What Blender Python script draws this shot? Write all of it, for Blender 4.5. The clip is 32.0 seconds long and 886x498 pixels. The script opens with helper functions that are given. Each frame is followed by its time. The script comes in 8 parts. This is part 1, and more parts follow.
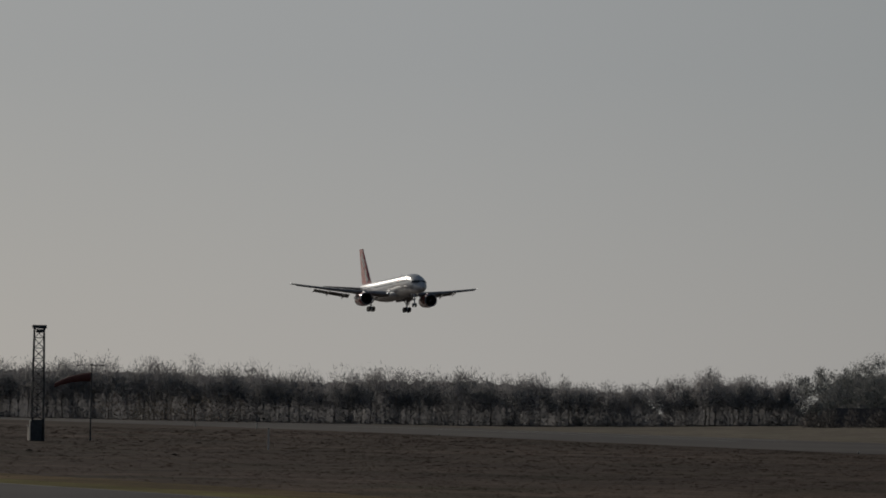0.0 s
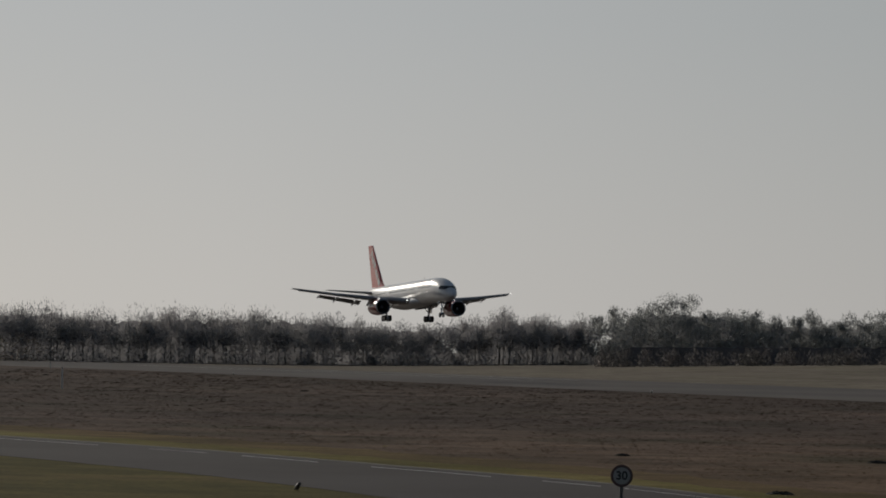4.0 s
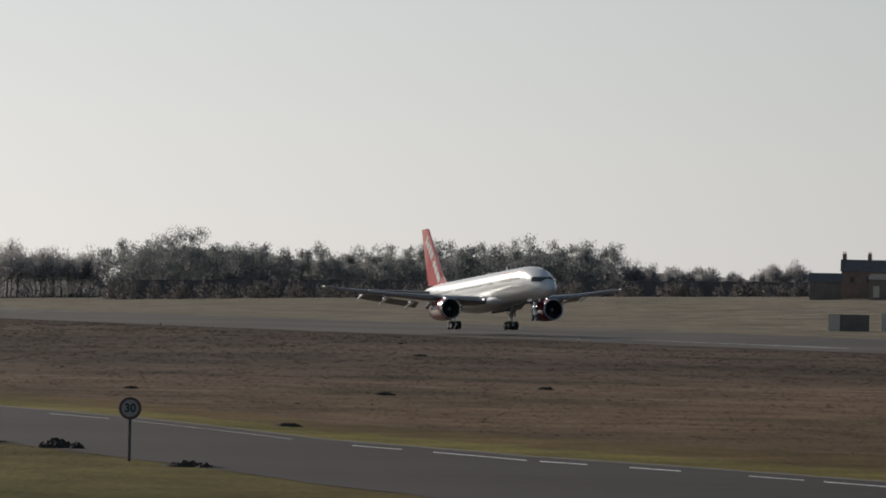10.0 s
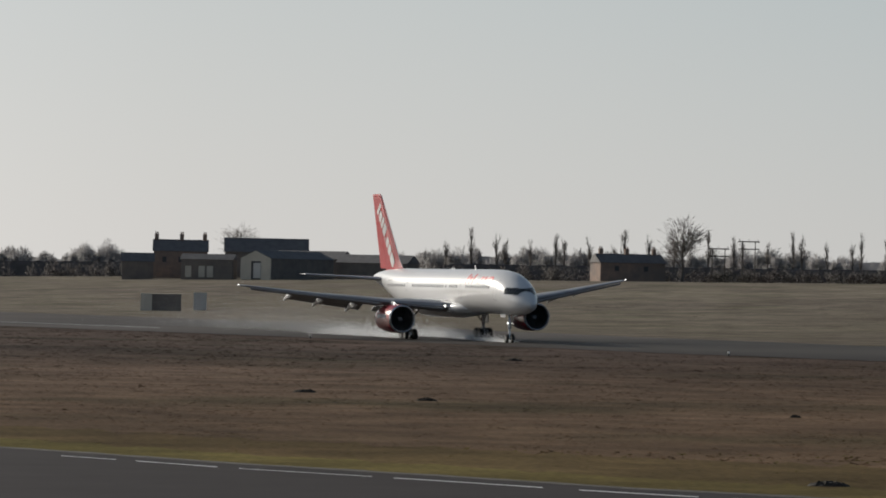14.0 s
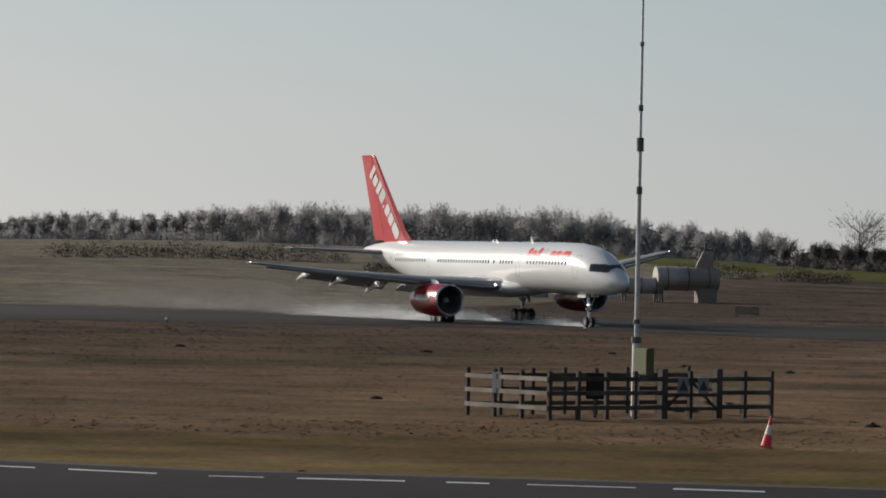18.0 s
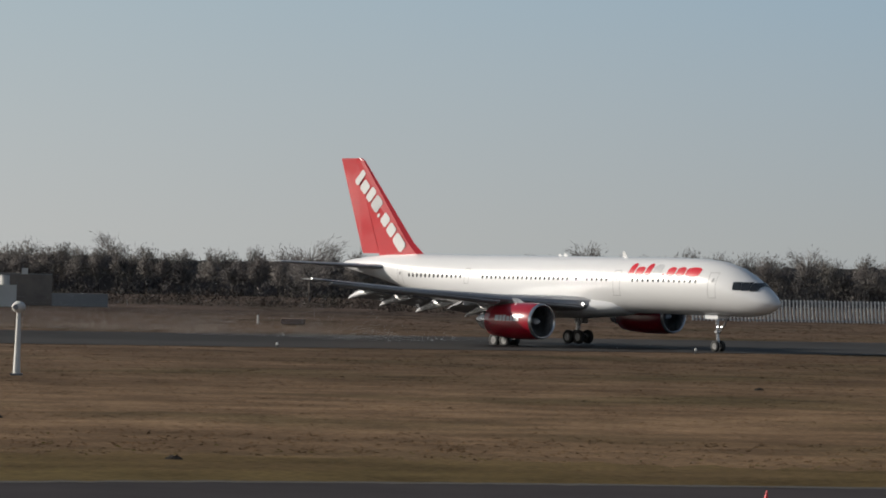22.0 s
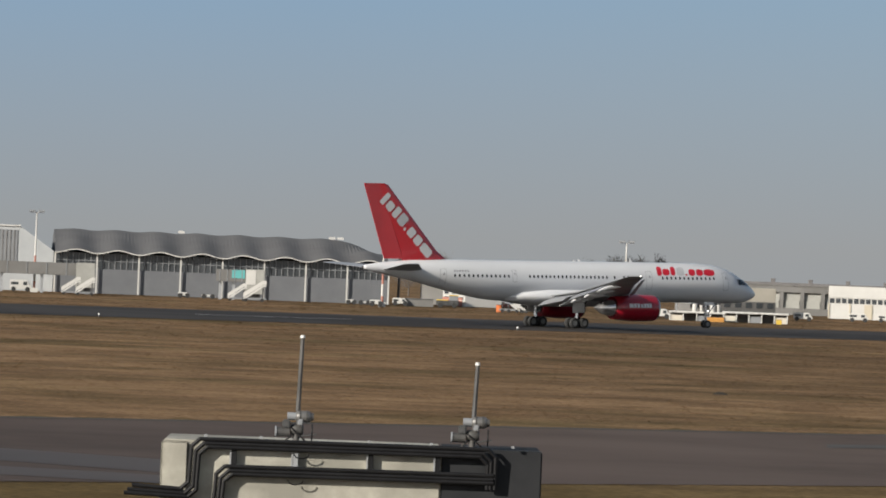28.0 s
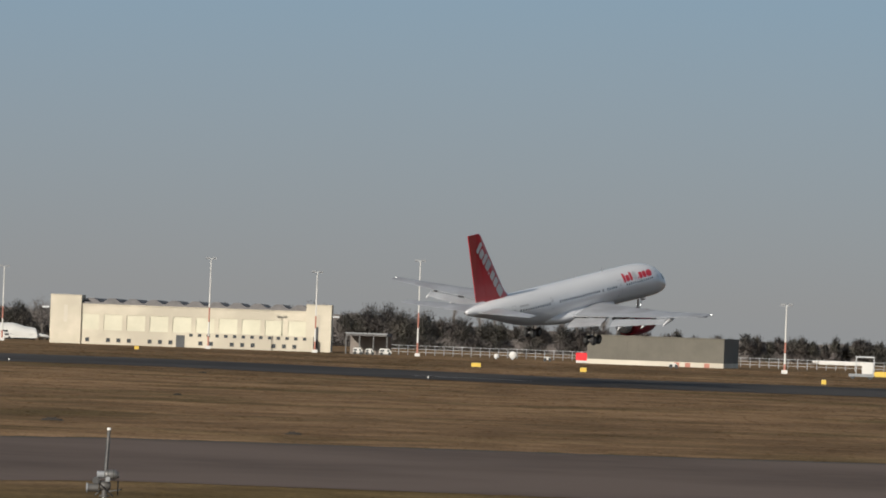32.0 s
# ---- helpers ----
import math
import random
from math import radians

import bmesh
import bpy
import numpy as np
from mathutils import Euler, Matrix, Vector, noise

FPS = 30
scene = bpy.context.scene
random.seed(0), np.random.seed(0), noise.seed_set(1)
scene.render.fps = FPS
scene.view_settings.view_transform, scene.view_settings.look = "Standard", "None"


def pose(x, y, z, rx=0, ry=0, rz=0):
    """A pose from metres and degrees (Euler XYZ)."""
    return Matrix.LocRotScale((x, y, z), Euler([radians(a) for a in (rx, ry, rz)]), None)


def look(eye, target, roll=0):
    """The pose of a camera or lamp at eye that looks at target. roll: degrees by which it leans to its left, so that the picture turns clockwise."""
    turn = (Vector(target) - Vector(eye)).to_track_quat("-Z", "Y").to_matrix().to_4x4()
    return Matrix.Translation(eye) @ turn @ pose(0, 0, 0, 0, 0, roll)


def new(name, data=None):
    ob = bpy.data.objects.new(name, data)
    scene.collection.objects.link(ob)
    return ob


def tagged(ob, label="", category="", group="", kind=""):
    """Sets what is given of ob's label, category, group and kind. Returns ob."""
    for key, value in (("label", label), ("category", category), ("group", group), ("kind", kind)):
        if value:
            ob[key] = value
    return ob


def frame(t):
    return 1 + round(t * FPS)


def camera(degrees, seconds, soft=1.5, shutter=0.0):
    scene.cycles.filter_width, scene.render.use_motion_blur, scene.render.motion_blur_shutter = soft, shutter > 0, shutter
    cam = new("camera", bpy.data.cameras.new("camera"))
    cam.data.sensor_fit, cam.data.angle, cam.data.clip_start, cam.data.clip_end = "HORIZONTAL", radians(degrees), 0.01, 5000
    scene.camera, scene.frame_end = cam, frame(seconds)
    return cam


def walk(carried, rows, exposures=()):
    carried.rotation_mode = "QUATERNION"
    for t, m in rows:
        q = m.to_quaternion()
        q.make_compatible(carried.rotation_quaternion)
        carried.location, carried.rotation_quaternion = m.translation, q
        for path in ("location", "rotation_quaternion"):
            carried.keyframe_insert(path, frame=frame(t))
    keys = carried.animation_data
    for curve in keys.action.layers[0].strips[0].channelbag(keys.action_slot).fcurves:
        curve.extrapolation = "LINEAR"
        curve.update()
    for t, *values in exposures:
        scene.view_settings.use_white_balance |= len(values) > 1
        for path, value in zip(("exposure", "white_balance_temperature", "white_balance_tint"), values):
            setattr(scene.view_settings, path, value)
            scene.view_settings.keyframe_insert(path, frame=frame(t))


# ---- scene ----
cam = camera(11.194, 32.0, soft=1.8)
EYE = (0.0, 0.0, 5.0)


def bearing(az, r=1.0, z=0.0):
    """A place by its bearing (degrees clockwise from +y) and range from the foot of the camera's stand."""
    return Vector((r * math.sin(radians(az)), r * math.cos(radians(az)), z))


# seconds, bearing and elevation of the camera's axis, roll
PAN = [
    (0, -80.000, 1.997, 1.16), (0.5, -79.857, 1.786, 1.16), (1, -79.363, 1.723, 1.16), (1.5, -79.081, 1.700, 1.16),
    (2, -78.792, 1.533, 1.16), (2.5, -78.444, 1.560, 1.16), (3, -78.129, 1.460, 1.16), (3.5, -77.874, 1.378, 1.16),
    (4, -77.380, 1.279, 1.16), (4.5, -76.864, 1.211, 1.16), (6.5, -75.627, 1.003, 1.16), (7, -75.174, 0.911, 1.16),
    (7.5, -74.703, 0.797, 1.16), (8, -73.924, 0.664, 1.16), (8.5, -73.310, 0.471, 1.16), (9, -72.592, 0.482, 1.16),
    (9.5, -71.886, 0.554, 1.16), (10, -71.144, 0.547, 1.16), (10.5, -70.461, 0.420, 1.16), (11, -69.546, 0.379, 1.16),
    (11.5, -68.255, 0.328, 1.16), (12, -67.596, 0.352, 1.16), (12.5, -66.613, 0.355, 1.16), (13, -65.312, 0.402, 1.16),
    (13.5, -63.769, 0.565, 1.16), (14, -62.440, 0.463, 1.16), (14.5, -61.130, 0.349, 1.16), (16.5, -54.760, 0.179, 1.16),
    (17, -53.127, 0.170, 1.16), (17.5, -51.574, 0.085, 1.16), (18, -50.017, 0.136, 1.16), (18.5, -47.776, 0.127, 1.16),
    (19, -46.040, 0.069, 1.16), (19.5, -43.246, -0.001, 1.16), (20, -41.393, 0.090, 1.16), (20.5, -39.019, 0.163, 1.16),
    (21, -36.086, 0.307, 1.16), (21.5, -33.505, 0.378, 1.16), (22, -30.223, 0.328, 1.16), (22.5, -27.044, 0.282, 1.16),
    (23, -22.726, 0.294, 1.16), (23.5, -19.164, 0.216, 1.16), (24, -15.170, 0.294, 1.30), (24.5, -11.331, 0.390, 1.60),
    (25, -7.213, 0.455, 1.90), (25.5, -2.694, 0.510, 2.00), (27.5, 15.290, 0.362, 2.06), (28, 19.716, 0.293, 2.29),
    (28.5, 23.210, 0.355, 2.34), (29, 26.769, 0.345, 2.06), (29.5, 29.473, 0.058, 2.23), (30, 32.012, 0.007, 2.41),
    (30.5, 34.124, 0.377, 2.23), (31, 36.083, 0.344, 2.06), (31.5, 38.536, 0.415, 2.06), (32, 42.029, 1.046, 2.06),
]
EXPOSURES = [(0, -1.36), (2, -1.21), (4, -0.9), (6.5, -0.6), (8, -0.42), (9, -0.18), (13, -0.12), (15, -0.06), (19, 0.04), (23, 0.18), (25.5, 0.34), (28, 0.5), (29, 0.46), (30, 0.56), (31, 0.45), (32, 0.24)]
walk(cam, [(t, look(EYE, Vector(EYE) + bearing(az, 1.0, math.tan(radians(el))), roll)) for t, az, el, roll in PAN], EXPOSURES)
# seconds, bearing, range, height of the wheels, heading, pitch and bank of the airliner
FLIGHT = [
    (0, -80.67, 887.0, 23.32, 83.8, 2.2, -0.0), (0.5, -80.35, 869.9, 21.59, 83.9, 2.2, -0.0), (1, -80.02, 853.0, 19.87, 84.0, 2.2, -0.0), (1.5, -79.69, 836.1, 18.14, 84.1, 2.2, -0.0),
    (2, -79.34, 819.2, 16.42, 84.2, 2.2, -0.0), (2.5, -78.99, 802.0, 14.70, 84.3, 2.3, -0.0), (3, -78.61, 784.6, 12.97, 84.4, 2.3, -0.0), (3.5, -78.22, 766.9, 11.24, 84.6, 2.3, -0.0),
    (4, -77.81, 748.6, 9.52, 84.7, 2.3, -0.0), (4.5, -77.37, 730.1, 8.40, 85.0, 2.5, 0.0), (5, -76.90, 711.3, 7.27, 85.2, 2.7, 0.1), (5.5, -76.40, 692.6, 6.15, 85.4, 2.8, 0.1),
    (6, -75.88, 674.2, 5.02, 85.7, 3.0, 0.1), (6.5, -75.33, 656.3, 3.90, 86.0, 3.2, 0.2), (7, -74.74, 639.1, 3.18, 86.3, 3.4, 0.2), (7.5, -74.13, 622.9, 2.80, 86.8, 3.6, 0.3),
    (8, -73.48, 607.2, 2.43, 87.3, 3.8, 0.3), (8.5, -72.80, 591.6, 1.90, 87.9, 3.9, 0.3), (9, -72.10, 576.0, 1.38, 88.5, 4.1, 0.4), (9.5, -71.38, 561.0, 0.97, 89.2, 4.1, 0.4),
    (10, -70.62, 545.8, 0.56, 90.0, 4.0, 0.5), (10.5, -69.81, 530.5, 0.08, 90.9, 4.0, 0.6), (11, -68.95, 515.2, 0.00, 92.0, 3.3, 0.6), (11.5, -68.02, 500.1, 0.00, 93.2, 2.4, 0.9),
    (12, -67.02, 485.3, 0.00, 94.4, 1.6, 1.2), (12.5, -65.93, 470.8, 0.00, 95.9, 0.9, 1.4), (13, -64.78, 456.3, 0.00, 97.4, 0.0, 1.7), (13.5, -63.60, 438.8, 0.00, 98.5, 0.0, 1.7),
    (14, -62.38, 421.4, 0.00, 99.5, 0.0, 1.8), (14.5, -61.11, 405.0, 0.00, 100.3, 0.0, 1.9), (15, -59.81, 389.9, 0.00, 100.8, 0.0, 2.0), (15.5, -58.40, 377.3, 0.00, 101.3, 0.0, 2.1),
    (16, -56.90, 368.1, 0.00, 101.8, 0.0, 2.2), (16.5, -55.23, 363.2, 0.00, 102.3, 0.0, 2.3), (17, -53.39, 363.7, 0.00, 102.8, 0.0, 2.3), (17.5, -51.46, 367.0, 0.00, 103.3, 0.0, 2.3),
    (18, -49.49, 366.8, 0.00, 103.8, 0.0, 2.4), (18.5, -47.54, 358.7, 0.00, 104.3, 0.0, 2.4), (19, -45.43, 345.6, 0.00, 105.0, 0.0, 2.5), (19.5, -43.04, 331.0, 0.00, 106.0, 0.0, 2.5),
    (20, -40.48, 319.3, 0.00, 106.8, 0.0, 2.6), (20.5, -37.92, 316.4, 0.00, 107.5, 0.0, 2.5), (21, -35.17, 318.4, 0.00, 107.9, 0.0, 2.3), (21.5, -32.10, 323.4, 0.00, 108.4, 0.0, 2.3),
    (22, -28.95, 330.7, 0.00, 108.5, 0.0, 2.2), (22.5, -25.62, 340.1, 0.00, 108.3, 0.0, 2.0), (23, -22.00, 351.6, 0.00, 107.6, 0.0, 1.9), (23.5, -18.34, 357.6, 0.00, 106.8, 0.0, 1.9),
    (24, -14.55, 363.6, 0.00, 105.4, 0.0, 1.9), (24.5, -10.52, 368.1, 0.00, 103.6, 0.0, 1.9), (25, -6.27, 371.7, 0.00, 101.3, 0.0, 1.9), (25.5, -1.83, 379.8, 0.00, 97.7, 0.0, 1.5),
    (26, 2.86, 387.6, 0.00, 93.6, 0.5, 1.1), (26.5, 7.64, 396.7, 0.00, 89.2, 0.7, 0.7), (27, 12.37, 408.4, 0.00, 84.9, 1.0, 0.3), (27.5, 16.93, 424.8, 0.00, 80.8, 1.1, -0.0),
    (28, 21.18, 447.5, 0.00, 77.2, 1.3, -0.4), (28.5, 24.84, 477.0, 0.00, 74.5, 1.3, -0.5), (29, 28.16, 507.1, 0.00, 72.4, 1.6, -0.5), (29.5, 31.04, 531.4, 0.00, 70.7, 3.1, 0.0),
    (30, 33.64, 546.3, 0.00, 69.6, 4.9, 0.6), (30.5, 36.12, 550.8, 0.62, 69.5, 5.4, 1.4), (31, 38.56, 544.1, 1.73, 69.8, 5.9, 2.3), (31.5, 41.01, 517.3, 2.31, 70.2, 6.9, 3.4),
    (32, 43.58, 489.0, 4.49, 70.9, 8.1, 4.5),
]

# ---- light ----
SUN_AZ, SUN_EL, HAZE_AZ = 250.0, 21.0, 224.0
world = bpy.data.worlds.new("sky")
scene.world = world
world.use_nodes = True
wn, wl = world.node_tree.nodes, world.node_tree.links
sky = wn.new("ShaderNodeTexSky")
sky.sky_type = "NISHITA"
sky.sun_disc = False
sky.sun_elevation, sky.sun_rotation = radians(SUN_EL), radians(SUN_AZ)
sky.air_density, sky.dust_density, sky.ozone_density = 1.0, 1.0, 1.0
wn["Background"].inputs["Strength"].default_value = 0.007
wl.new(sky.outputs[0], wn["Background"].inputs["Color"])
# winter haze: bright towards the sun, dull blue away from it, paler near the horizon
wco, wsep, wdot = wn.new("ShaderNodeTexCoord"), wn.new("ShaderNodeSeparateXYZ"), wn.new("ShaderNodeVectorMath")
wl.new(wco.outputs["Generated"], wsep.inputs[0])
wdot.operation = "DOT_PRODUCT"
wdot.inputs[1].default_value = (math.sin(radians(HAZE_AZ)), math.cos(radians(HAZE_AZ)), 0)
wl.new(wco.outputs["Generated"], wdot.inputs[0])
wmap = wn.new("ShaderNodeMapRange")
wmap.inputs["From Min"].default_value, wmap.inputs["From Max"].default_value = -1, 1
wl.new(wdot.outputs["Value"], wmap.inputs["Value"])


def sky_ramp(stops, source):
    r = wn.new("ShaderNodeValToRGB")
    while len(r.color_ramp.elements) < len(stops):
        r.color_ramp.elements.new(0.5)
    for e, (p, c) in zip(r.color_ramp.elements, stops):
        e.position, e.color = p, (*c, 1)
    wl.new(source, r.inputs[0])
    return r.outputs[0]


low = sky_ramp([(0.0, (0.205, 0.212, 0.222)), (0.1, (0.193, 0.21, 0.226)), (0.3, (0.298, 0.32, 0.328)), (0.5, (0.465, 0.472, 0.468)), (0.67, (0.61, 0.605, 0.597)), (0.78, (0.82, 0.815, 0.8)), (1.0, (1.0, 0.97, 0.9))], wmap.outputs[0])
high = sky_ramp([(0.0, (0.165, 0.237, 0.31)), (0.05, (0.128, 0.22, 0.335)), (0.1, (0.124, 0.22, 0.347)), (0.3, (0.216, 0.316, 0.41)), (0.5, (0.353, 0.422, 0.45)), (0.67, (0.52, 0.548, 0.556)), (0.78, (0.695, 0.72, 0.742)), (1.0, (0.9, 0.9, 0.88))], wmap.outputs[0])
zenith = sky_ramp([(0.0, (0.06, 0.088, 0.13)), (1.0, (0.13, 0.17, 0.23))], wmap.outputs[0])
up = sky_ramp([(0.0, (0, 0, 0)), (0.008, (0, 0, 0)), (0.075, (1, 1, 1))], wsep.outputs["Z"])
top = sky_ramp([(0.09, (0, 0, 0)), (0.42, (1, 1, 1))], wsep.outputs["Z"])
wm1, wm2, haze, wadd = wn.new("ShaderNodeMixRGB"), wn.new("ShaderNodeMixRGB"), wn.new("ShaderNodeBackground"), wn.new("ShaderNodeAddShader")
wl.new(up, wm1.inputs["Fac"])
wl.new(low, wm1.inputs["Color1"])
wl.new(high, wm1.inputs["Color2"])
wl.new(top, wm2.inputs["Fac"])
wl.new(wm1.outputs[0], wm2.inputs["Color1"])
wl.new(zenith, wm2.inputs["Color2"])
wl.new(wm2.outputs[0], haze.inputs["Color"])
haze.inputs["Strength"].default_value = 1.03
wl.new(wn["Background"].outputs[0], wadd.inputs[0])
wl.new(haze.outputs[0], wadd.inputs[1])
wl.new(wadd.outputs[0], wn["World Output"].inputs["Surface"])
sun = new("sun", bpy.data.lights.new("sun", "SUN"))
sun.data.energy, sun.data.angle, sun.data.color = 5.0, radians(0.6), (1.0, 0.93, 0.82)
sun.matrix_world = look(bearing(SUN_AZ, 50, 50 * math.tan(radians(SUN_EL))), (0, 0, 0))


# ---- materials ----
def material(name, color, rough=0.7, metal=0.0, color2=None, scale=1.0, color3=None, scale3=0.1, bump=0.0, stretch=(1, 1, 1), coat=0.0, island=0.0):
    """A procedural surface: two colours mixed by grain, a third by large stains, relief by the grain."""
    m = bpy.data.materials.new(name)
    m.use_nodes = True
    n, ln = m.node_tree.nodes, m.node_tree.links
    b = n["Principled BSDF"]
    b.inputs["Roughness"].default_value, b.inputs["Metallic"].default_value = rough, metal
    b.inputs["Coat Weight"].default_value = coat
    rgba = lambda c: (*c, 1)
    if color2 is None:
        color2 = tuple(v * 0.86 for v in color)
    tc, mp, nz = n.new("ShaderNodeTexCoord"), n.new("ShaderNodeMapping"), n.new("ShaderNodeTexNoise")
    mp.inputs["Scale"].default_value = stretch
    ln.new(tc.outputs["Object"], mp.inputs["Vector"])
    ln.new(mp.outputs[0], nz.inputs["Vector"])
    nz.inputs["Scale"].default_value, nz.inputs["Detail"].default_value, nz.inputs["Roughness"].default_value = scale, 6, 0.65
    ramp = n.new("ShaderNodeValToRGB")
    ramp.color_ramp.elements[0].position, ramp.color_ramp.elements[1].position = 0.36, 0.64
    ramp.color_ramp.elements[0].color, ramp.color_ramp.elements[1].color = rgba(color), rgba(color2)
    ln.new(nz.outputs["Fac"], ramp.inputs[0])
    out = ramp.outputs[0]
    if color3 is not None:
        n3 = n.new("ShaderNodeTexNoise")
        n3.inputs["Scale"].default_value, n3.inputs["Detail"].default_value = scale3, 4
        ln.new(mp.outputs[0], n3.inputs["Vector"])
        r3, mix = n.new("ShaderNodeValToRGB"), n.new("ShaderNodeMixRGB")
        r3.color_ramp.elements[0].position, r3.color_ramp.elements[1].position = 0.42, 0.62
        ln.new(n3.outputs["Fac"], r3.inputs[0])
        ln.new(r3.outputs[0], mix.inputs["Fac"])
        ln.new(out, mix.inputs["Color1"])
        mix.inputs["Color2"].default_value = rgba(color3)
        out = mix.outputs[0]
    if island:
        ge, hs, mr = n.new("ShaderNodeNewGeometry"), n.new("ShaderNodeHueSaturation"), n.new("ShaderNodeMapRange")
        mr.inputs["To Min"].default_value, mr.inputs["To Max"].default_value = 1 - island, 1 + island
        ln.new(ge.outputs["Random Per Island"], mr.inputs["Value"])
        ln.new(mr.outputs[0], hs.inputs["Value"])
        ln.new(out, hs.inputs["Color"])
        out = hs.outputs[0]
    ln.new(out, b.inputs["Base Color"])
    if bump:
        bp = n.new("ShaderNodeBump")
        bp.inputs["Strength"].default_value, bp.inputs["Distance"].default_value = bump, 0.1
        ln.new(nz.outputs["Fac"], bp.inputs["Height"])
        ln.new(bp.outputs[0], b.inputs["Normal"])
    return m


def glow(name, color, power):
    m = bpy.data.materials.new(name)
    m.use_nodes = True
    b = m.node_tree.nodes["Principled BSDF"]
    b.inputs["Base Color"].default_value = b.inputs["Emission Color"].default_value = (*color, 1)
    b.inputs["Emission Strength"].default_value = power
    return m


def grass_material(name, dry, mid, green, blade=False):
    """Grass seen over a wide field: fine blades, tussocks and broad patches."""
    m = bpy.data.materials.new(name)
    m.use_nodes = True
    n, ln = m.node_tree.nodes, m.node_tree.links
    b = n["Principled BSDF"]
    b.inputs["Roughness"].default_value = 1.0
    b.inputs["Specular IOR Level"].default_value = 0.02
    tc = n.new("ShaderNodeTexCoord")

    def layer(scale, detail, lo, hi, c0, c1):
        z, r = n.new("ShaderNodeTexNoise"), n.new("ShaderNodeValToRGB")
        z.inputs["Scale"].default_value, z.inputs["Detail"].default_value = scale, detail
        ln.new(tc.outputs["Object"], z.inputs["Vector"])
        r.color_ramp.elements[0].position, r.color_ramp.elements[1].position = lo, hi
        r.color_ramp.elements[0].color, r.color_ramp.elements[1].color = (*c0, 1), (*c1, 1)
        ln.new(z.outputs["Fac"], r.inputs[0])
        return z, r

    _, broad = layer(0.011, 5, 0.38, 0.62, dry, mid)
    _, patch = layer(0.05, 6, 0.5, 0.68, (0, 0, 0), (1, 1, 1))
    fine, blades = layer(3.5, 9, 0.32, 0.68, (0.7, 0.7, 0.7), (1.28, 1.27, 1.25))
    _, drift = layer(0.075, 5, 0.36, 0.64, (0.8, 0.79, 0.78), (1.17, 1.16, 1.15))
    _, tuss = layer(0.28, 6, 0.34, 0.66, (0.74, 0.74, 0.74), (1.18, 1.18, 1.16))
    mix, m0, m1, m2 = (n.new("ShaderNodeMixRGB") for _ in range(4))
    ln.new(patch.outputs[0], mix.inputs["Fac"])
    ln.new(broad.outputs[0], mix.inputs["Color1"])
    mix.inputs["Color2"].default_value = (*green, 1)
    for q, src, lay in ((m0, mix, drift), (m1, m0, blades), (m2, m1, tuss)):
        q.blend_type = "MULTIPLY"
        q.inputs["Fac"].default_value = 1.0
        ln.new(src.outputs[0], q.inputs["Color1"])
        ln.new(lay.outputs[0], q.inputs["Color2"])
    out = m2.outputs[0]
    if blade:
        ge, hs, mr = n.new("ShaderNodeNewGeometry"), n.new("ShaderNodeHueSaturation"), n.new("ShaderNodeMapRange")
        mr.inputs["To Min"].default_value, mr.inputs["To Max"].default_value = 0.8, 1.2
        ln.new(ge.outputs["Random Per Island"], mr.inputs["Value"])
        ln.new(mr.outputs[0], hs.inputs["Value"])
        ln.new(out, hs.inputs["Color"])
        out = hs.outputs[0]
    ln.new(out, b.inputs["Base Color"])
    if blade:
        return m
    bp = n.new("ShaderNodeBump")
    bp.inputs["Strength"].default_value, bp.inputs["Distance"].default_value = 0.4, 0.1
    ln.new(fine.outputs["Fac"], bp.inputs["Height"])
    ln.new(bp.outputs[0], b.inputs["Normal"])
    return m


DRY, MID, GREENISH = (0.207, 0.134, 0.0773), (0.131, 0.0862, 0.0503), (0.106, 0.0774, 0.0406)
V_DRY, V_MID, V_GREEN = (0.118, 0.0833, 0.0397), (0.093, 0.0671, 0.0326), (0.14, 0.094, 0.0532)
WINTER_GRASS = grass_material("winter_grass", DRY, MID, GREENISH)
VERGE_GRASS = grass_material("verge_grass", V_DRY, V_MID, V_GREEN)
paler = lambda c: tuple(v * 1.12 for v in c)
L_DRY, L_MID, L_GREEN = (0.104, 0.088, 0.033), (0.081, 0.071, 0.0258), (0.105, 0.08, 0.037)
LUSH_GRASS = grass_material("lush_grass", L_DRY, L_MID, L_GREEN)
BRIGHT_VERGE = grass_material("bright_verge", V_DRY, V_MID, V_GREEN)
WINTER_BLADES = grass_material("winter_blades", paler(DRY), paler(MID), paler(GREENISH), True)
LUSH_BLADES = grass_material("lush_blades", paler(L_DRY), paler(L_MID), paler(L_GREEN), True)
VERGE_BLADES = grass_material("verge_blades", paler(V_DRY), paler(V_MID), paler(V_GREEN), True)
ASPHALT = material("asphalt", (0.095, 0.0712, 0.0592), 0.95, 0, (0.074, 0.0561, 0.0475), 0.35, (0.115, 0.0872, 0.0734), 0.05, 0.1)
RUNWAY = material("runway_asphalt", (0.0416, 0.0368, 0.0336), 0.85, 0, (0.0304, 0.0272, 0.0256), 0.25, (0.056, 0.0504, 0.0456), 0.02, 0.1)
PATCH = material("patched_asphalt", (0.08, 0.076, 0.072), 0.9, 0, (0.064, 0.0608, 0.0576), 0.6)
for one in (ASPHALT, RUNWAY, PATCH):
    one.node_tree.nodes["Principled BSDF"].inputs["Specular IOR Level"].default_value = 0.08
RUNWAY.node_tree.nodes["Principled BSDF"].inputs["Specular IOR Level"].default_value = 0.02
RUNWAY.node_tree.nodes["Principled BSDF"].inputs["Roughness"].default_value = 0.6
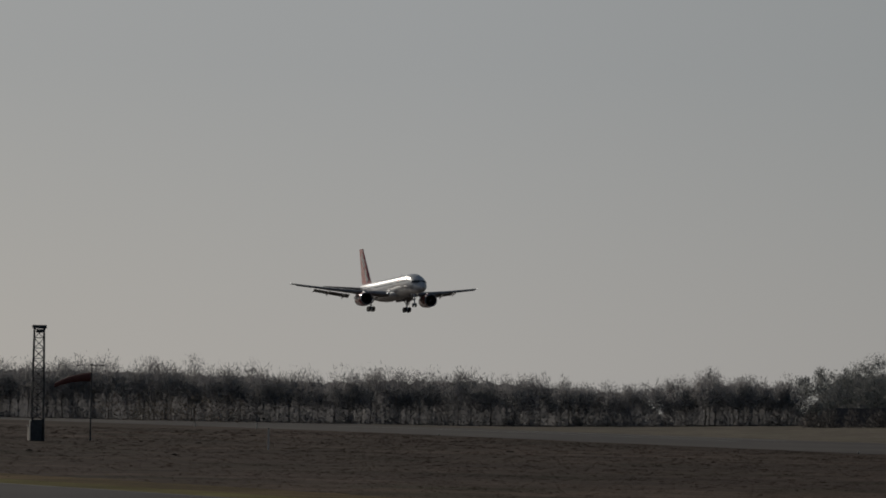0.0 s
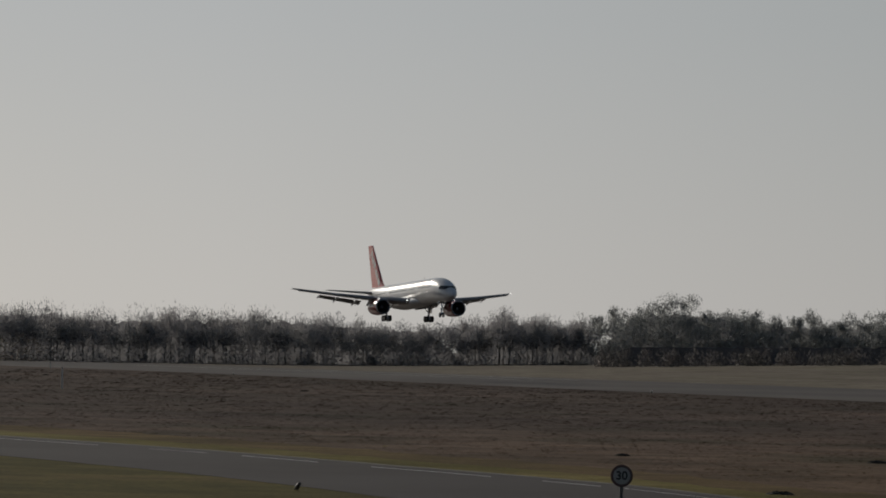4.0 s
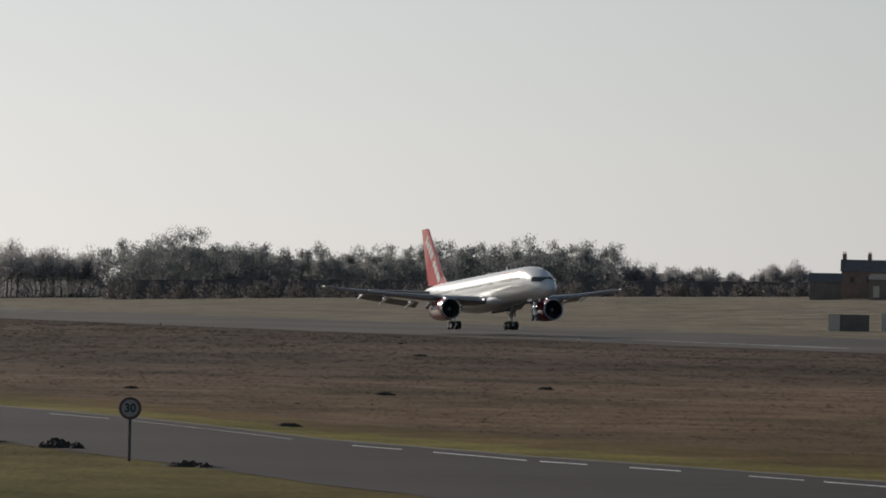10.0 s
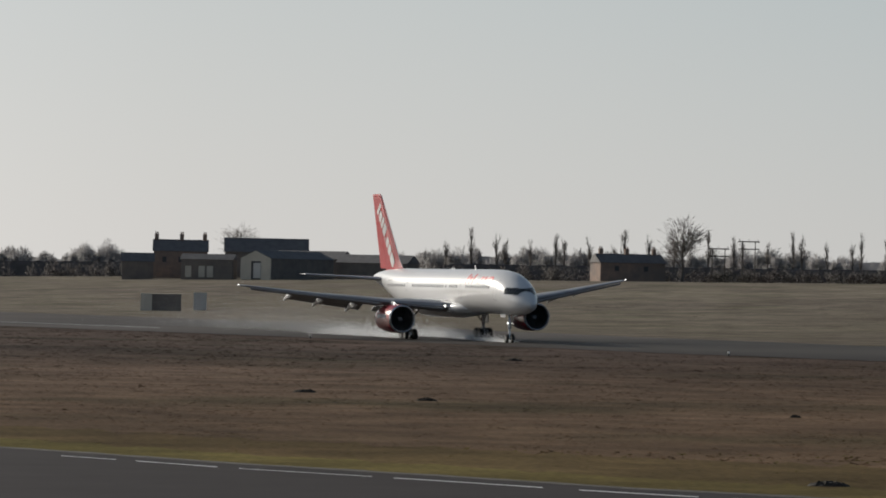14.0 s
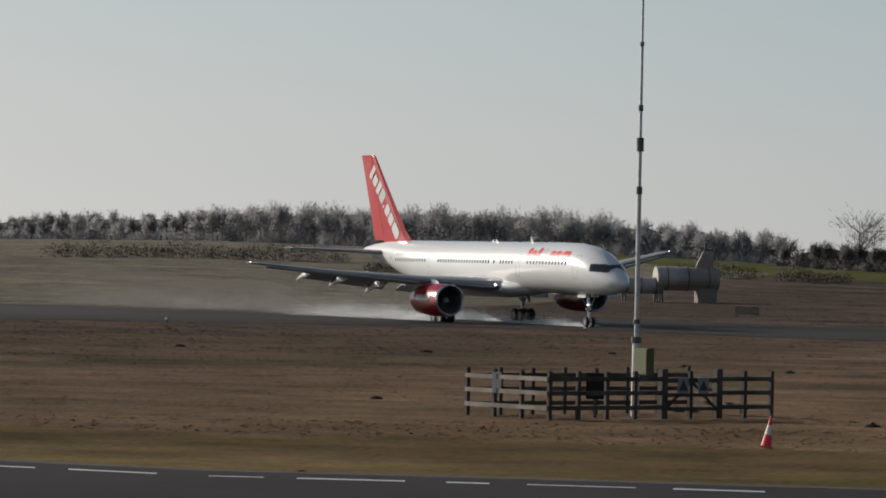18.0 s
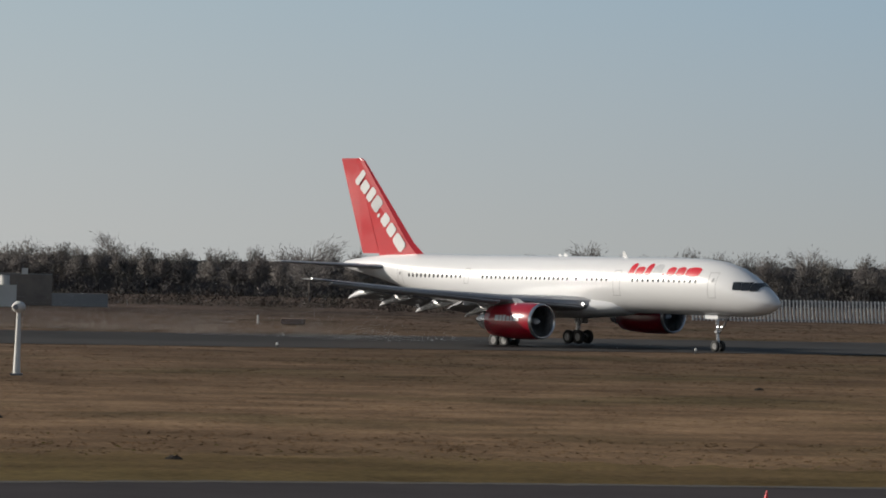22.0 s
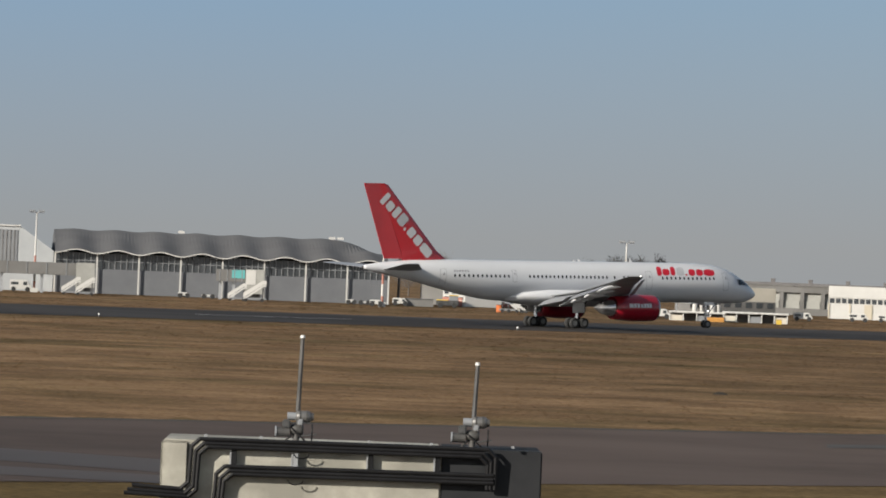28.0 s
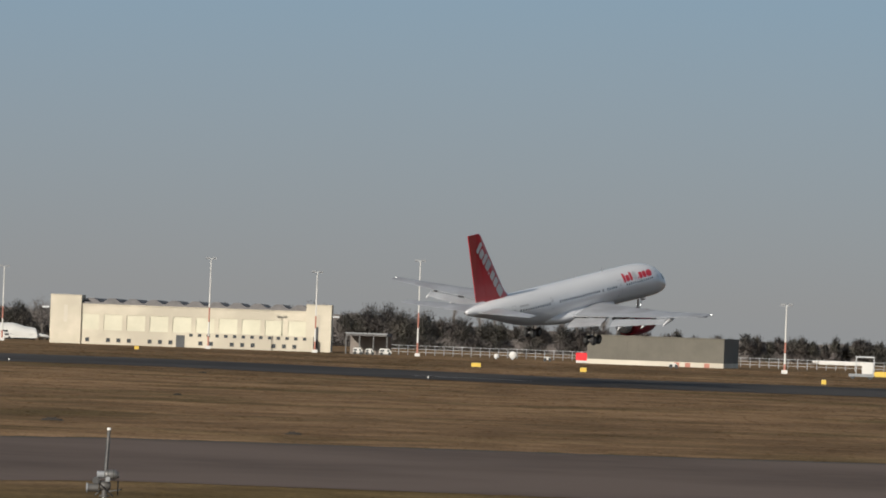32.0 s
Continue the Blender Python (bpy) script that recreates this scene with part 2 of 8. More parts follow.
def west_tint(m, tint, x0=-330.0, x1=-60.0):
    """Tints ground colour towards the airfield's western end, mostly painting in backlight and haze."""
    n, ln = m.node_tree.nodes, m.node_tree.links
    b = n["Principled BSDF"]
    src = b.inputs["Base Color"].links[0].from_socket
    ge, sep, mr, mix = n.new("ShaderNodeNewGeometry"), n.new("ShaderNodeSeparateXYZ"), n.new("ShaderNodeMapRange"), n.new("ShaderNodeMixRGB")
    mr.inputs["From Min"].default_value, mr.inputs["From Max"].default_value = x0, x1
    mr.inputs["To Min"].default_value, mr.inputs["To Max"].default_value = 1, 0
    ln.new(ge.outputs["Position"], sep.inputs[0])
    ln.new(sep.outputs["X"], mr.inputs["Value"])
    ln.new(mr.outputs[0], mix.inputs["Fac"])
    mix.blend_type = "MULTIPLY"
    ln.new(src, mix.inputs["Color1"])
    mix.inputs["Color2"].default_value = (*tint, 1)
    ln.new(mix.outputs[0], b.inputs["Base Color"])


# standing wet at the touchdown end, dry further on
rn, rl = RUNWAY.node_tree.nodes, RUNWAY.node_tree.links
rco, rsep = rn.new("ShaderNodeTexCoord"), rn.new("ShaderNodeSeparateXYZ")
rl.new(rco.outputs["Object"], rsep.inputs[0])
# paler base colour paints in the sun's glare at this end
west_tint(RUNWAY, (1.6, 1.45, 1.3), -500.0, -250.0)
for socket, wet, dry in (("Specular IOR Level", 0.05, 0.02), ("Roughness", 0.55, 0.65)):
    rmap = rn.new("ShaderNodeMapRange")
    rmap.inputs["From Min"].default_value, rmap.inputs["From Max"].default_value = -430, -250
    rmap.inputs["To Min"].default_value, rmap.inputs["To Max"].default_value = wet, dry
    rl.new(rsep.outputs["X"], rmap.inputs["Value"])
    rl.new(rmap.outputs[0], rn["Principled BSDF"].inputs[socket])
WHITE = material("white_paint", (0.535, 0.535, 0.535), 0.35, 0, (0.493, 0.493, 0.493), 0.6)
RED = material("red_paint", (0.62, 0.02, 0.03), 0.35, 0, (0.56, 0.018, 0.026), 0.5)
# twigs and needles are paler the farther their wood: haze put into colour
WOOD_GREY = material("haze_paled_twigs", (0.44, 0.425, 0.43), 1.0, 0, (0.4, 0.385, 0.39), 0.2, (0.39, 0.38, 0.375), 0.1, island=0.06)
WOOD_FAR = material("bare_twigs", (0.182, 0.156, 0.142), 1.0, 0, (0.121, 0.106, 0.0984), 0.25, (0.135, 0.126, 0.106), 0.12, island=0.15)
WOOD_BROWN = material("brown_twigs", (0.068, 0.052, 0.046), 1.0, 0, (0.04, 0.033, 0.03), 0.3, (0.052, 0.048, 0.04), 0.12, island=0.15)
PINE = material("pine_needles", (0.39, 0.395, 0.39), 1.0, 0, (0.41, 0.415, 0.4), 0.3, (0.35, 0.36, 0.35), 0.05, island=0.08)


# darker, bluer grass to the west: backlight put into the colour
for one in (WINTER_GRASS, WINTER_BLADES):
    west_tint(one, (0.47, 0.54, 0.8), -300.0, 0.0)
# greener verge towards the west
west_tint(BRIGHT_VERGE, (1.2, 1.45, 1.0), -150.0, -50.0)
# taxiway colour darkened and blued towards the west
west_tint(ASPHALT, (0.28, 0.32, 0.42), -70.0, 80.0)


def translucent(m, share):
    """Lets light through thin blades and twigs."""
    n, ln = m.node_tree.nodes, m.node_tree.links
    b = n["Principled BSDF"]
    t, mix = n.new("ShaderNodeBsdfTranslucent"), n.new("ShaderNodeMixShader")
    ln.new(b.inputs["Base Color"].links[0].from_socket, t.inputs["Color"])
    mix.inputs[0].default_value = share
    ln.new(b.outputs[0], mix.inputs[1])
    ln.new(t.outputs[0], mix.inputs[2])
    ln.new(mix.outputs[0], n["Material Output"].inputs["Surface"])


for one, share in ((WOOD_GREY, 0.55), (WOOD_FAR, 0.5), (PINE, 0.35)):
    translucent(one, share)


# ---- mesh helpers ----
def part(name, bm, mat, parent=None, label="", smooth=False):
    me = bpy.data.meshes.new(name)
    if smooth:
        for f in bm.faces:
            f.smooth = True
    bm.to_mesh(me)
    bm.free()
    for one in (mat if isinstance(mat, (list, tuple)) else [mat]):
        me.materials.append(one)
    ob = new(name, me)
    if parent is not None:
        ob.parent = parent
    if label:
        tagged(ob, label)
    return ob


def thing(name, label, category, group="", kind="", at=None, rz=0.0):
    ob = new(name)
    ob.empty_display_size = 0.3
    tagged(ob, label, category, group, kind)
    if at is not None:
        ob.matrix_basis = pose(at[0], at[1], at[2], 0, 0, rz)
    return ob


def box(bm, x0, x1, y0, y1, z0, z1, bevel=0.0, m=None):
    mat = Matrix.Translation(((x0 + x1) / 2, (y0 + y1) / 2, (z0 + z1) / 2)) @ Matrix.Diagonal((abs(x1 - x0), abs(y1 - y0), abs(z1 - z0), 1))
    vs = bmesh.ops.create_cube(bm, size=1, matrix=(m or Matrix()) @ mat)["verts"]
    if bevel:
        bmesh.ops.bevel(bm, geom=list({e for v in vs for e in v.link_edges}), offset=bevel, segments=2, affect="EDGES", clamp_overlap=True)
    return bm


def tube(bm, a, b, r0, r1=None, seg=10, caps=True):
    a, b = Vector(a), Vector(b)
    d = b - a
    m = Matrix.Translation((a + b) / 2) @ d.to_track_quat("Z", "Y").to_matrix().to_4x4()
    bmesh.ops.create_cone(bm, cap_ends=caps, segments=seg, radius1=r0, radius2=r0 if r1 is None else r1, depth=d.length, matrix=m)
    return bm


def loft(bm, rings, closed=True, cap=True):
    """Skin over rings of equal vertex counts."""
    vs = [[bm.verts.new(p) for p in ring] for ring in rings]
    n = len(vs[0])
    for a, b in zip(vs, vs[1:]):
        for i in range(n if closed else n - 1):
            j = (i + 1) % n
            bm.faces.new((a[i], a[j], b[j], b[i]))
    if cap and closed:
        bm.faces.new(vs[0][::-1])
        bm.faces.new(vs[-1])
    bmesh.ops.recalc_face_normals(bm, faces=bm.faces[:])
    return bm


def lerp_list(table, x):
    """Linear look-up in a table of (x, value)."""
    if x <= table[0][0]:
        return table[0][1]
    for (x0, v0), (x1, v1) in zip(table, table[1:]):
        if x <= x1:
            return v0 + (v1 - v0) * (x - x0) / (x1 - x0)
    return table[-1][1]


def sstep(a, b, x):
    t = min(1.0, max(0.0, (x - a) / (b - a)))
    return t * t * (3 - 2 * t)


# ---- ground ----
RISE = [(-88, 0.0), (-78, 1.5), (-72, 3.5), (-66, 5.8), (-60, 6.6), (-53, 7.8), (-48, 6.5), (-44, 4.0), (-40, 1.5), (-36.5, 0.0)]
CENTRE = [(az, r) for t, az, r, z, h, p, b in FLIGHT]
CENTRE = [(-96, 1900), (-88.5, 1300), (-84, 1060)] + CENTRE[::2] + [(50, 495), (58, 500), (70, 560)]


def ground_z(az, r):
    """The land beyond the runway rises gently along one stretch."""
    start = 1.35 * lerp_list(CENTRE, az)
    return lerp_list(RISE, az) * sstep(start, start + 420, r)


def on_ground(az, r, dz=0.0):
    return bearing(az, r, ground_z(az, r) + dz)


def build_ground():
    bm = bmesh.new()
    radii = [0.0, 20, 45, 70] + [80 * 1.06 ** i for i in range(71)]
    angles = [-100 + i for i in range(161)] + [60 + 20 * i for i in range(1, 10)]
    rings = []
    for r in radii[1:]:
        rings.append([bm.verts.new(on_ground(a, r, -0.03 + 0.02 * noise.noise((a, r * 0.05, 0)))) for a in angles])
    c = bm.verts.new((0, 0, -0.03))
    n = len(angles)
    for i in range(n):
        bm.faces.new((c, rings[0][(i + 1) % n], rings[0][i]))
    for a, b in zip(rings, rings[1:]):
        for i in range(n):
            bm.faces.new((a[i], a[(i + 1) % n], b[(i + 1) % n], b[i]))
    bmesh.ops.recalc_face_normals(bm, faces=bm.faces[:])
    for f in bm.faces:
        f.normal_flip() if f.normal.z < 0 else None
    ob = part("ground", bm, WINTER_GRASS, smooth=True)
    return tagged(ob, "wide flat airfield grass, brown and tan in winter", "grass", kind="structure")


build_ground()
FAR_EDGE = [(-100, 420), (-90, 310), (-83, 240), (-78, 194), (-75, 172), (-72.6, 151), (-70, 139), (-65, 124), (-60, 113.5), (-53, 105), (-46, 103), (-40, 102), (-33, 107), (-22, 112), (-15, 116), (-7, 121), (2, 126), (10, 135), (18, 144), (25, 155), (32, 178), (38, 191), (45, 192), (60, 205), (75, 250)]
NEAR_EDGE = [(-100, 350), (-90, 262), (-83, 199), (-78, 152), (-75, 131), (-72.6, 116), (-70, 105), (-65, 93), (-60, 84), (-53, 76), (-46, 72), (-40, 70), (-33, 71), (-22, 74), (-15, 78), (-7, 83), (2, 89), (10, 96), (18, 104), (25, 115), (32, 130), (38, 141), (45, 140), (60, 150), (75, 185)]


def band(name, near, far, mat, dz, step=1.0, cols=6, wobble=0.0):
    """A paved strip between two edges given by bearing and range."""
    bm = bmesh.new()
    rows, a = [], near[0][0]
    while a <= near[-1][0] + 1e-6:
        r0, r1 = lerp_list(near, a), lerp_list(far, a)
        r0 += wobble * noise.noise((a * 3.1, 0, 1))
        r1 += wobble * noise.noise((a * 2.7, 0, 5))
        rows.append([bm.verts.new(bearing(a, r0 + (r1 - r0) * k / cols, dz)) for k in range(cols + 1)])
        a += step
    for p, q in zip(rows, rows[1:]):
        for k in range(cols):
            bm.faces.new((p[k], p[k + 1], q[k + 1], q[k]))
    for f in bm.faces:
        if f.normal.z < 0:
            f.normal_flip()
    return part(name, bm, mat)


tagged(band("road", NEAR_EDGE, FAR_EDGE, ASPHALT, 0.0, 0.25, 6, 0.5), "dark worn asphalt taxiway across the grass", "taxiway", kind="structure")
RUN_FAR = [(-96, 1.3), (-68, 1.3), (-56, 1.18), (-45, 1.12), (75, 1.12)]


def cut(table, a0, a1, f):
    """A stretch of a table of bearings and ranges, its ranges scaled."""
    rows = [a0] + [a for a, r in table if a0 < a < a1] + [a1]
    return [(a, lerp_list(table, a) * f(a)) for a in rows]


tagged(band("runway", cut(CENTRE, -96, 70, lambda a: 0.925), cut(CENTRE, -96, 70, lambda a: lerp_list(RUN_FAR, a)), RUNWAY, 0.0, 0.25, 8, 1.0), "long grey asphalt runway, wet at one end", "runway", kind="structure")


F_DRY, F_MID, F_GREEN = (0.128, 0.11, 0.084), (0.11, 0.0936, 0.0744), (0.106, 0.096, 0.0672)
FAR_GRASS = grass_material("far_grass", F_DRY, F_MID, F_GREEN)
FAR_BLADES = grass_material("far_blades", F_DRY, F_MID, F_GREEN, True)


def build_far_field():
    """Grass between the runway and the woods, its colour paled to paint in haze."""
    bm = bmesh.new()
    rows, a = [], -97.0
    while a <= -41.0:
        c = lerp_list(CENTRE, a)
        r0, r1 = c * (lerp_list(RUN_FAR, a) - 0.01), max(1250.0 if a < -50 else 1000.0, c * 1.6)
        r0 += (r1 - r0) * 0.97 * sstep(-52, -41, a)
        rows.append([bm.verts.new(on_ground(a, r0 * (r1 / r0) ** (k / 24), 0.05 if k else -0.01)) for k in range(25)])
        a += 0.5
    for p, q in zip(rows, rows[1:]):
        for k in range(24):
            bm.faces.new((p[k], p[k + 1], q[k + 1], q[k]))
    for f in bm.faces:
        if f.normal.z < 0:
            f.normal_flip()
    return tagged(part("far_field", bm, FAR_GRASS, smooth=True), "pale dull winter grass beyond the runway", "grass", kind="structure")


build_far_field()


# paler and bluer far to the west, as painted haze
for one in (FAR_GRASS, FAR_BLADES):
    west_tint(one, (1.4, 1.42, 1.5), -650.0, -250.0)


# ---- the airliner ----
# station from the main wheels, height of the axis, half width, half height
FUSELAGE = [
    (24.3, 3.45, 0.03, 0.03), (24.18, 3.46, 0.3, 0.27), (23.8, 3.5, 0.62, 0.56), (23.2, 3.6, 0.95, 0.88), (22.4, 3.78, 1.24, 1.2),
    (21.6, 3.98, 1.46, 1.46), (20.5, 4.22, 1.67, 1.72), (19.0, 4.42, 1.82, 1.9), (17.0, 4.52, 1.88, 1.99), (14.0, 4.55, 1.88, 2.0),
    (8.0, 4.55, 1.88, 2.0), (2.0, 4.55, 1.88, 2.0), (-4.0, 4.55, 1.88, 2.0), (-7.0, 4.56, 1.88, 1.99), (-9.0, 4.65, 1.85, 1.91), (-11.5, 4.87, 1.72, 1.7),
    (-14.0, 5.14, 1.47, 1.41), (-17.0, 5.46, 1.06, 1.02), (-20.0, 5.62, 0.6, 0.62), (-21.8, 5.68, 0.28, 0.32), (-22.4, 5.7, 0.12, 0.14)]


def hull(x, a, out=0.0):
    """The point of the fuselage's skin at a station and an angle (0 to the left side, 90 the top)."""
    t = FUSELAGE[::-1]
    zc = lerp_list([(k[0], k[1]) for k in t], x)
    w = lerp_list([(k[0], k[2]) for k in t], x) + out
    h = lerp_list([(k[0], k[3]) for k in t], x) + out
    return Vector((x, w * math.cos(radians(a)), zc + h * math.sin(radians(a))))


def hull_angle(x, z, side):
    t = FUSELAGE[::-1]
    zc = lerp_list([(k[0], k[1]) for k in t], x)
    h = lerp_list([(k[0], k[3]) for k in t], x)
    a = math.degrees(math.asin(max(-1, min(1, (z - zc) / h))))
    return a if side > 0 else 180 - a


def hull_patch(bm, x0, x1, z0, z1, side, out=0.012, slant=0.0, nx=2, nz=2, rounding=0.25):
    """A thin plate lying on the skin, with cut corners."""
    grid = []
    for i in range(nx + 1):
        row = []
        for j in range(nz + 1):
            u, v = i / nx, j / nz
            cut = rounding if (i in (0, nx) and j in (0, nz)) else 0.0
            uu, vv = u + cut * (0.5 - u) * 0.6, v + cut * (0.5 - v) * 0.6
            z = z0 + (z1 - z0) * vv
            x = x0 + (x1 - x0) * uu + slant * (z - z0)
            row.append(bm.verts.new(hull(x, hull_angle(x, z, side), out)))
        grid.append(row)
    fs = []
    for i in range(nx):
        for j in range(nz):
            fs.append(bm.faces.new((grid[i][j], grid[i + 1][j], grid[i + 1][j + 1], grid[i][j + 1])))
    bmesh.ops.recalc_face_normals(bm, faces=fs)
    for f in fs:
        if f.normal.y * side < 0:
            f.normal_flip()
    return bm


PLANE_WHITE = material("airliner_white", (0.636, 0.636, 0.645), 0.28, 0, (0.602, 0.602, 0.611), 0.5, (0.55, 0.55, 0.55), 0.12, stretch=(0.258, 0.86, 1.29), coat=0.4)
PLANE_RED = material("airliner_red", (0.399, 0.0102, 0.0187), 0.3, 0, (0.357, 0.0085, 0.017), 0.5, coat=0.4)
DEEP_RED = material("cowl_red", (0.27, 0.006, 0.018), 0.28, 0, (0.23, 0.006, 0.016), 0.8, coat=0.4)
WING_GREY = material("wing_grey", (0.34, 0.35, 0.37), 0.42, 0.2, (0.28, 0.29, 0.31), 0.6, (0.24, 0.24, 0.25), 0.25)
BARE_METAL = material("bare_metal", (0.55, 0.55, 0.56), 0.25, 0.9, (0.45, 0.45, 0.46), 1.5)
DARK_METAL = material("dark_metal", (0.1, 0.1, 0.1), 0.5, 0.6, (0.06, 0.06, 0.06), 2.0)
RIM_GREY = material("rim_grey", (0.2, 0.2, 0.2), 0.5, 0.3, (0.14, 0.14, 0.14), 3.0)
TYRE = material("tyre_rubber", (0.02, 0.02, 0.02), 0.85, 0, (0.03, 0.03, 0.03), 4.0)
GLASS_DARK = material("cabin_glass", (0.015, 0.017, 0.02), 0.12, 0, (0.02, 0.022, 0.026), 2.0)
LOGO_RED = material("logo_red", (0.5, 0.01, 0.025), 0.35)
LOGO_GREY = material("logo_grey", (0.45, 0.45, 0.46), 0.35)
SEAM = material("panel_seam", (0.3, 0.3, 0.31), 0.5)
LAMP_WHITE = glow("landing_light", (1.0, 0.97, 0.9), 4.5)


def airfoil(x_le, chord, y, z, thick, twist=0.0):
    pts = []
    for u, t in [(0, 0), (0.03, 0.5), (0.12, 0.85), (0.35, 1.0), (0.65, 0.7), (1.0, 0.06)]:
        pts.append((u, t))
    ring = [(x_le - u * chord, y, z + t * thick * chord * 0.55 - twist * u * chord) for u, t in pts]
    ring += [(x_le - u * chord, y, z - t * thick * chord * 0.4 - twist * u * chord) for u, t in pts[:0:-1]]
    return ring


def revolve(bm, profile, axis_y, axis_z, seg=28):
    loft(bm, [[(x, axis_y + r * math.cos(2 * math.pi * k / seg), axis_z + r * math.sin(2 * math.pi * k / seg)) for k in range(seg)] for x, r in profile], cap=False)
    return bm


def wheel(parent, x, y, r, w):
    bm = bmesh.new()
    prof = [(r * 0.55, w * 0.5), (r * 0.86, w * 0.5), (r, w * 0.28), (r, -w * 0.28), (r * 0.86, -w * 0.5), (r * 0.55, -w * 0.5)]
    seg = 20
    loft(bm, [[(x + q * math.cos(2 * math.pi * k / seg), y + o, r + q * math.sin(2 * math.pi * k / seg)) for k in range(seg)] for q, o in prof], cap=False)
    ty = part("tyre", bm, TYRE, parent, smooth=True)
    bm = bmesh.new()
    tube(bm, (x, y - w * 0.42, r), (x, y + w * 0.42, r), r * 0.56, seg=16)
    tube(bm, (x, y - w * 0.5, r), (x, y + w * 0.5, r), r * 0.2, seg=10)
    part("rim", bm, RIM_GREY, ty, "dull grey metal wheel rim")


def build_airliner():
    plane = thing("airliner", "white twin-engine airliner with a red tail, landing gear down", "airliner")
    bm = bmesh.new()
    dense = []
    for (x0, *_), (x1, *_) in zip(FUSELAGE, FUSELAGE[1:]):
        dense += [x0, (x0 + x1) / 2]
    dense.append(FUSELAGE[-1][0])
    loft(bm, [[hull(x, 360 * k / 40) for k in range(40)] for x in dense])
    part("fuselage", bm, PLANE_WHITE, plane, smooth=True)
    # belly fairing where the wings meet the body
    bm = bmesh.new()
    loft(bm, [[(x, w * math.cos(a), z + h * math.sin(a)) for a in [2 * math.pi * k / 24 for k in range(24)]] for x, w, z, h in
              [(10.5, 0.6, 3.0, 0.3), (9, 1.7, 3.05, 0.7), (5, 2.25, 3.05, 0.98), (-2, 2.3, 3.05, 1.0), (-5, 1.8, 3.1, 0.8), (-7.5, 0.6, 3.1, 0.35)]])
    part("belly_fairing", bm, PLANE_WHITE, plane, "white wing root fairing under the body", smooth=True)
    # fin with its fillet, rudder and tip
    fin_t = lambda z: 0.34 - 0.24 * (z - 6.3) / 7.6
    bm = bmesh.new()

    def fin_ring(xl, xt, z):
        t = fin_t(z)
        return [(xl, 0, z), (xl - 0.12 * (xl - xt), t * 0.75, z), (xl - 0.4 * (xl - xt), t, z), (xt, t * 0.45, z), (xt, -t * 0.45, z), (xl - 0.4 * (xl - xt), -t, z), (xl - 0.12 * (xl - xt), -t * 0.75, z)]
    loft(bm, [fin_ring(-11.7, -17.9, 5.9), fin_ring(-13.1, -18.05, 6.6), fin_ring(-14.15, -18.3, 7.4), fin_ring(-19.75, -20.75, 13.65), fin_ring(-20.15, -20.8, 13.8)])
    fin = part("fin", bm, PLANE_RED, plane, "bright red tail fin", smooth=False)
    bm = bmesh.new()

    def rud(xl, xt, z):
        t = fin_t(z) * 0.45
        return [(xl + 0.02, t, z), (xt, 0.03, z), (xt, -0.03, z), (xl + 0.02, -t, z)]
    loft(bm, [rud(-18.05, -20.1, 6.55), rud(-20.75, -22.45, 13.65), rud(-20.8, -22.45, 13.8)])
    part("rudder", bm, PLANE_RED, plane, "red rudder at the back of the fin")
    # pale device along the fin: plain slanted shapes, one for each sign
    run = Vector((-14.9, 0, 7.3)) - Vector((-20.15, 0, 12.75))
    length, d = run.length, run.normalized()
    nrm = Vector((-d.z, 0, d.x))
    if nrm.z < 0:
        nrm = -nrm
    shapes = [(0.0, 0.07, -0.1, 1.25, 0), (0.1, 0.21, 0.0, 0.95, 0), (0.235, 0.32, 0.0, 1.2, 0), (0.345, 0.47, 0.0, 1.2, 1), (0.495, 0.53, 0.0, 0.3, 0), (0.56, 0.67, 0.0, 0.95, 0), (0.695, 0.81, 0.0, 0.95, 0), (0.835, 1.02, 0.0, 0.95, 0)]
    for side in (-1, 1):
        for a, b, lo, hi, grey in shapes:
            bm = bmesh.new()
            o = Vector((-20.3, 0, 12.55)) - nrm * 0.62
            quad = []
            for s, q in ((a, lo), (b, lo), (b, hi), (a, hi)):
                p = o + d * (s * length) + nrm * q
                for da, dq in (((b - a) * 0.16, 0), (0, 0.14)):
                    s2 = s + (da if s == a else -da)
                    q2 = q + (dq if q == lo else -dq)
                    p = o + d * (s2 * length) + nrm * q2
                    quad.append(Vector((p.x, side * (fin_t(p.z) + 0.006), p.z)))
            c = sum(quad, Vector()) / 8
            quad.sort(key=lambda p: math.atan2(p.z - c.z, p.x - c.x))
            f = bm.faces.new([bm.verts.new(p) for p in quad])
            if f.normal.y * side < 0:
                f.normal_flip()
            part("device", bm, LOGO_GREY if grey else WHITE, fin, "plain pale shape painted on the fin")
    # wings
    for side in (-1, 1):
        nm = side
        bm = bmesh.new()
        loft(bm, [airfoil(8.0, 10.4, nm * 1.3, 3.05, 0.13), airfoil(7.1, 9.3, nm * 2.0, 3.12, 0.13), airfoil(4.4, 6.3, nm * 6.5, 3.55, 0.12), airfoil(0.6, 4.0, nm * 12.5, 4.3, 0.11), airfoil(-2.6, 1.9, nm * 18.7, 5.2, 0.1), airfoil(-3.2, 1.2, nm * 19.05, 5.27, 0.06)])
        wing = part("wing", bm, WING_GREY, plane, "pale grey swept wing", smooth=False)
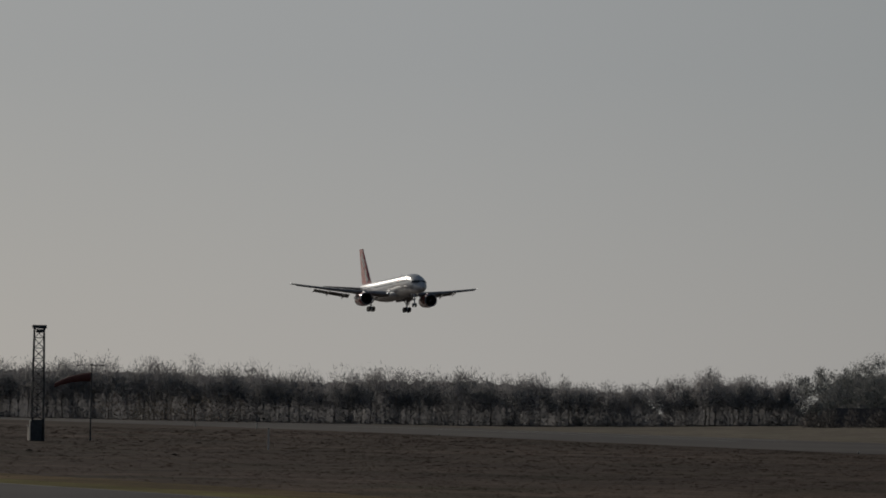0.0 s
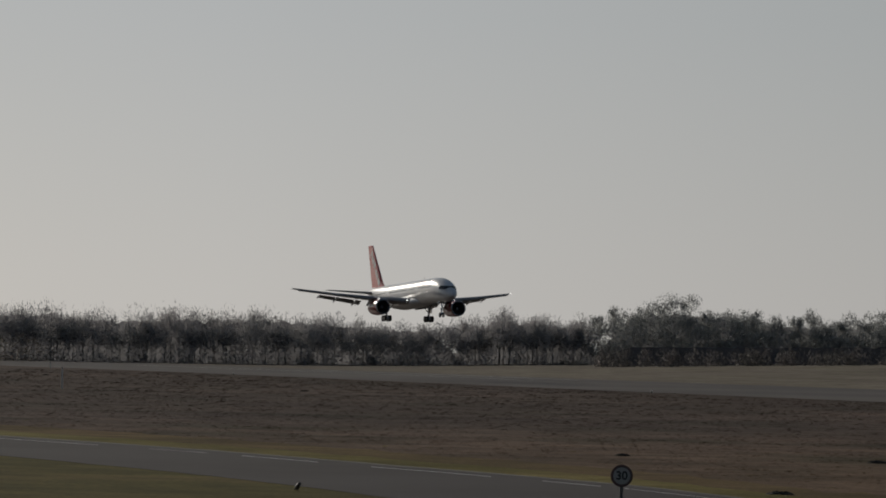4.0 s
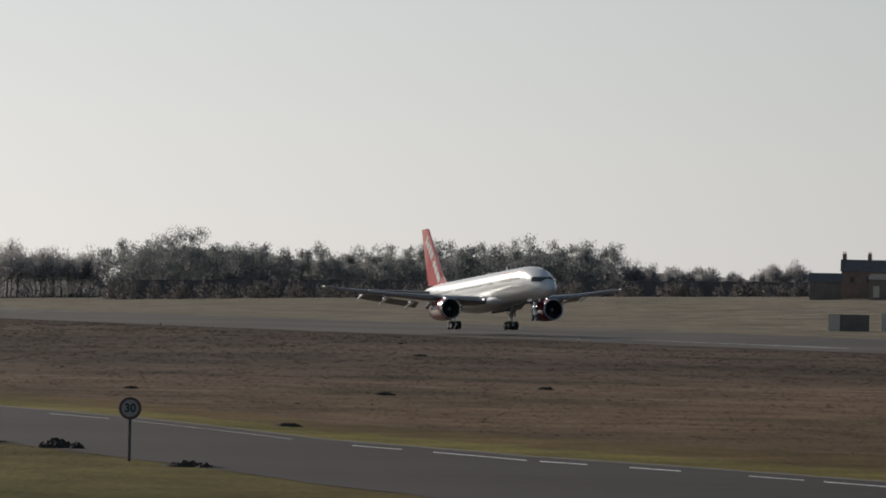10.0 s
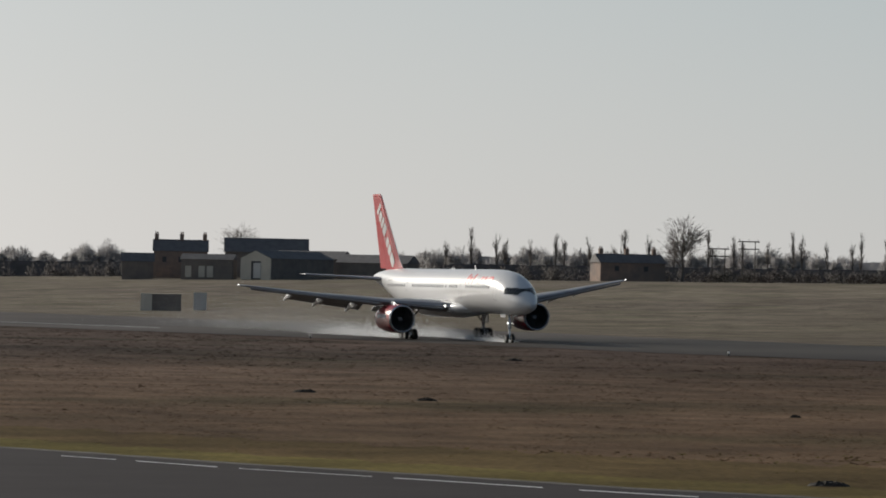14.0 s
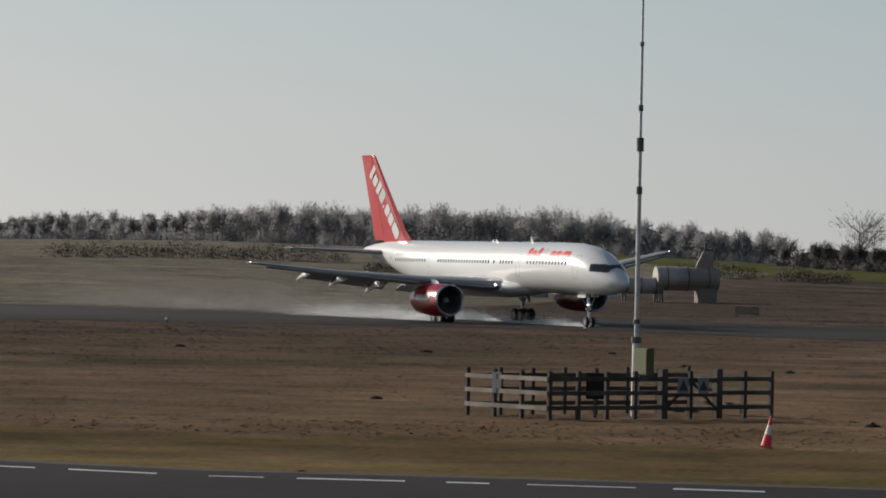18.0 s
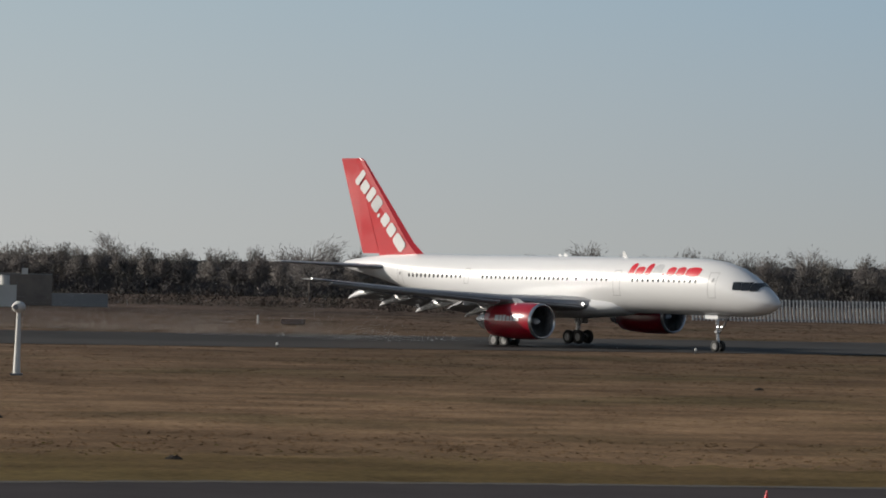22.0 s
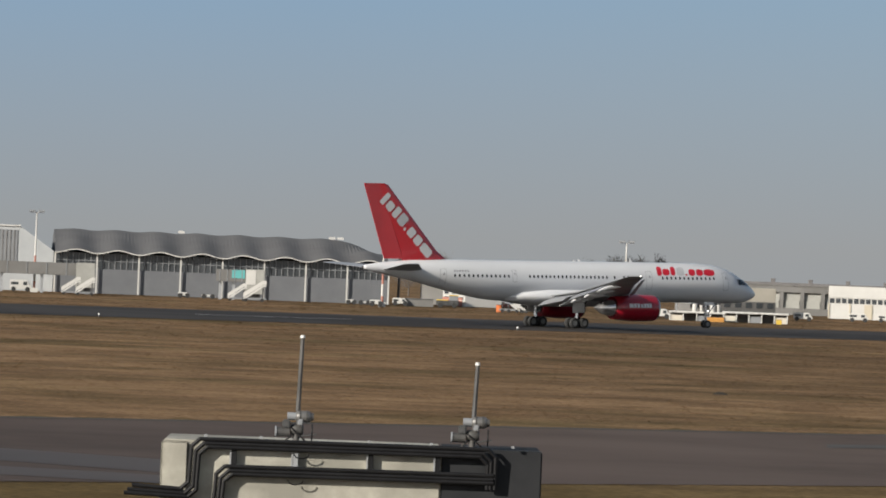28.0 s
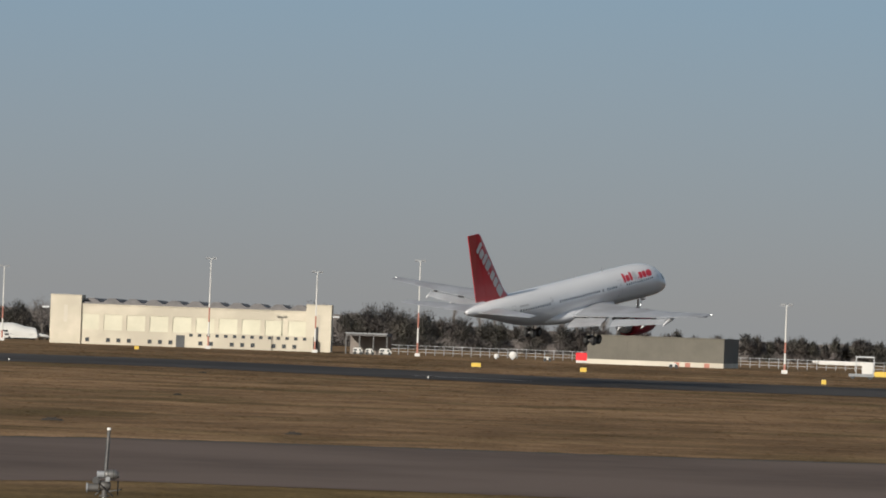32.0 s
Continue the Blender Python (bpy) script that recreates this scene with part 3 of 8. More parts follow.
        for y0, y1, xa, xb, ca, cb, za, zb in ((2.4, 6.2, -1.55, -1.75, 2.2, 1.7, 3.05, 3.4), (7.4, 14.2, -2.1, -3.7, 1.5, 1.0, 3.5, 4.4)):
            for k, (dx, dz, tw) in enumerate(((0.0, -0.1, 0.3), (-0.75, -0.36, 0.48))):
                bm = bmesh.new()
                loft(bm, [airfoil(xa + dx * ca / 1.5, ca * (0.75 - 0.25 * k), nm * y0, za + dz, 0.13, tw), airfoil(xb + dx * cb / 1.5, cb * (0.75 - 0.25 * k), nm * y1, zb + dz * cb / ca, 0.13, tw)])
                part("flap", bm, WING_GREY, wing, "lowered trailing-edge flap")
        for y0, y1, xa, xb, za, zb in ((2.6, 5.4, 6.95, 5.3, 3.0, 3.32), (7.7, 18.2, 3.75, -2.35, 3.5, 4.98)):
            bm = bmesh.new()
            loft(bm, [airfoil(xa + 0.35, 0.7, nm * y0, za, 0.3, 0.35), airfoil(xb + 0.3, 0.45, nm * y1, zb, 0.3, 0.35)])
            part("slat", bm, WING_GREY, wing, "extended leading-edge slat")
        for y, x, z, s in ((4.9, -1.0, 3.05, 1.0), (8.6, -2.2, 3.45, 1.0), (11.6, -2.9, 3.9, 0.9), (14.3, -3.6, 4.3, 0.7)):
            bm = bmesh.new()
            loft(bm, [[(x + q * s, nm * y + 0.2 * s * w * math.cos(a), z - 0.12 * s + 0.3 * s * w * math.sin(a) + drop * s) for a in [2 * math.pi * k / 8 for k in range(8)]] for q, w, drop in ((2.2, 0.1, 0), (1.4, 0.8, -0.02), (0, 1.0, -0.12), (-1.4, 0.6, -0.5), (-1.9, 0.08, -0.72))])
            part("flap_fairing", bm, PLANE_WHITE, wing, "white flap track fairing", smooth=True)
        bm = bmesh.new()
        bmesh.ops.create_uvsphere(bm, u_segments=8, v_segments=6, radius=0.04, matrix=Matrix.Translation((-3.2, nm * 19.1, 5.3)))
        part("tip_light", bm, LAMP_WHITE, wing, "lit wingtip light")
        bm = bmesh.new()
        bmesh.ops.create_uvsphere(bm, u_segments=10, v_segments=8, radius=0.09, matrix=Matrix.Translation((6.98, nm * 2.35, 3.2)))
        part("landing_light", bm, LAMP_WHITE, wing, "lit landing light in the wing root")
        # tailplane
        bm = bmesh.new()
        loft(bm, [airfoil(-15.9, 4.6, nm * 0.5, 5.5, 0.1), airfoil(-16.6, 4.0, nm * 1.4, 5.58, 0.1), airfoil(-20.8, 1.7, nm * 7.5, 6.08, 0.09), airfoil(-21.2, 1.2, nm * 7.62, 6.1, 0.06)])
        part("tailplane", bm, WING_GREY, plane, "pale grey swept tailplane")
        # engine
        y, z = nm * 6.5, 2.08
        bm = bmesh.new()
        revolve(bm, [(7.2, 1.12), (7.25, 1.2), (7.0, 1.27), (6.2, 1.31), (4.5, 1.31), (3.0, 1.2), (2.2, 1.1), (2.2, 1.05), (3.4, 1.0)], y, z)
        eng = part("engine", bm, DEEP_RED, plane, "glossy deep red engine cowling", smooth=True)
        bm = bmesh.new()
        revolve(bm, [(6.2, 1.02), (6.8, 1.04), (7.15, 1.1), (7.27, 1.16), (7.24, 1.22), (7.05, 1.275)], y, z)
        part("inlet_lip", bm, BARE_METAL, eng, "polished metal inlet lip", smooth=True)
        # flat dark disc stands in for the shaded depth of the duct
        bm = bmesh.new()
        bmesh.ops.create_circle(bm, cap_ends=True, segments=28, radius=1.04, matrix=Matrix.Translation((6.25, y, z)) @ Matrix.Rotation(radians(90), 4, "Y"))
        part("fan_back", bm, DARK_METAL, eng, "dark disc painting the depth behind the fan")
        for k in range(18):
            bm = bmesh.new()
            a = 2 * math.pi * k / 18
            e, g = Vector((0, math.cos(a), math.sin(a))), Vector((0, -math.sin(a), math.cos(a)))
            c = Vector((6.3, y, z))
            p = [c + e * 0.3 - g * 0.05, c + e * 0.3 + g * 0.08 + Vector((0.14, 0, 0)), c + e * 1.0 + g * 0.16 + Vector((0.2, 0, 0)), c + e * 1.0 - g * 0.12]
            bm.faces.new([bm.verts.new(q) for q in p])
            bmesh.ops.solidify(bm, geom=bm.faces[:], thickness=0.02)
            part("fan_blade", bm, DARK_METAL, eng)
        bm = bmesh.new()
        revolve(bm, [(6.95, 0.01), (6.85, 0.12), (6.6, 0.26), (6.3, 0.34)], y, z, 16)
        part("spinner", bm, BARE_METAL, eng, "grey fan spinner", smooth=True)
        bm = bmesh.new()
        revolve(bm, [(3.0, 0.95), (2.0, 0.86), (1.0, 0.62), (0.9, 0.5), (0.2, 0.12), (0.1, 0.01)], y, z, 20)
        part("exhaust_cone", bm, BARE_METAL, eng, "bare metal exhaust cone", smooth=True)
        bm = bmesh.new()
        loft(bm, [[(5.6, y, 3.3), (5.0, y + 0.2, 3.25), (-0.6, y + 0.18, 3.1), (-1.4, y, 3.15), (-0.6, y - 0.18, 3.1), (5.0, y - 0.2, 3.25)], [(4.6, y, 3.7), (4.2, y + 0.2, 3.7), (0.0, y + 0.18, 3.5), (-1.0, y, 3.5), (0.0, y - 0.18, 3.5), (4.2, y - 0.2, 3.7)]])
        part("pylon", bm, WING_GREY, eng, "pale grey engine pylon")
        for k, (x0, x1) in enumerate(((6.1, 5.85), (5.8, 5.5), (5.45, 5.2), (5.12, 4.8), (4.7, 4.4), (4.32, 4.02), (3.95, 3.5))):
            bm = bmesh.new()
            ring = []
            for x in (x0, x1):
                r = lerp_list([(2.2, 1.1), (3.0, 1.2), (4.5, 1.31), (6.2, 1.31)], x) + 0.012
                ring.append([(x, y + nm * r * math.cos(radians(a)), z + r * math.sin(radians(a))) for a in (2, 8, 14, 20 if k != 3 else 17)])
            loft(bm, ring, closed=False, cap=False)
            part("device", bm, LOGO_GREY if k == 3 else WHITE, eng, "plain pale shape painted on the cowling")
        # main gear
        gy = nm * 3.66
        bm = bmesh.new()
        tube(bm, (0, gy, 0.55), (0.1, gy, 3.2), 0.17, seg=12)
        tube(bm, (0, gy, 1.5), (0.1, gy - nm * 1.2, 3.0), 0.08, seg=8)
        tube(bm, (0, gy, 1.2), (1.4, gy, 2.9), 0.07, seg=8)
        box(bm, -0.75, 0.75, gy - 0.13, gy + 0.13, 0.43, 0.68, 0.04)
        for dx in (-0.57, 0.57):
            tube(bm, (dx, gy - 0.6, 0.52), (dx, gy + 0.6, 0.52), 0.08, seg=8)
        gear = part("main_gear", bm, BARE_METAL, plane, "grey metal main landing gear leg")
        bm = bmesh.new()
        box(bm, -0.7, 0.75, gy + nm * 0.28, gy + nm * 0.33, 1.5, 3.1, 0.03)
        part("gear_door", bm, PLANE_WHITE, gear, "white landing gear door")
        for dx in (-0.57, 0.57):
            for dy in (-0.43, 0.43):
                wheel(gear, dx, gy + dy, 0.52, 0.36)
    # nose gear
    bm = bmesh.new()
    tube(bm, (18.3, 0, 0.4), (18.2, 0, 2.9), 0.12, seg=12)
    tube(bm, (18.25, 0, 1.1), (19.7, 0, 2.75), 0.06, seg=8)
    tube(bm, (18.3, -0.35, 0.4), (18.3, 0.35, 0.4), 0.07, seg=8)
    box(bm, 18.12, 18.42, -0.2, 0.2, 1.3, 1.5, 0.04)
    nose_gear = part("nose_gear", bm, BARE_METAL, plane, "grey metal nose landing gear leg")
    for dy in (-0.27, 0.27):
        wheel(nose_gear, 18.3, dy, 0.4, 0.25)
        bm = bmesh.new()
        bmesh.ops.create_uvsphere(bm, u_segments=10, v_segments=8, radius=0.05, matrix=Matrix.Translation((18.45, dy * 0.7, 1.75)))
        part("taxi_light", bm, LAMP_WHITE, nose_gear, "lit taxi light on the nose gear")
        bm = bmesh.new()
        box(bm, 17.6, 18.9, dy * 2.1 - 0.02, dy * 2.1 + 0.02, 2.3, 2.75, 0.015)
        part("gear_door", bm, PLANE_WHITE, nose_gear, "white nose gear door")
    # windows, doors, cockpit glazing and devices on both sides
    px = lambda q: 24.7 - (1380 - q) / 20.2
    spans = [(620, 743, 13), (793, 978, 20), (997, 998, 1), (1020, 1061, 5), (1115, 1243, 13)]
    for side in (-1, 1):
        for a, b, n in spans:
            for k in range(n):
                x = px(a + (b - a) * (k / (n - 1) if n > 1 else 0))
                bm = bmesh.new()
                hull_patch(bm, x - 0.115, x + 0.115, 4.84, 5.17, side, 0.01, rounding=0.5)
                part("cabin_window", bm, GLASS_DARK, plane)
        for xc, z0, z1, w in ((595, 3.95, 5.65, 0.66), (757, 4.45, 5.6, 0.5), (1082, 3.85, 5.65, 0.72), (1274, 3.82, 5.6, 0.72)):
            x = px(xc)
            bm = bmesh.new()
            for a in ((x - w / 2, x - w / 2 + 0.035, z0, z1), (x + w / 2 - 0.035, x + w / 2, z0, z1), (x - w / 2, x + w / 2, z0, z0 + 0.035), (x - w / 2, x + w / 2, z1 - 0.035, z1)):
                hull_patch(bm, *a, side, 0.006, nx=1, nz=6, rounding=0)
            door = part("cabin_door", bm, SEAM, plane, "cabin door outlined in the white skin")
            bm = bmesh.new()
            hull_patch(bm, x - 0.08, x + 0.1, z0 + (z1 - z0) * 0.62, z0 + (z1 - z0) * 0.78, side, 0.02, slant=0.3)
            part("handle", bm, SEAM, door, "dark door handle recess")
        for x0, x1, z0, z1, sl in ((21.25, 21.87, 4.4, 4.95, -0.12), (21.885, 22.47, 4.37, 4.92, -0.12), (22.485, 23.0, 4.32, 4.85, -0.12)):
            bm = bmesh.new()
            hull_patch(bm, x0, x1, z0, z1, side, 0.04, sl, 8, 5, 0.06)
            part("cockpit_pane", bm, GLASS_DARK, plane, "dark cockpit window pane")
        # red device on the forward body: plain shapes
        w = px(1247) - px(1102)
        x0 = px(1102)
        order = [(0.0, 0.08, -0.05, 1.0, 0), (0.1, 0.215, 0.0, 0.75, 0), (0.235, 0.315, 0.0, 1.0, 0), (0.34, 0.465, 0.0, 0.95, 1), (0.485, 0.52, 0.0, 0.22, 0), (0.545, 0.655, 0.0, 0.75, 0), (0.675, 0.79, 0.0, 0.75, 0), (0.805, 0.995, 0.0, 0.75, 0)]
        for a, b, lo, hi, grey in order:
            if side > 0:
                a, b = 1 - b, 1 - a
            bm = bmesh.new()
            hull_patch(bm, x0 + a * w, x0 + b * w, 5.28 + lo, 5.28 + hi * 0.86, side, 0.012, 0.22 if side < 0 else -0.22, 3, 4, 0.3)
            part("device", bm, LOGO_GREY if grey else LOGO_RED, plane, "plain coloured shape painted on the body")
        for k in range(6):
            bm = bmesh.new()
            hull_patch(bm, px(618 + 6 * k), px(622 + 6 * k), 5.36, 5.56, side, 0.01)
            part("marking", bm, SEAM, plane, "small dark marking bar")
    for x, z, h in ((px(1067), 6.5, 0.45), (px(930), 6.5, 0.2), (3.0, 6.5, 0.25)):
        bm = bmesh.new()
        loft(bm, [[(x, 0, z), (x - 0.25, 0.03, z), (x - 0.5, 0, z), (x - 0.25, -0.03, z)], [(x - 0.3, 0, z + h), (x - 0.4, 0.015, z + h), (x - 0.5, 0, z + h), (x - 0.4, -0.015, z + h)]])
        part("antenna", bm, PLANE_WHITE, plane, "white blade antenna")
    bm = bmesh.new()
    tube(bm, (-22.3, 0, 5.7), (-22.55, 0, 5.71), 0.12, 0.08, 12)
    part("exhaust", bm, DARK_METAL, plane, "dark tail exhaust outlet")
    return plane


AIRLINER = build_airliner()


# ---- spray thrown up by the wheels ----
SPRAY = material("water_spray", (0.85, 0.86, 0.87), 1.0, 0, (0.8, 0.81, 0.82), 1.0)
translucent(SPRAY, 0.5)


def build_spray():
    """Droplets torn up behind each set of wheels: a low white rush that widens into a thin drifting mist."""
    g = np.random.default_rng(7)
    tris = []
    for x0, y0, back, high, n, thin in ((-0.5, -3.66, 26, 0.85, 15000, 1.1), (-0.5, 3.66, 26, 0.85, 15000, 1.1), (-2, -3.66, 90, 2.6, 60000, 1.25), (-2, 3.66, 90, 2.6, 60000, 1.25), (18, 0, 12, 0.5, 5000, 1.4)):
        u = g.random(n) ** thin
        # billows: heavier and lighter stretches of the plume
        u = np.clip(u + 0.02 * np.sin(u * 37 + y0) + 0.012 * np.sin(u * 91), 0, 1)
        top = high * (0.12 + 1.1 * np.minimum(1, u * 2.2)) * (1 + 0.35 * np.sin(u * 23 + y0 * 2) + 0.2 * np.sin(u * 61))
        c = np.stack([x0 - u * back, y0 + g.normal(0, 1, n) * (0.35 + 0.05 * back * u), 0.05 + np.abs(g.normal(0, 0.5, n)) * top], 1)
        size = g.uniform(0.02, 0.04, n) if back < 50 else g.uniform(0.008, 0.018, n)
        a = g.normal(0, 1, (n, 3))
        b = g.normal(0, 1, (n, 3))
        a *= (size / np.linalg.norm(a, axis=1))[:, None]
        b *= (size / np.linalg.norm(b, axis=1))[:, None]
        tris.append(np.stack([c + a, c + b, c - a - b], 1).reshape(-1, 3))
    co = np.concatenate(tris)
    me = bpy.data.meshes.new("wheel_spray")
    me.from_pydata(co.tolist(), [], np.arange(len(co)).reshape(-1, 3).tolist())
    me.materials.append(SPRAY)
    ob = new("wheel_spray", me)
    return tagged(ob, "fine white water spray trailing behind the wheels", "spray", kind="stuff")


WHEEL_SPRAY = build_spray()


# ---- buildings and things, stretch by stretch ----
BRICK = material("old_brick", (0.26, 0.182, 0.143), 0.9, 0, (0.195, 0.143, 0.117), 0.8, (0.156, 0.13, 0.117), 0.1)
SLATE = material("slate_roof", (0.135, 0.128, 0.128), 0.8, 0, (0.0975, 0.093, 0.093), 0.7)
DARK_WALL = material("dark_barn_wall", (0.189, 0.162, 0.141), 0.9, 0, (0.142, 0.125, 0.113), 0.5)
RENDER_PALE = material("pale_render", (0.51, 0.476, 0.408), 0.85, 0, (0.459, 0.425, 0.357), 0.4, (0.383, 0.348, 0.289), 0.06)
HANGAR_CREAM = material("cream_concrete", (0.492, 0.447, 0.361), 0.85, 0, (0.443, 0.402, 0.32), 0.3, (0.369, 0.336, 0.271), 0.08)
HANGAR_GREY = material("grey_concrete", (0.153, 0.15, 0.145), 0.85, 0, (0.132, 0.129, 0.124), 0.3, (0.111, 0.108, 0.102), 0.07)
CLAD_WHITE = material("white_cladding", (0.496, 0.489, 0.468), 0.6, 0, (0.454, 0.448, 0.427), 0.3)
CLAD_GREY = material("grey_cladding", (0.2, 0.208, 0.218), 0.6, 0, (0.17, 0.178, 0.188), 0.3)
ROOF_GREY = material("grey_metal_roof", (0.095, 0.094, 0.096), 0.85, 0.0, (0.076, 0.075, 0.077), 0.2)
# solid dark fill: shade inside openings put into colour; window panes too
OPEN_DARK = material("opening_shade_and_panes", (0.045, 0.048, 0.052), 0.5, 0, (0.03, 0.032, 0.036), 0.4)
BAY_GREY = material("hangar_door_grey", (0.3, 0.3, 0.28), 0.7, 0, (0.25, 0.25, 0.23), 0.4)
STEEL = material("galvanised_steel", (0.42, 0.43, 0.44), 0.45, 0.7, (0.34, 0.35, 0.36), 3.0)
TIMBER_DARK = material("weathered_timber", (0.045, 0.036, 0.03), 0.9, 0, (0.03, 0.024, 0.02), 3.0, (0.07, 0.06, 0.052), 0.9, 0.2)
ORANGE = material("orange_paint", (0.541, 0.131, 0.0246), 0.6, 0, (0.476, 0.115, 0.023), 0.7, (0.369, 0.107, 0.0328), 0.25)
STRIPE_WHITE = material("aged_white_paint", (0.623, 0.615, 0.59), 0.6, 0, (0.574, 0.566, 0.541), 0.8, (0.476, 0.459, 0.426), 0.3)
CONCRETE = material("cast_concrete", (0.395, 0.378, 0.323), 0.9, 0, (0.294, 0.281, 0.239), 2.2, (0.21, 0.202, 0.172), 0.6, 0.25)
CONCRETE_DARK = material("dark_concrete", (0.026, 0.027, 0.029), 0.9, 0, (0.019, 0.02, 0.022), 0.9)
CABLE_BLACK = material("black_duct", (0.012, 0.012, 0.013), 0.5, 0, (0.008, 0.008, 0.009), 3.0)
for one in (CONCRETE_DARK, CABLE_BLACK):
    one.node_tree.nodes["Principled BSDF"].inputs["Specular IOR Level"].default_value = 0.15
VALVE_GREY = material("valve_grey", (0.055, 0.053, 0.05), 0.5, 0, (0.035, 0.034, 0.033), 3.0, (0.09, 0.085, 0.08), 1.2)
VALVE_FACE = material("valve_face", (0.13, 0.128, 0.125), 0.45, 0.3, (0.09, 0.088, 0.085), 3.0, (0.16, 0.155, 0.15), 1.2)
YELLOW = material("yellow_sign", (0.525, 0.36, 0.045), 0.55, 0, (0.476, 0.324, 0.045), 1.0)
SIGN_ORANGE = material("amber_sign", (0.434, 0.21, 0.039), 0.55, 0, (0.385, 0.18, 0.039), 1.0)
BLACK = material("black_paint", (0.02, 0.02, 0.02), 0.6)
GREEN_BOX = material("green_cabinet", (0.075, 0.08, 0.02), 0.6, 0, (0.062, 0.068, 0.018), 1.0)
TEAL = material("teal_panel", (0.1, 0.36, 0.36), 0.5)
GREEN_GREY = material("olive_cladding", (0.0935, 0.085, 0.0672), 0.7, 0, (0.077, 0.07, 0.0552), 0.3)
EARTH = material("dug_earth", (0.035, 0.027, 0.02), 1.0, 0, (0.022, 0.018, 0.014), 3.0, bump=0.5)
TARP = material("black_sheeting", (0.006, 0.0064, 0.009), 0.6, 0, (0.009, 0.0095, 0.013), 1.5, bump=0.2)
STRAW = material("dry_straw", (0.3, 0.22, 0.11), 0.95, 0, (0.24, 0.17, 0.085), 2.0)

TARP.node_tree.nodes["Principled BSDF"].inputs["Specular IOR Level"].default_value = 0.05
TARP.node_tree.nodes["Principled BSDF"].inputs["Roughness"].default_value = 0.6


def site(name, label, category, a0, r0, a1, r1, group="", dz=0.0):
    """A thing whose front runs between two places; its x axis lies along the front and y away from the road. Returns it and the length."""
    p, q = bearing(a0, r0), bearing(a1, r1)
    z = min(ground_z(a0, r0), ground_z(a1, r1)) + dz
    d = q - p
    ob = thing(name, label, category, group, at=(p.x, p.y, z), rz=math.degrees(math.atan2(d.y, d.x)))
    return ob, d.length


def put(name, x0, x1, y0, y1, z0, z1, mat, parent, label="", bevel=0.0):
    return part(name, box(bmesh.new(), x0, x1, y0, y1, z0, z1, bevel), mat, parent, label)


def prism(name, x0, x1, y0, y1, z0, z1, mat, parent, label="", along="x", over=0.25):
    """A pitched roof or gable body: eaves at z0, ridge at z1."""
    bm = bmesh.new()
    x0, x1, y0, y1 = x0 - over, x1 + over, y0 - over, y1 + over
    if along == "x":
        ym = (y0 + y1) / 2
        loft(bm, [[(x, y0, z0), (x, ym, z1), (x, y1, z0)] for x in (x0, x1)])
    else:
        xm = (x0 + x1) / 2
        loft(bm, [[(x0, y, z0), (xm, y, z1), (x1, y, z0)] for y in (y0, y1)])
    return part(name, bm, mat, parent, label)


# lattice tower and windsock
def lattice(parent, h, w0, w1, n, mat, r=0.05, legs=4):
    pts = lambda k: [((w0 + (w1 - w0) * k / n) / 2 * sx, (w0 + (w1 - w0) * k / n) / 2 * sy) for sx, sy in ((-1, -1), (1, -1), (1, 1), (-1, 1))][:legs]
    for i in range(legs):
        bm = bmesh.new()
        tube(bm, (*pts(0)[i], 0), (*pts(n)[i], h), r, r * 0.8, 6)
        part("leg", bm, mat, parent)
    for k in range(n):
        z0, z1 = h * k / n, h * (k + 1) / n
        for i in range(legs):
            j = (i + 1) % legs
            part("brace", tube(bmesh.new(), (*pts(k)[i], z0), (*pts(k + 1)[j], z1), r * 0.55, seg=5), mat, parent)
            part("crossbar", tube(bmesh.new(), (*pts(k + 1)[i], z1), (*pts(k + 1)[j], z1), r * 0.5, seg=5), mat, parent)


tower = thing("lattice_tower", "dark steel lattice tower with a cabin at its foot", "tower", at=on_ground(-85.08, 538))
lattice(tower, 13.4, 1.5, 1.15, 11, DARK_METAL, 0.09)
put("platform", -0.8, 0.8, -0.8, 0.8, 13.3, 13.7, DARK_METAL, tower, "dark head platform")
put("head_box", 0.3, 1.7, -0.4, 0.4, 12.8, 13.2, DARK_METAL, tower, "dark box beside the head")
put("cabin", -2.7, -0.9, -0.9, 0.9, 0, 1.7, DARK_WALL, tower, "low dark cabin")
put("cabin_roof", -2.8, -0.8, -1, 1, 1.7, 1.8, SLATE, tower, "flat dark roof")
put("cabinet", -0.5, 0.9, -0.9, 0.5, 0, 2.4, DARK_METAL, tower, "tall dark cabinet")
sockp = thing("windsock", "dark windsock half filled on a tall pole", "windsock", at=on_ground(-84.41, 552), rz=-84.4 * -1)
part("pole", tube(bmesh.new(), (0, 0, 0), (0, 0, 9.2), 0.11, 0.06, 8), DARK_METAL, sockp)
bm = bmesh.new()
loft(bm, [[(-x, r * math.cos(q), 7.75 - 0.055 * x * x + r * math.sin(q)) for q in [2 * math.pi * k / 12 for k in range(12)]] for x, r in ((0.1, 0.55), (1.2, 0.5), (2.4, 0.42), (3.6, 0.34), (4.5, 0.26))], cap=False)
sock = part("sock", bm, material("sock_cloth", (0.16, 0.06, 0.05), 0.9), sockp, "drooping red-brown cloth sock", smooth=True)
for dx in (-1.6, 0.0, 1.4):
    bm = bmesh.new()
    tube(bm, (0, 0, 9.15), (dx, 0, 9.25 - abs(dx) * 0.06), 0.03, seg=5)
    box(bm, dx - 0.2, dx + 0.2, -0.12, 0.12, 9.15 - abs(dx) * 0.06, 9.32 - abs(dx) * 0.06)
    part("floodlight", bm, DARK_METAL, sockp, "small dark floodlight on an arm")


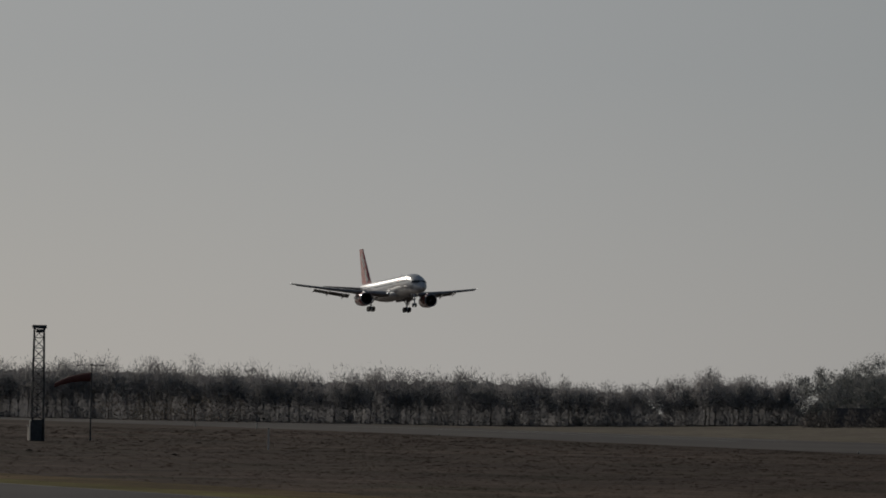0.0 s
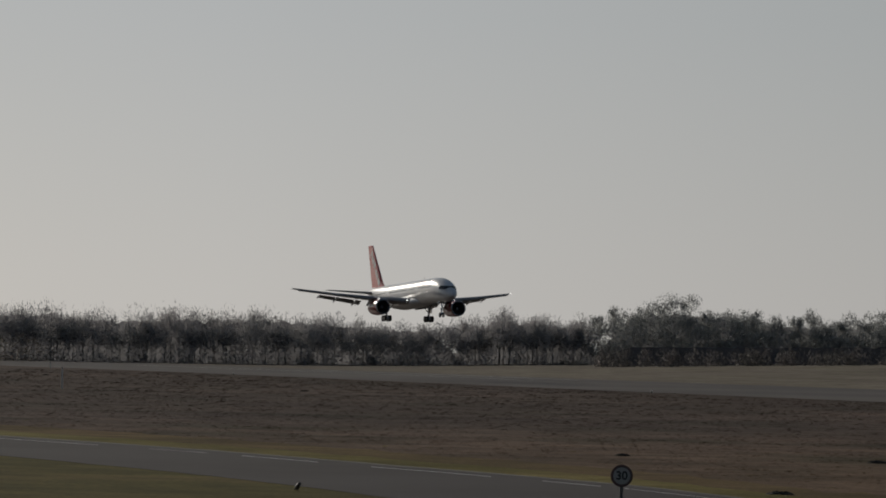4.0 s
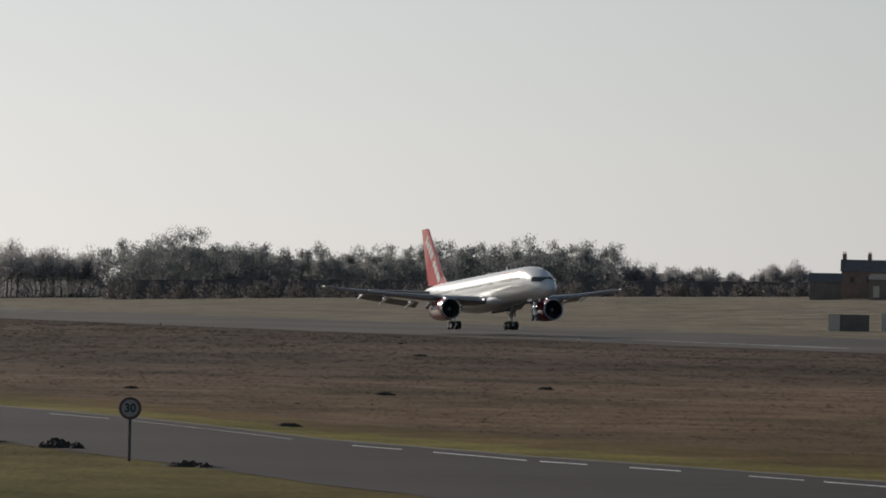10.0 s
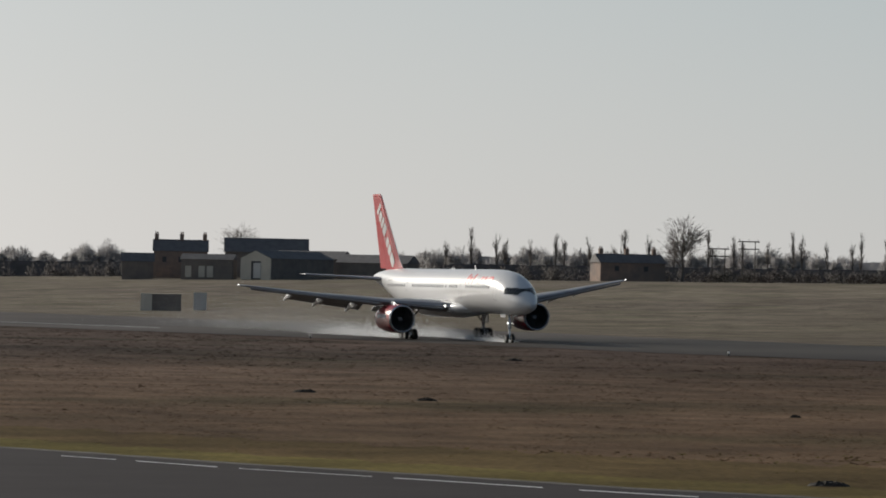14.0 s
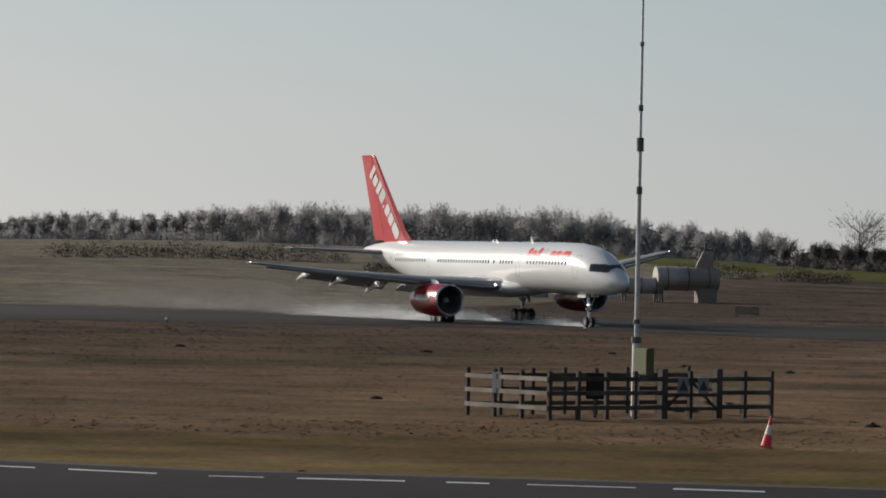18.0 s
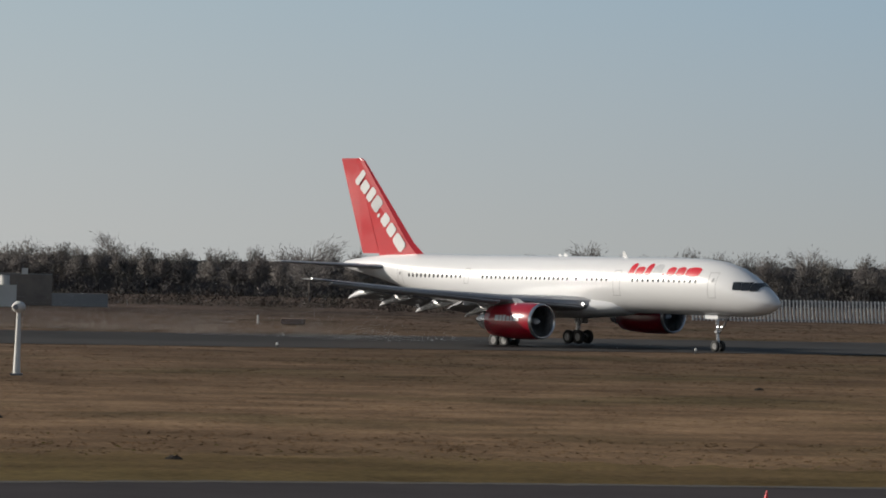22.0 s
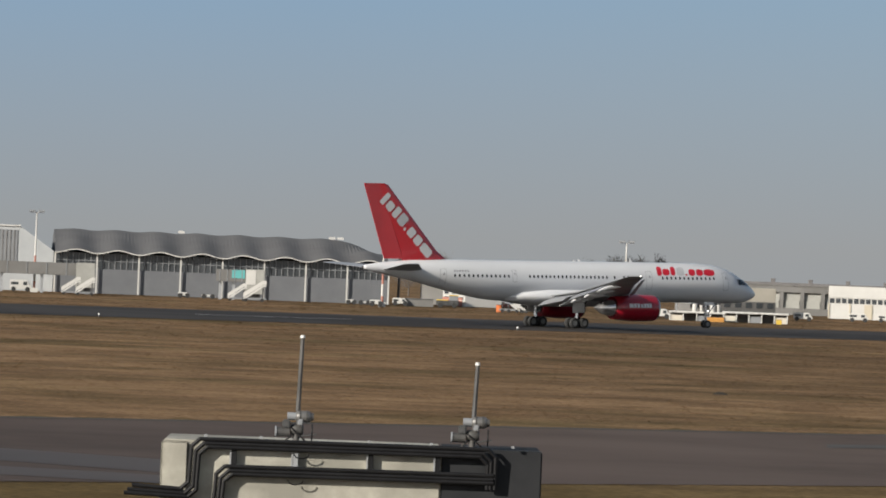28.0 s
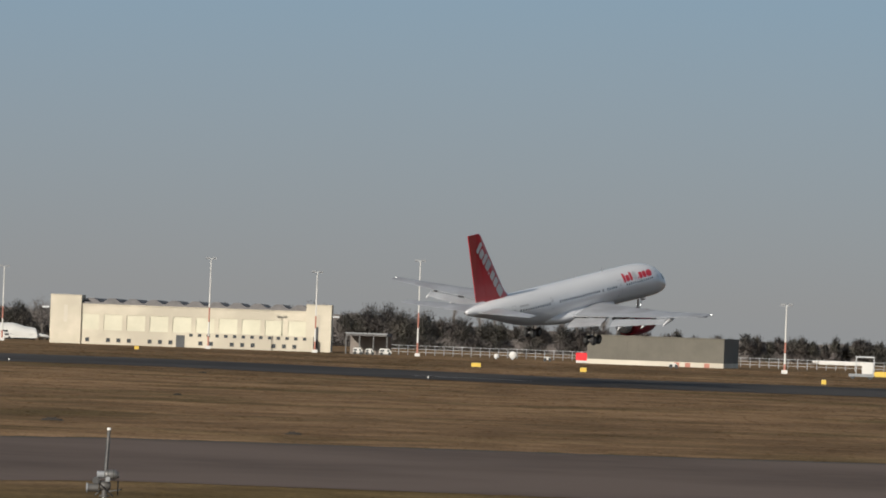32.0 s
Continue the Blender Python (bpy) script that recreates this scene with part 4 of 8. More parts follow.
def marker(az, r, h, label, cap=None):
    m = thing("marker_post", label, "post", "marker posts", at=on_ground(az, r))
    part("post", tube(bmesh.new(), (0, 0, -0.05), (0, 0, h), 0.085, 0.075, 10), STRIPE_WHITE, m)
    part("cap", tube(bmesh.new(), (0, 0, h), (0, 0, h + 0.1), 0.08, 0.05, 10), cap or BLACK, m, "dark cap")
    return m


marker(-82.16, 493, 2.2, "tall white marker post in the rough grass")
marker(-82.31, 880, 1.0, "white marker post beside the runway")
marker(-83.09, 900, 0.9, "small white marker post beside the runway")
marker(-81.55, 1400, 2.2, "leaning white post before the wood")
marker(-81.3, 1400, 1.4, "pale stubby post before the wood")
marker(-50.56, 620, 1.1, "white cylinder post beyond the runway")
marker(-32.55, 434, 0.8, "white post at the runway's far edge")
marker(10.41, 170.7, 0.55, "short white post with a black top on the grass")
marker(11.82, 170.7, 0.55, "short white post with a black top on the grass")
marker(38.18, 111.4, 0.44, "short white post with a dark cap by the valve")

# speed limit sign
sign = thing("speed_sign", "round white speed limit sign with a dark border on a post", "sign", at=on_ground(-75.06, 129.6), rz=75.06)
part("post", tube(bmesh.new(), (0, 0, -0.1), (0, 0, 1.2), 0.045, seg=10), DARK_METAL, sign)
bm = bmesh.new()
tube(bm, (0, 0.02, 1.5), (0, -0.02, 1.5), 0.32, seg=40)
plate = part("plate", bm, material("sign_border", (0.09, 0.05, 0.05), 0.6), sign, "round plate with a dark red border")
bm = bmesh.new()
tube(bm, (0, -0.02, 1.5), (0, -0.03, 1.5), 0.245, seg=40)
part("face", bm, material("sign_face", (0.3, 0.3, 0.3), 0.6), plate, "dull white face")
cu = bpy.data.curves.new("digits", "FONT")
cu.body, cu.size, cu.align_x, cu.align_y, cu.extrude, cu.offset = "30", 0.34, "CENTER", "CENTER", 0.004, 0.008
tx = new("number", cu)
tx.data.materials.append(BLACK)
tx.parent = plate
tx.matrix_basis = pose(0, -0.036, 1.5, 90, 0, 0)


def heap(az, r, l, w, h, seed, label):
    bm = bmesh.new()
    n, m = 18, 10
    vs = [[bm.verts.new(((i / n - 0.5) * l, (j / m - 0.5) * w, h * max(0, 1 - ((i / n - 0.5) * 2) ** 2) ** 0.7 * max(0, 1 - ((j / m - 0.5) * 2) ** 2) * (0.75 + 0.6 * noise.noise((i * 0.7, j * 0.7, seed))) - 0.02)) for j in range(m + 1)] for i in range(n + 1)]
    for i in range(n):
        for j in range(m):
            bm.faces.new((vs[i][j], vs[i + 1][j], vs[i + 1][j + 1], vs[i][j + 1]))
    bmesh.ops.recalc_face_normals(bm, faces=bm.faces[:])
    ob = part("earth_mound", bm, EARTH)
    ob.matrix_basis = pose(*on_ground(az, r), 0, 0, -az)
    return tagged(ob, label, "earth mound", "earth mounds")


heap(-75.99, 139.2, 1.2, 1.0, 0.32, 1, "dark heap of dug earth at the road's edge")
heap(-75.72, 138.8, 0.5, 0.6, 0.24, 2, "small dark clod of earth beside a heap")
heap(-76.8, 142.5, 2.6, 0.7, 0.1, 3, "long low strip of dug earth by the road")
heap(-74.35, 126.4, 1.3, 0.8, 0.2, 4, "dark heap of dug earth by the sign")
heap(-74.1, 126.0, 0.5, 0.5, 0.14, 5, "small clod of earth by the sign")
# crow on the grass
crow = thing("crow", "black crow standing on the green verge", "bird", at=on_ground(-79.16, 156.8), rz=10)
bm = bmesh.new()
bmesh.ops.create_uvsphere(bm, u_segments=10, v_segments=8, radius=1, matrix=Matrix.Translation((0, 0, 0.17)) @ Matrix.Rotation(radians(-25), 4, "Y") @ Matrix.Diagonal((0.2, 0.08, 0.09, 1)))
part("body", bm, BLACK, crow)
bm = bmesh.new()
bmesh.ops.create_uvsphere(bm, u_segments=8, v_segments=6, radius=0.055, matrix=Matrix.Translation((0.19, 0, 0.28)))
tube(bm, (0.22, 0, 0.28), (0.31, 0, 0.27), 0.02, 0.004, 6)
part("head", bm, BLACK, crow)
part("tail", tube(bmesh.new(), (-0.15, 0, 0.12), (-0.32, 0, 0.05), 0.04, 0.02, 6), BLACK, crow)
for s in (-1, 1):
    part("leg", tube(bmesh.new(), (0.02, 0.03 * s, -0.01), (0.02, 0.03 * s, 0.12), 0.01, seg=5), BLACK, crow)


# the farm on the rise
def chimney(parent, x, y, z0, z1):
    put("chimney", x - 0.45, x + 0.45, y - 0.35, y + 0.35, z0, z1, BRICK, parent)
    for k in (-0.2, 0.2):
        part("chimney_pot", tube(bmesh.new(), (x + k, y, z1), (x + k, y, z1 + 0.5), 0.14, 0.12, 8), BRICK, parent)


def windows(parent, xs, y, z0, z1, w, mat=None, name="window"):
    for x in xs:
        put(name, x - w / 2, x + w / 2, y - 0.03, y + 0.05, z0, z1, mat or OPEN_DARK, parent)


farm, L = site("farmhouse", "dark brick farmhouse with three chimneys and a slate roof", "house", -66.1, 985, -65.42, 985)
put("wall", 0, L, 0, 8, -1, 6.0, BRICK, farm)
prism("roof", 0, L, 0, 8, 6.0, 8.6, SLATE, farm)
for x in (0.6, L * 0.52, L - 0.6):
    chimney(farm, x, 4, 8.0, 9.8)
windows(farm, (L * 0.2, L * 0.5, L * 0.8), 0, 3.6, 4.8, 0.9)
barn, L = site("long_barn", "long dark stone barn with a slate roof", "barn", -65.2, 1010, -64.15, 1010)
put("wall", 0, L, 0, 9, -1, 5.8, DARK_WALL, barn)
prism("roof", 0, L, 0, 9, 5.8, 9.0, SLATE, barn)
barn, L = site("gabled_barn", "dark barn with a gable panel with sunlight put into its colour and an open lit doorway", "barn", -65.0, 960, -64.62, 955)
put("wall", 0, L, 0.3, 22, -1, 4.6, DARK_WALL, barn)
prism("roof", 0, L, 0.3, 22, 4.6, 6.3, SLATE, barn, along="y", over=0.2)
# the lit gable: sunlight painted as a paler wall colour
bm = bmesh.new()
loft(bm, [[(0, y, -1), (0, y, 4.6), (L / 2, y, 6.2), (L, y, 4.6), (L, y, -1)] for y in (0.0, 0.25)])
part("gable", bm, RENDER_PALE, barn, "pale gable end, its sunlight put into the colour")
put("doorway", L * 0.36, L * 0.68, -0.06, 0.1, -0.5, 4.0, OPEN_DARK, barn, "dark panel painting the shade in the open doorway")
# the opening's brightness, painted as a white panel
put("bright_opening", L * 0.44, L * 0.68, -0.1, -0.05, 0.4, 3.6, CLAD_WHITE, barn, "white panel standing in for light in the opening")
barn, L = site("field_barn", "wide dark barn with a shallow roof", "barn", -64.6, 990, -63.75, 985)
put("wall", 0, L, 0, 10, -1, 4.4, DARK_WALL, barn)
prism("roof", 0, L, 0, 10, 4.4, 6.2, SLATE, barn)
barn, L = site("low_barn", "low dark barn at the farm's end", "barn", -63.78, 975, -62.9, 970)
put("wall", 0, L, 0, 9, -1, 3.6, DARK_WALL, barn)
prism("roof", 0, L, 0, 9, 3.6, 5.4, SLATE, barn)
barn, L = site("small_barn", "small barn with a pale gable beside the farmhouse", "barn", -66.5, 970, -66.1, 970)
put("wall", 0, L, 0, 6, -1, 4.0, DARK_WALL, barn)
prism("roof", 0, L, 0, 6, 4.0, 5.9, SLATE, barn)
# paler panel paints in the sunlight on this gable
put("gable_panel", -0.1, 0.0, 1.0, 5.0, 1.2, 4.2, RENDER_PALE, barn, "gable panel with sunlight put into its colour")
shed, L = site("farm_shed", "row of farm sheds with pale door panels", "shed", -65.75, 962, -65.1, 960)
put("wall", 0, L, 0, 5, -1, 4.4, DARK_WALL, shed)
prism("roof", 0, L, 0, 5, 4.4, 5.6, SLATE, shed)
for f in (0.08, 0.34, 0.5):
    put("door_panel", L * f, L * (f + 0.12), -0.1, 0.0, 0.6, 3.0, RENDER_PALE, shed, "pale door panel")
house, L = site("row_house", "dark brick house with three chimneys behind the hedge", "house", -60.44, 985, -59.62, 990)
put("wall", 0, L, 0, 7, -1, 4.2, BRICK, house)
prism("roof", 0, L, 0, 7, 4.2, 6.2, SLATE, house)
for f in (0.08, 0.48, 0.9):
    chimney(house, L * f, 3.5, 5.8, 7.3)
windows(house, (L * 0.25, L * 0.7), 0, 2.4, 3.5, 1.0)
for az, h in ((-58.57, 9.2), (-58.95, 7.6)):
    py = thing("power_pole", "dark wooden double power pole with cross arms", "power pole", "power poles", at=on_ground(az, 985), rz=-az + 8)
    for x in (-1.4, 1.4):
        part("pole", tube(bmesh.new(), (x, 0, 0), (x, 0, h), 0.12, 0.1, 7), TIMBER_DARK, py)
    for z in (h - 0.2, h - 1.8):
        part("cross_arm", box(bmesh.new(), -2.3, 2.3, -0.12, 0.12, z - 0.12, z + 0.12), TIMBER_DARK, py)
    for x in (-2, 0, 2):
        part("insulator", tube(bmesh.new(), (x, 0, h - 0.1), (x, 0, h + 0.35), 0.07, seg=6), DARK_METAL, py)


def container(az0, az1, r, h, side, end, label, depth=2.4, endw=0.0):
    c, L = site("container", label, "container", az0, r, az1, r, "containers")
    put("body", 0, L, 0, depth, 0, h, side, c)
    n = max(3, int(L / 0.6))
    for k in range(n):
        put("rib", L * (k + 0.3) / n, L * (k + 0.6) / n, -0.06, 0.0, 0.15, h - 0.15, side, c)
    # paler end and front strip paint in the sunlit side of some containers
    put("end_panel", -0.06, 0, 0.05, depth - 0.05, 0.05, h - 0.05, end, c, "end panel, on some paled to paint in sunlight")
    if endw:
        put("front_panel", 0.0, endw, -0.12, -0.06, 0, h, end, c, "pale front panel")
    put("lid", -0.05, L + 0.05, -0.08, depth + 0.05, h, h + 0.08, end, c)
    return c


container(-66.25, -65.74, 690, 2.6, DARK_WALL, RENDER_PALE, "dark steel container with a pale end on the field", endw=1.7)
container(-65.58, -65.42, 695, 2.7, CLAD_WHITE, CLAD_WHITE, "white steel cabin on the field")
container(-48.97, -48.67, 560, 2.0, CLAD_GREY, CLAD_WHITE, "grey equipment cabin with a white end", endw=0.9)
container(-48.42, -48.1, 565, 0.9, CLAD_WHITE, CLAD_WHITE, "low white equipment rack beyond the runway")
container(-47.95, -47.8, 565, 1.3, CLAD_WHITE, CLAD_GREY, "small pale cabinet beyond the runway")
container(-42.86, -42.1, 585, 1.7, material("rust_side", (0.2, 0.1, 0.07), 0.9, 0, (0.15, 0.08, 0.06), 0.6), BRICK, "long rust-brown container beyond the runway", endw=0.8)
container(-36.55, -35.6, 560, 2.6, CLAD_WHITE, CLAD_WHITE, "long white cabin beyond the runway")
container(-35.95, -35.15, 585, 4.0, DARK_WALL, CLAD_GREY, "dark block building beside white tanks", 4.0)
container(-35.15, -34.45, 580, 1.6, CLAD_GREY, CLAD_GREY, "low grey container by the tanks")
container(-46.3, -46.0, 470, 0.75, material("bag_tan", (0.24, 0.19, 0.14), 0.9), BRICK, "small tan box at the runway's edge")
container(-32.25, -31.95, 431, 0.45, BRICK, BRICK, "low brown box at the runway's edge")
for az, r, z, h in ((-36.2, 563, 2.6, 2.2), (-35.75, 582, 1.2, 2.6)):
    tk = thing("white_tank", "upright white cylinder tank beside a cabin", "tank", "white tanks", at=on_ground(az, r))
    part("shell", tube(bmesh.new(), (0, 0, 0), (0, 0, z + h), 0.62, seg=18), CLAD_WHITE, tk)
    part("rim", tube(bmesh.new(), (0, 0, z + h), (0, 0, z + h + 0.12), 0.66, seg=18), CLAD_GREY, tk)
for az in (-36.05, -35.5):
    put("panel", -0.4, 0.4, -0.05, 0.05, 4.0, 4.8, CLAD_WHITE, thing("sign_board", "small white board on the block's roof", "sign", "roof boards", at=on_ground(az, 584), rz=-az), "white board")

# fire training rig: steel cylinders in the shape of an aircraft
RIG = material("weathered_steel", (0.4, 0.38, 0.35), 0.6, 0.3, (0.3, 0.28, 0.25), 0.6, (0.22, 0.19, 0.16), 0.2)
rig, L = site("fire_training_rig", "weathered steel cylinders shaped like an aircraft on stilts", "training rig", -47.75, 545, -46.5, 548)
for x0, x1, z, r in ((0.0, 5.4, 2.0, 1.0), (4.6, L, 2.9, 1.45)):
    bm = bmesh.new()
    tube(bm, (x0, 1.5, z), (x1, 1.5, z), r, seg=22)
    part("barrel", bm, RIG, rig, smooth=False)
    for k in range(3):
        x = x0 + (x1 - x0) * (k + 0.5) / 3
        bm = bmesh.new()
        tube(bm, (x - 0.06, 1.5, z), (x + 0.06, 1.5, z), r + 0.05, seg=22)
        part("hoop", bm, DARK_METAL, rig)
    for x in (x0 + 0.7, x1 - 0.7):
        for y in (0.8, 2.2):
            part("stilt", tube(bmesh.new(), (x, y, 0), (x, y, z - 0.4), 0.14, seg=7), DARK_METAL, rig)
bm = bmesh.new()
loft(bm, [[(L - 2.8, 1.35, 4.2), (L - 0.6, 1.35, 4.2), (L - 0.6, 1.65, 4.2), (L - 2.8, 1.65, 4.2)], [(L - 1.8, 1.4, 6.3), (L - 0.5, 1.4, 6.3), (L - 0.5, 1.6, 6.3), (L - 1.8, 1.6, 6.3)]])
part("tail_fin", bm, RIG, rig, "upright steel tail fin")
put("burner_bay", L - 2.6, L - 0.2, 0.6, 2.4, 0, 2.0, DARK_WALL, rig, "dark burnt base")

# fenced compound with a tall mast
corner, leftp, rightp = bearing(-48.63, 143.8), bearing(-49.67, 147.0), bearing(-45.83, 150.3)
backp = leftp + rightp - corner


def fence_run(p, q, n, gate=None, rail=None, name_label="weathered dark timber post and rail fence"):
    f = thing("rail_fence", name_label, "fence", "compound fence", at=p, rz=math.degrees(math.atan2((q - p).y, (q - p).x)))
    L = (q - p).length
    for k in range(n + 1):
        x = L * k / n
        put("post", x - 0.07, x + 0.07, -0.07, 0.07, -0.1, 1.52 + 0.03 * math.sin(k * 3), TIMBER_DARK, f, bevel=0.015)
    for z in (0.35, 0.82, 1.27):
        for k in range(n):
            if gate and gate[0] <= k < gate[1]:
                continue
            put("rail", L * k / n, L * (k + 1) / n, -0.11, -0.07, z - 0.07, z + 0.07, rail or TIMBER_DARK, f)
    if gate:
        x0, x1 = L * gate[0] / n + 0.1, L * gate[1] / n - 0.1
        g = put("gate", x0, x1, -0.1, -0.05, 1.15, 1.3, TIMBER_DARK, f, "dark timber gate with crossed braces")
        for z in (0.3, 0.75):
            put("gate_rail", x0, x1, -0.1, -0.05, z - 0.06, z + 0.06, TIMBER_DARK, g)
        bm = bmesh.new()
        tube(bm, (x0, -0.04, 0.3), ((x0 + x1) / 2, -0.04, 1.2), 0.05, seg=5)
        tube(bm, (x1, -0.04, 0.3), ((x0 + x1) / 2, -0.04, 1.2), 0.05, seg=5)
        part("brace", bm, TIMBER_DARK, g)
        for k in (0.3, 0.7):
            xs = x0 + (x1 - x0) * k
            b = put("notice", xs - 0.24, xs + 0.24, -0.15, -0.13, 0.8, 1.32, CLAD_GREY, g, "pale warning notice")
            bm = bmesh.new()
            loft(bm, [[(xs - 0.19, y, 0.9), (xs + 0.19, y, 0.9), (xs, y, 1.24)] for y in (-0.165, -0.152)])
            part("triangle", bm, BLACK, b, "dark warning triangle")
        for x in (x0 - 0.1, x1 + 0.1):
            put("gate_post", x - 0.13, x + 0.13, -0.13, 0.13, -0.1, 1.6, TIMBER_DARK, f, "thick dark gate post", 0.02)
    return f


# paler rails on this run paint in the sunlight it catches
fence_run(leftp, corner, 3, rail=material("sun_paled_timber", (0.24, 0.215, 0.185), 0.9, 0, (0.17, 0.15, 0.13), 2.0, (0.12, 0.1, 0.085), 0.8))
fr = fence_run(corner, rightp, 8, gate=(4, 6))
fence_run(leftp, backp, 7)
fence_run(backp, rightp, 3)
put("notice", -0.14, 0.14, -0.14, -0.12, 0.75, 1.42, STRIPE_WHITE, thing("fence_notice", "white notice board fixed to the fence", "notice", at=leftp.lerp(corner, 0.36) + Vector((0, 0, 0)), rz=49), "white board")
mastp = leftp.lerp(rightp, 0.585).lerp(corner, 0.12)
mast = thing("radio_mast", "tall thin grey radio mast with joints and a pale base tube", "mast", at=mastp)
part("base_tube", tube(bmesh.new(), (0, 0, 0), (0, 0, 2.5), 0.14, 0.13, 12), CLAD_WHITE, mast, "pale thick base tube")
for z0, z1, r in ((2.5, 7.4, 0.075), (7.4, 8.9, 0.06), (8.9, 12.2, 0.05), (12.2, 17.5, 0.04)):
    part("mast_section", tube(bmesh.new(), (0, 0, z0), (0, 0, z1), r, seg=10), STEEL, mast)
for z, r, h in ((2.5, 0.17, 0.2), (3.1, 0.12, 0.15), (7.4, 0.1, 0.25), (8.9, 0.12, 0.45), (10.1, 0.08, 0.2), (12.2, 0.07, 0.15)):
    part("joint", tube(bmesh.new(), (0, 0, z - h / 2), (0, 0, z + h / 2), r, seg=10), DARK_METAL, mast, "dark joint collar")
gb = put("cabinet", 0.16, 0.78, -0.2, 0.12, 1.35, 2.25, GREEN_BOX, mast, "olive green cabinet on the mast", 0.03)
put("cabinet_door", 0.2, 0.74, -0.225, -0.205, 1.4, 2.2, GREEN_BOX, gb)
cb = thing("equipment_box", "dark box hung inside the fence", "box", at=corner.lerp(rightp, 0.2) + bearing(-48, 1.0), rz=45)
put("body", -0.3, 0.3, -0.15, 0.15, 0.6, 1.45, CABLE_BLACK, cb, "", 0.02)
put("leg", -0.05, 0.05, -0.05, 0.05, 0.0, 0.6, DARK_METAL, cb)


def cone(az, r, h, lean, label):
    c = thing("traffic_cone", label, "cone", "traffic cones", at=on_ground(az, r))
    c.matrix_basis = pose(*on_ground(az, r, 0.02), 0, lean, -az)
    part("base", box(bmesh.new(), -0.17, 0.17, -0.17, 0.17, 0, 0.05, 0.01), ORANGE, c)
    for z0, z1, m in ((0.05, 0.4, RED), (0.4, 0.68, STRIPE_WHITE), (0.68, 1.0, RED)):
        part("band", tube(bmesh.new(), (0, 0, h * z0), (0, 0, h * z1), 0.15 * (1.08 - z0), 0.15 * (1.08 - z1), 14, False), m, c)


cone(-45.88, 124.5, 0.92, 8, "red and white traffic cone leaning in the grass")
cone(-26.1, 93, 0.7, 5, "red and white traffic cone on the taxiway's edge")


# striped equipment hut
def striped_hut(name, label, p, rz, w, d, h, front, side, roofmat, cap=0.0, paint=None):
    paint = paint or ORANGE
    hut = thing(name, label, "hut", "striped huts", at=p, rz=rz)
    put("body", 0.02, w - 0.02, 0.02, d - 0.02, 0.12, h - 0.02, paint, hut)
    put("plinth", -0.03, w + 0.03, -0.03, d + 0.03, -0.1, 0.12, CONCRETE_DARK, hut, "dark plinth")
    n = len(front)
    for k, c in enumerate(front):
        put("stripe_panel", w * k / n + 0.005, w * (k + 1) / n - 0.005, -0.03, 0.02, 0.12, h, STRIPE_WHITE if c == "w" else paint, hut, "white panel" if c == "w" else "orange panel", 0.008)
    n = len(side)
    for k, c in enumerate(side):
        put("stripe_panel", -0.03, 0.02, d * k / n + 0.005, d * (k + 1) / n - 0.005, 0.12, h, STRIPE_WHITE if c == "w" else paint, hut, "white panel" if c == "w" else "orange panel", 0.008)
    bm = bmesh.new()
    o = 0.12
    if cap:
        box(bm, -o, w + o, -o, d + o, h, h + cap, 0.03)
    else:
        loft(bm, [[(-o, y, h + 0.02), (w + o, y, h + 0.02), (w + o, y, h + 0.1 + dz), (w / 2, y, h + 0.22 + dz), (-o, y, h + 0.1 + dz)] for y, dz in ((-o, 0.0), (d + o, 0.02))])
    part("roof", bm, roofmat, hut, "shallow roof" if not cap else "thick orange roof edge")
    return hut


hut = striped_hut("striped_hut", "orange and white striped equipment hut on the grass", bearing(-41.39, 153.6), 41.39 + 22, 3.15, 3.3, 3.3, "owowo", "owowo", STEEL, paint=material("faded_orange", (0.33, 0.13, 0.065), 0.7, 0, (0.28, 0.105, 0.055), 0.9, (0.23, 0.1, 0.06), 0.3))
door = put("door", 1.95, 2.5, -0.06, -0.035, 0.2, 2.75, STRIPE_WHITE, hut, "white door set in a stripe", 0.01)
put("door_handle", 2.0, 2.06, -0.1, -0.06, 1.35, 1.5, DARK_METAL, door)
put("cooling_unit", 3.17, 3.6, 0.4, 1.0, 2.2, 2.7, DARK_METAL, hut, "dark cooling unit on the wall", 0.02)
put("bracket", 3.17, 3.5, 0.6, 0.66, 2.1, 2.2, DARK_METAL, hut)
put("vent", 1.35, 1.75, -0.06, -0.03, 2.85, 3.05, DARK_METAL, hut, "dark vent above the door")
cab = thing("white_cabinet", "white metal cabinet with a curved top by the hut", "cabinet", at=bearing(-40.2, 152.6), rz=41)
put("body", -0.3, 0.1, -0.25, 0.25, 0, 1.0, STRIPE_WHITE, cab, "", 0.05)
bm = bmesh.new()
loft(bm, [[(-0.14, y, 0.5), (0.3, y, 0.7), (0.32, y, 1.45), (0.2, y, 1.68), (-0.02, y, 1.68), (-0.14, y, 1.3)] for y in (-0.2, 0.15)])
part("hood", bm, STRIPE_WHITE, cab, "white curved hood")
put("vent", 0.0, 0.2, -0.23, -0.2, 1.25, 1.5, CLAD_GREY, cab)
lm = thing("obstruction_mast", "thin lattice mast with a red lamp on top", "mast", at=bearing(-39.47, 158.1), rz=40)
lattice(lm, 4.1, 0.62, 0.5, 6, STEEL, 0.03, 3)
part("upper_tube", tube(bmesh.new(), (0, 0, 3.9), (0, 0, 7.0), 0.07, 0.055, 10), STEEL, lm)
part("lamp", tube(bmesh.new(), (0, 0, 7.0), (0, 0, 7.3), 0.09, 0.07, 12), RED, lm, "red obstruction lamp")
bm = bmesh.new()
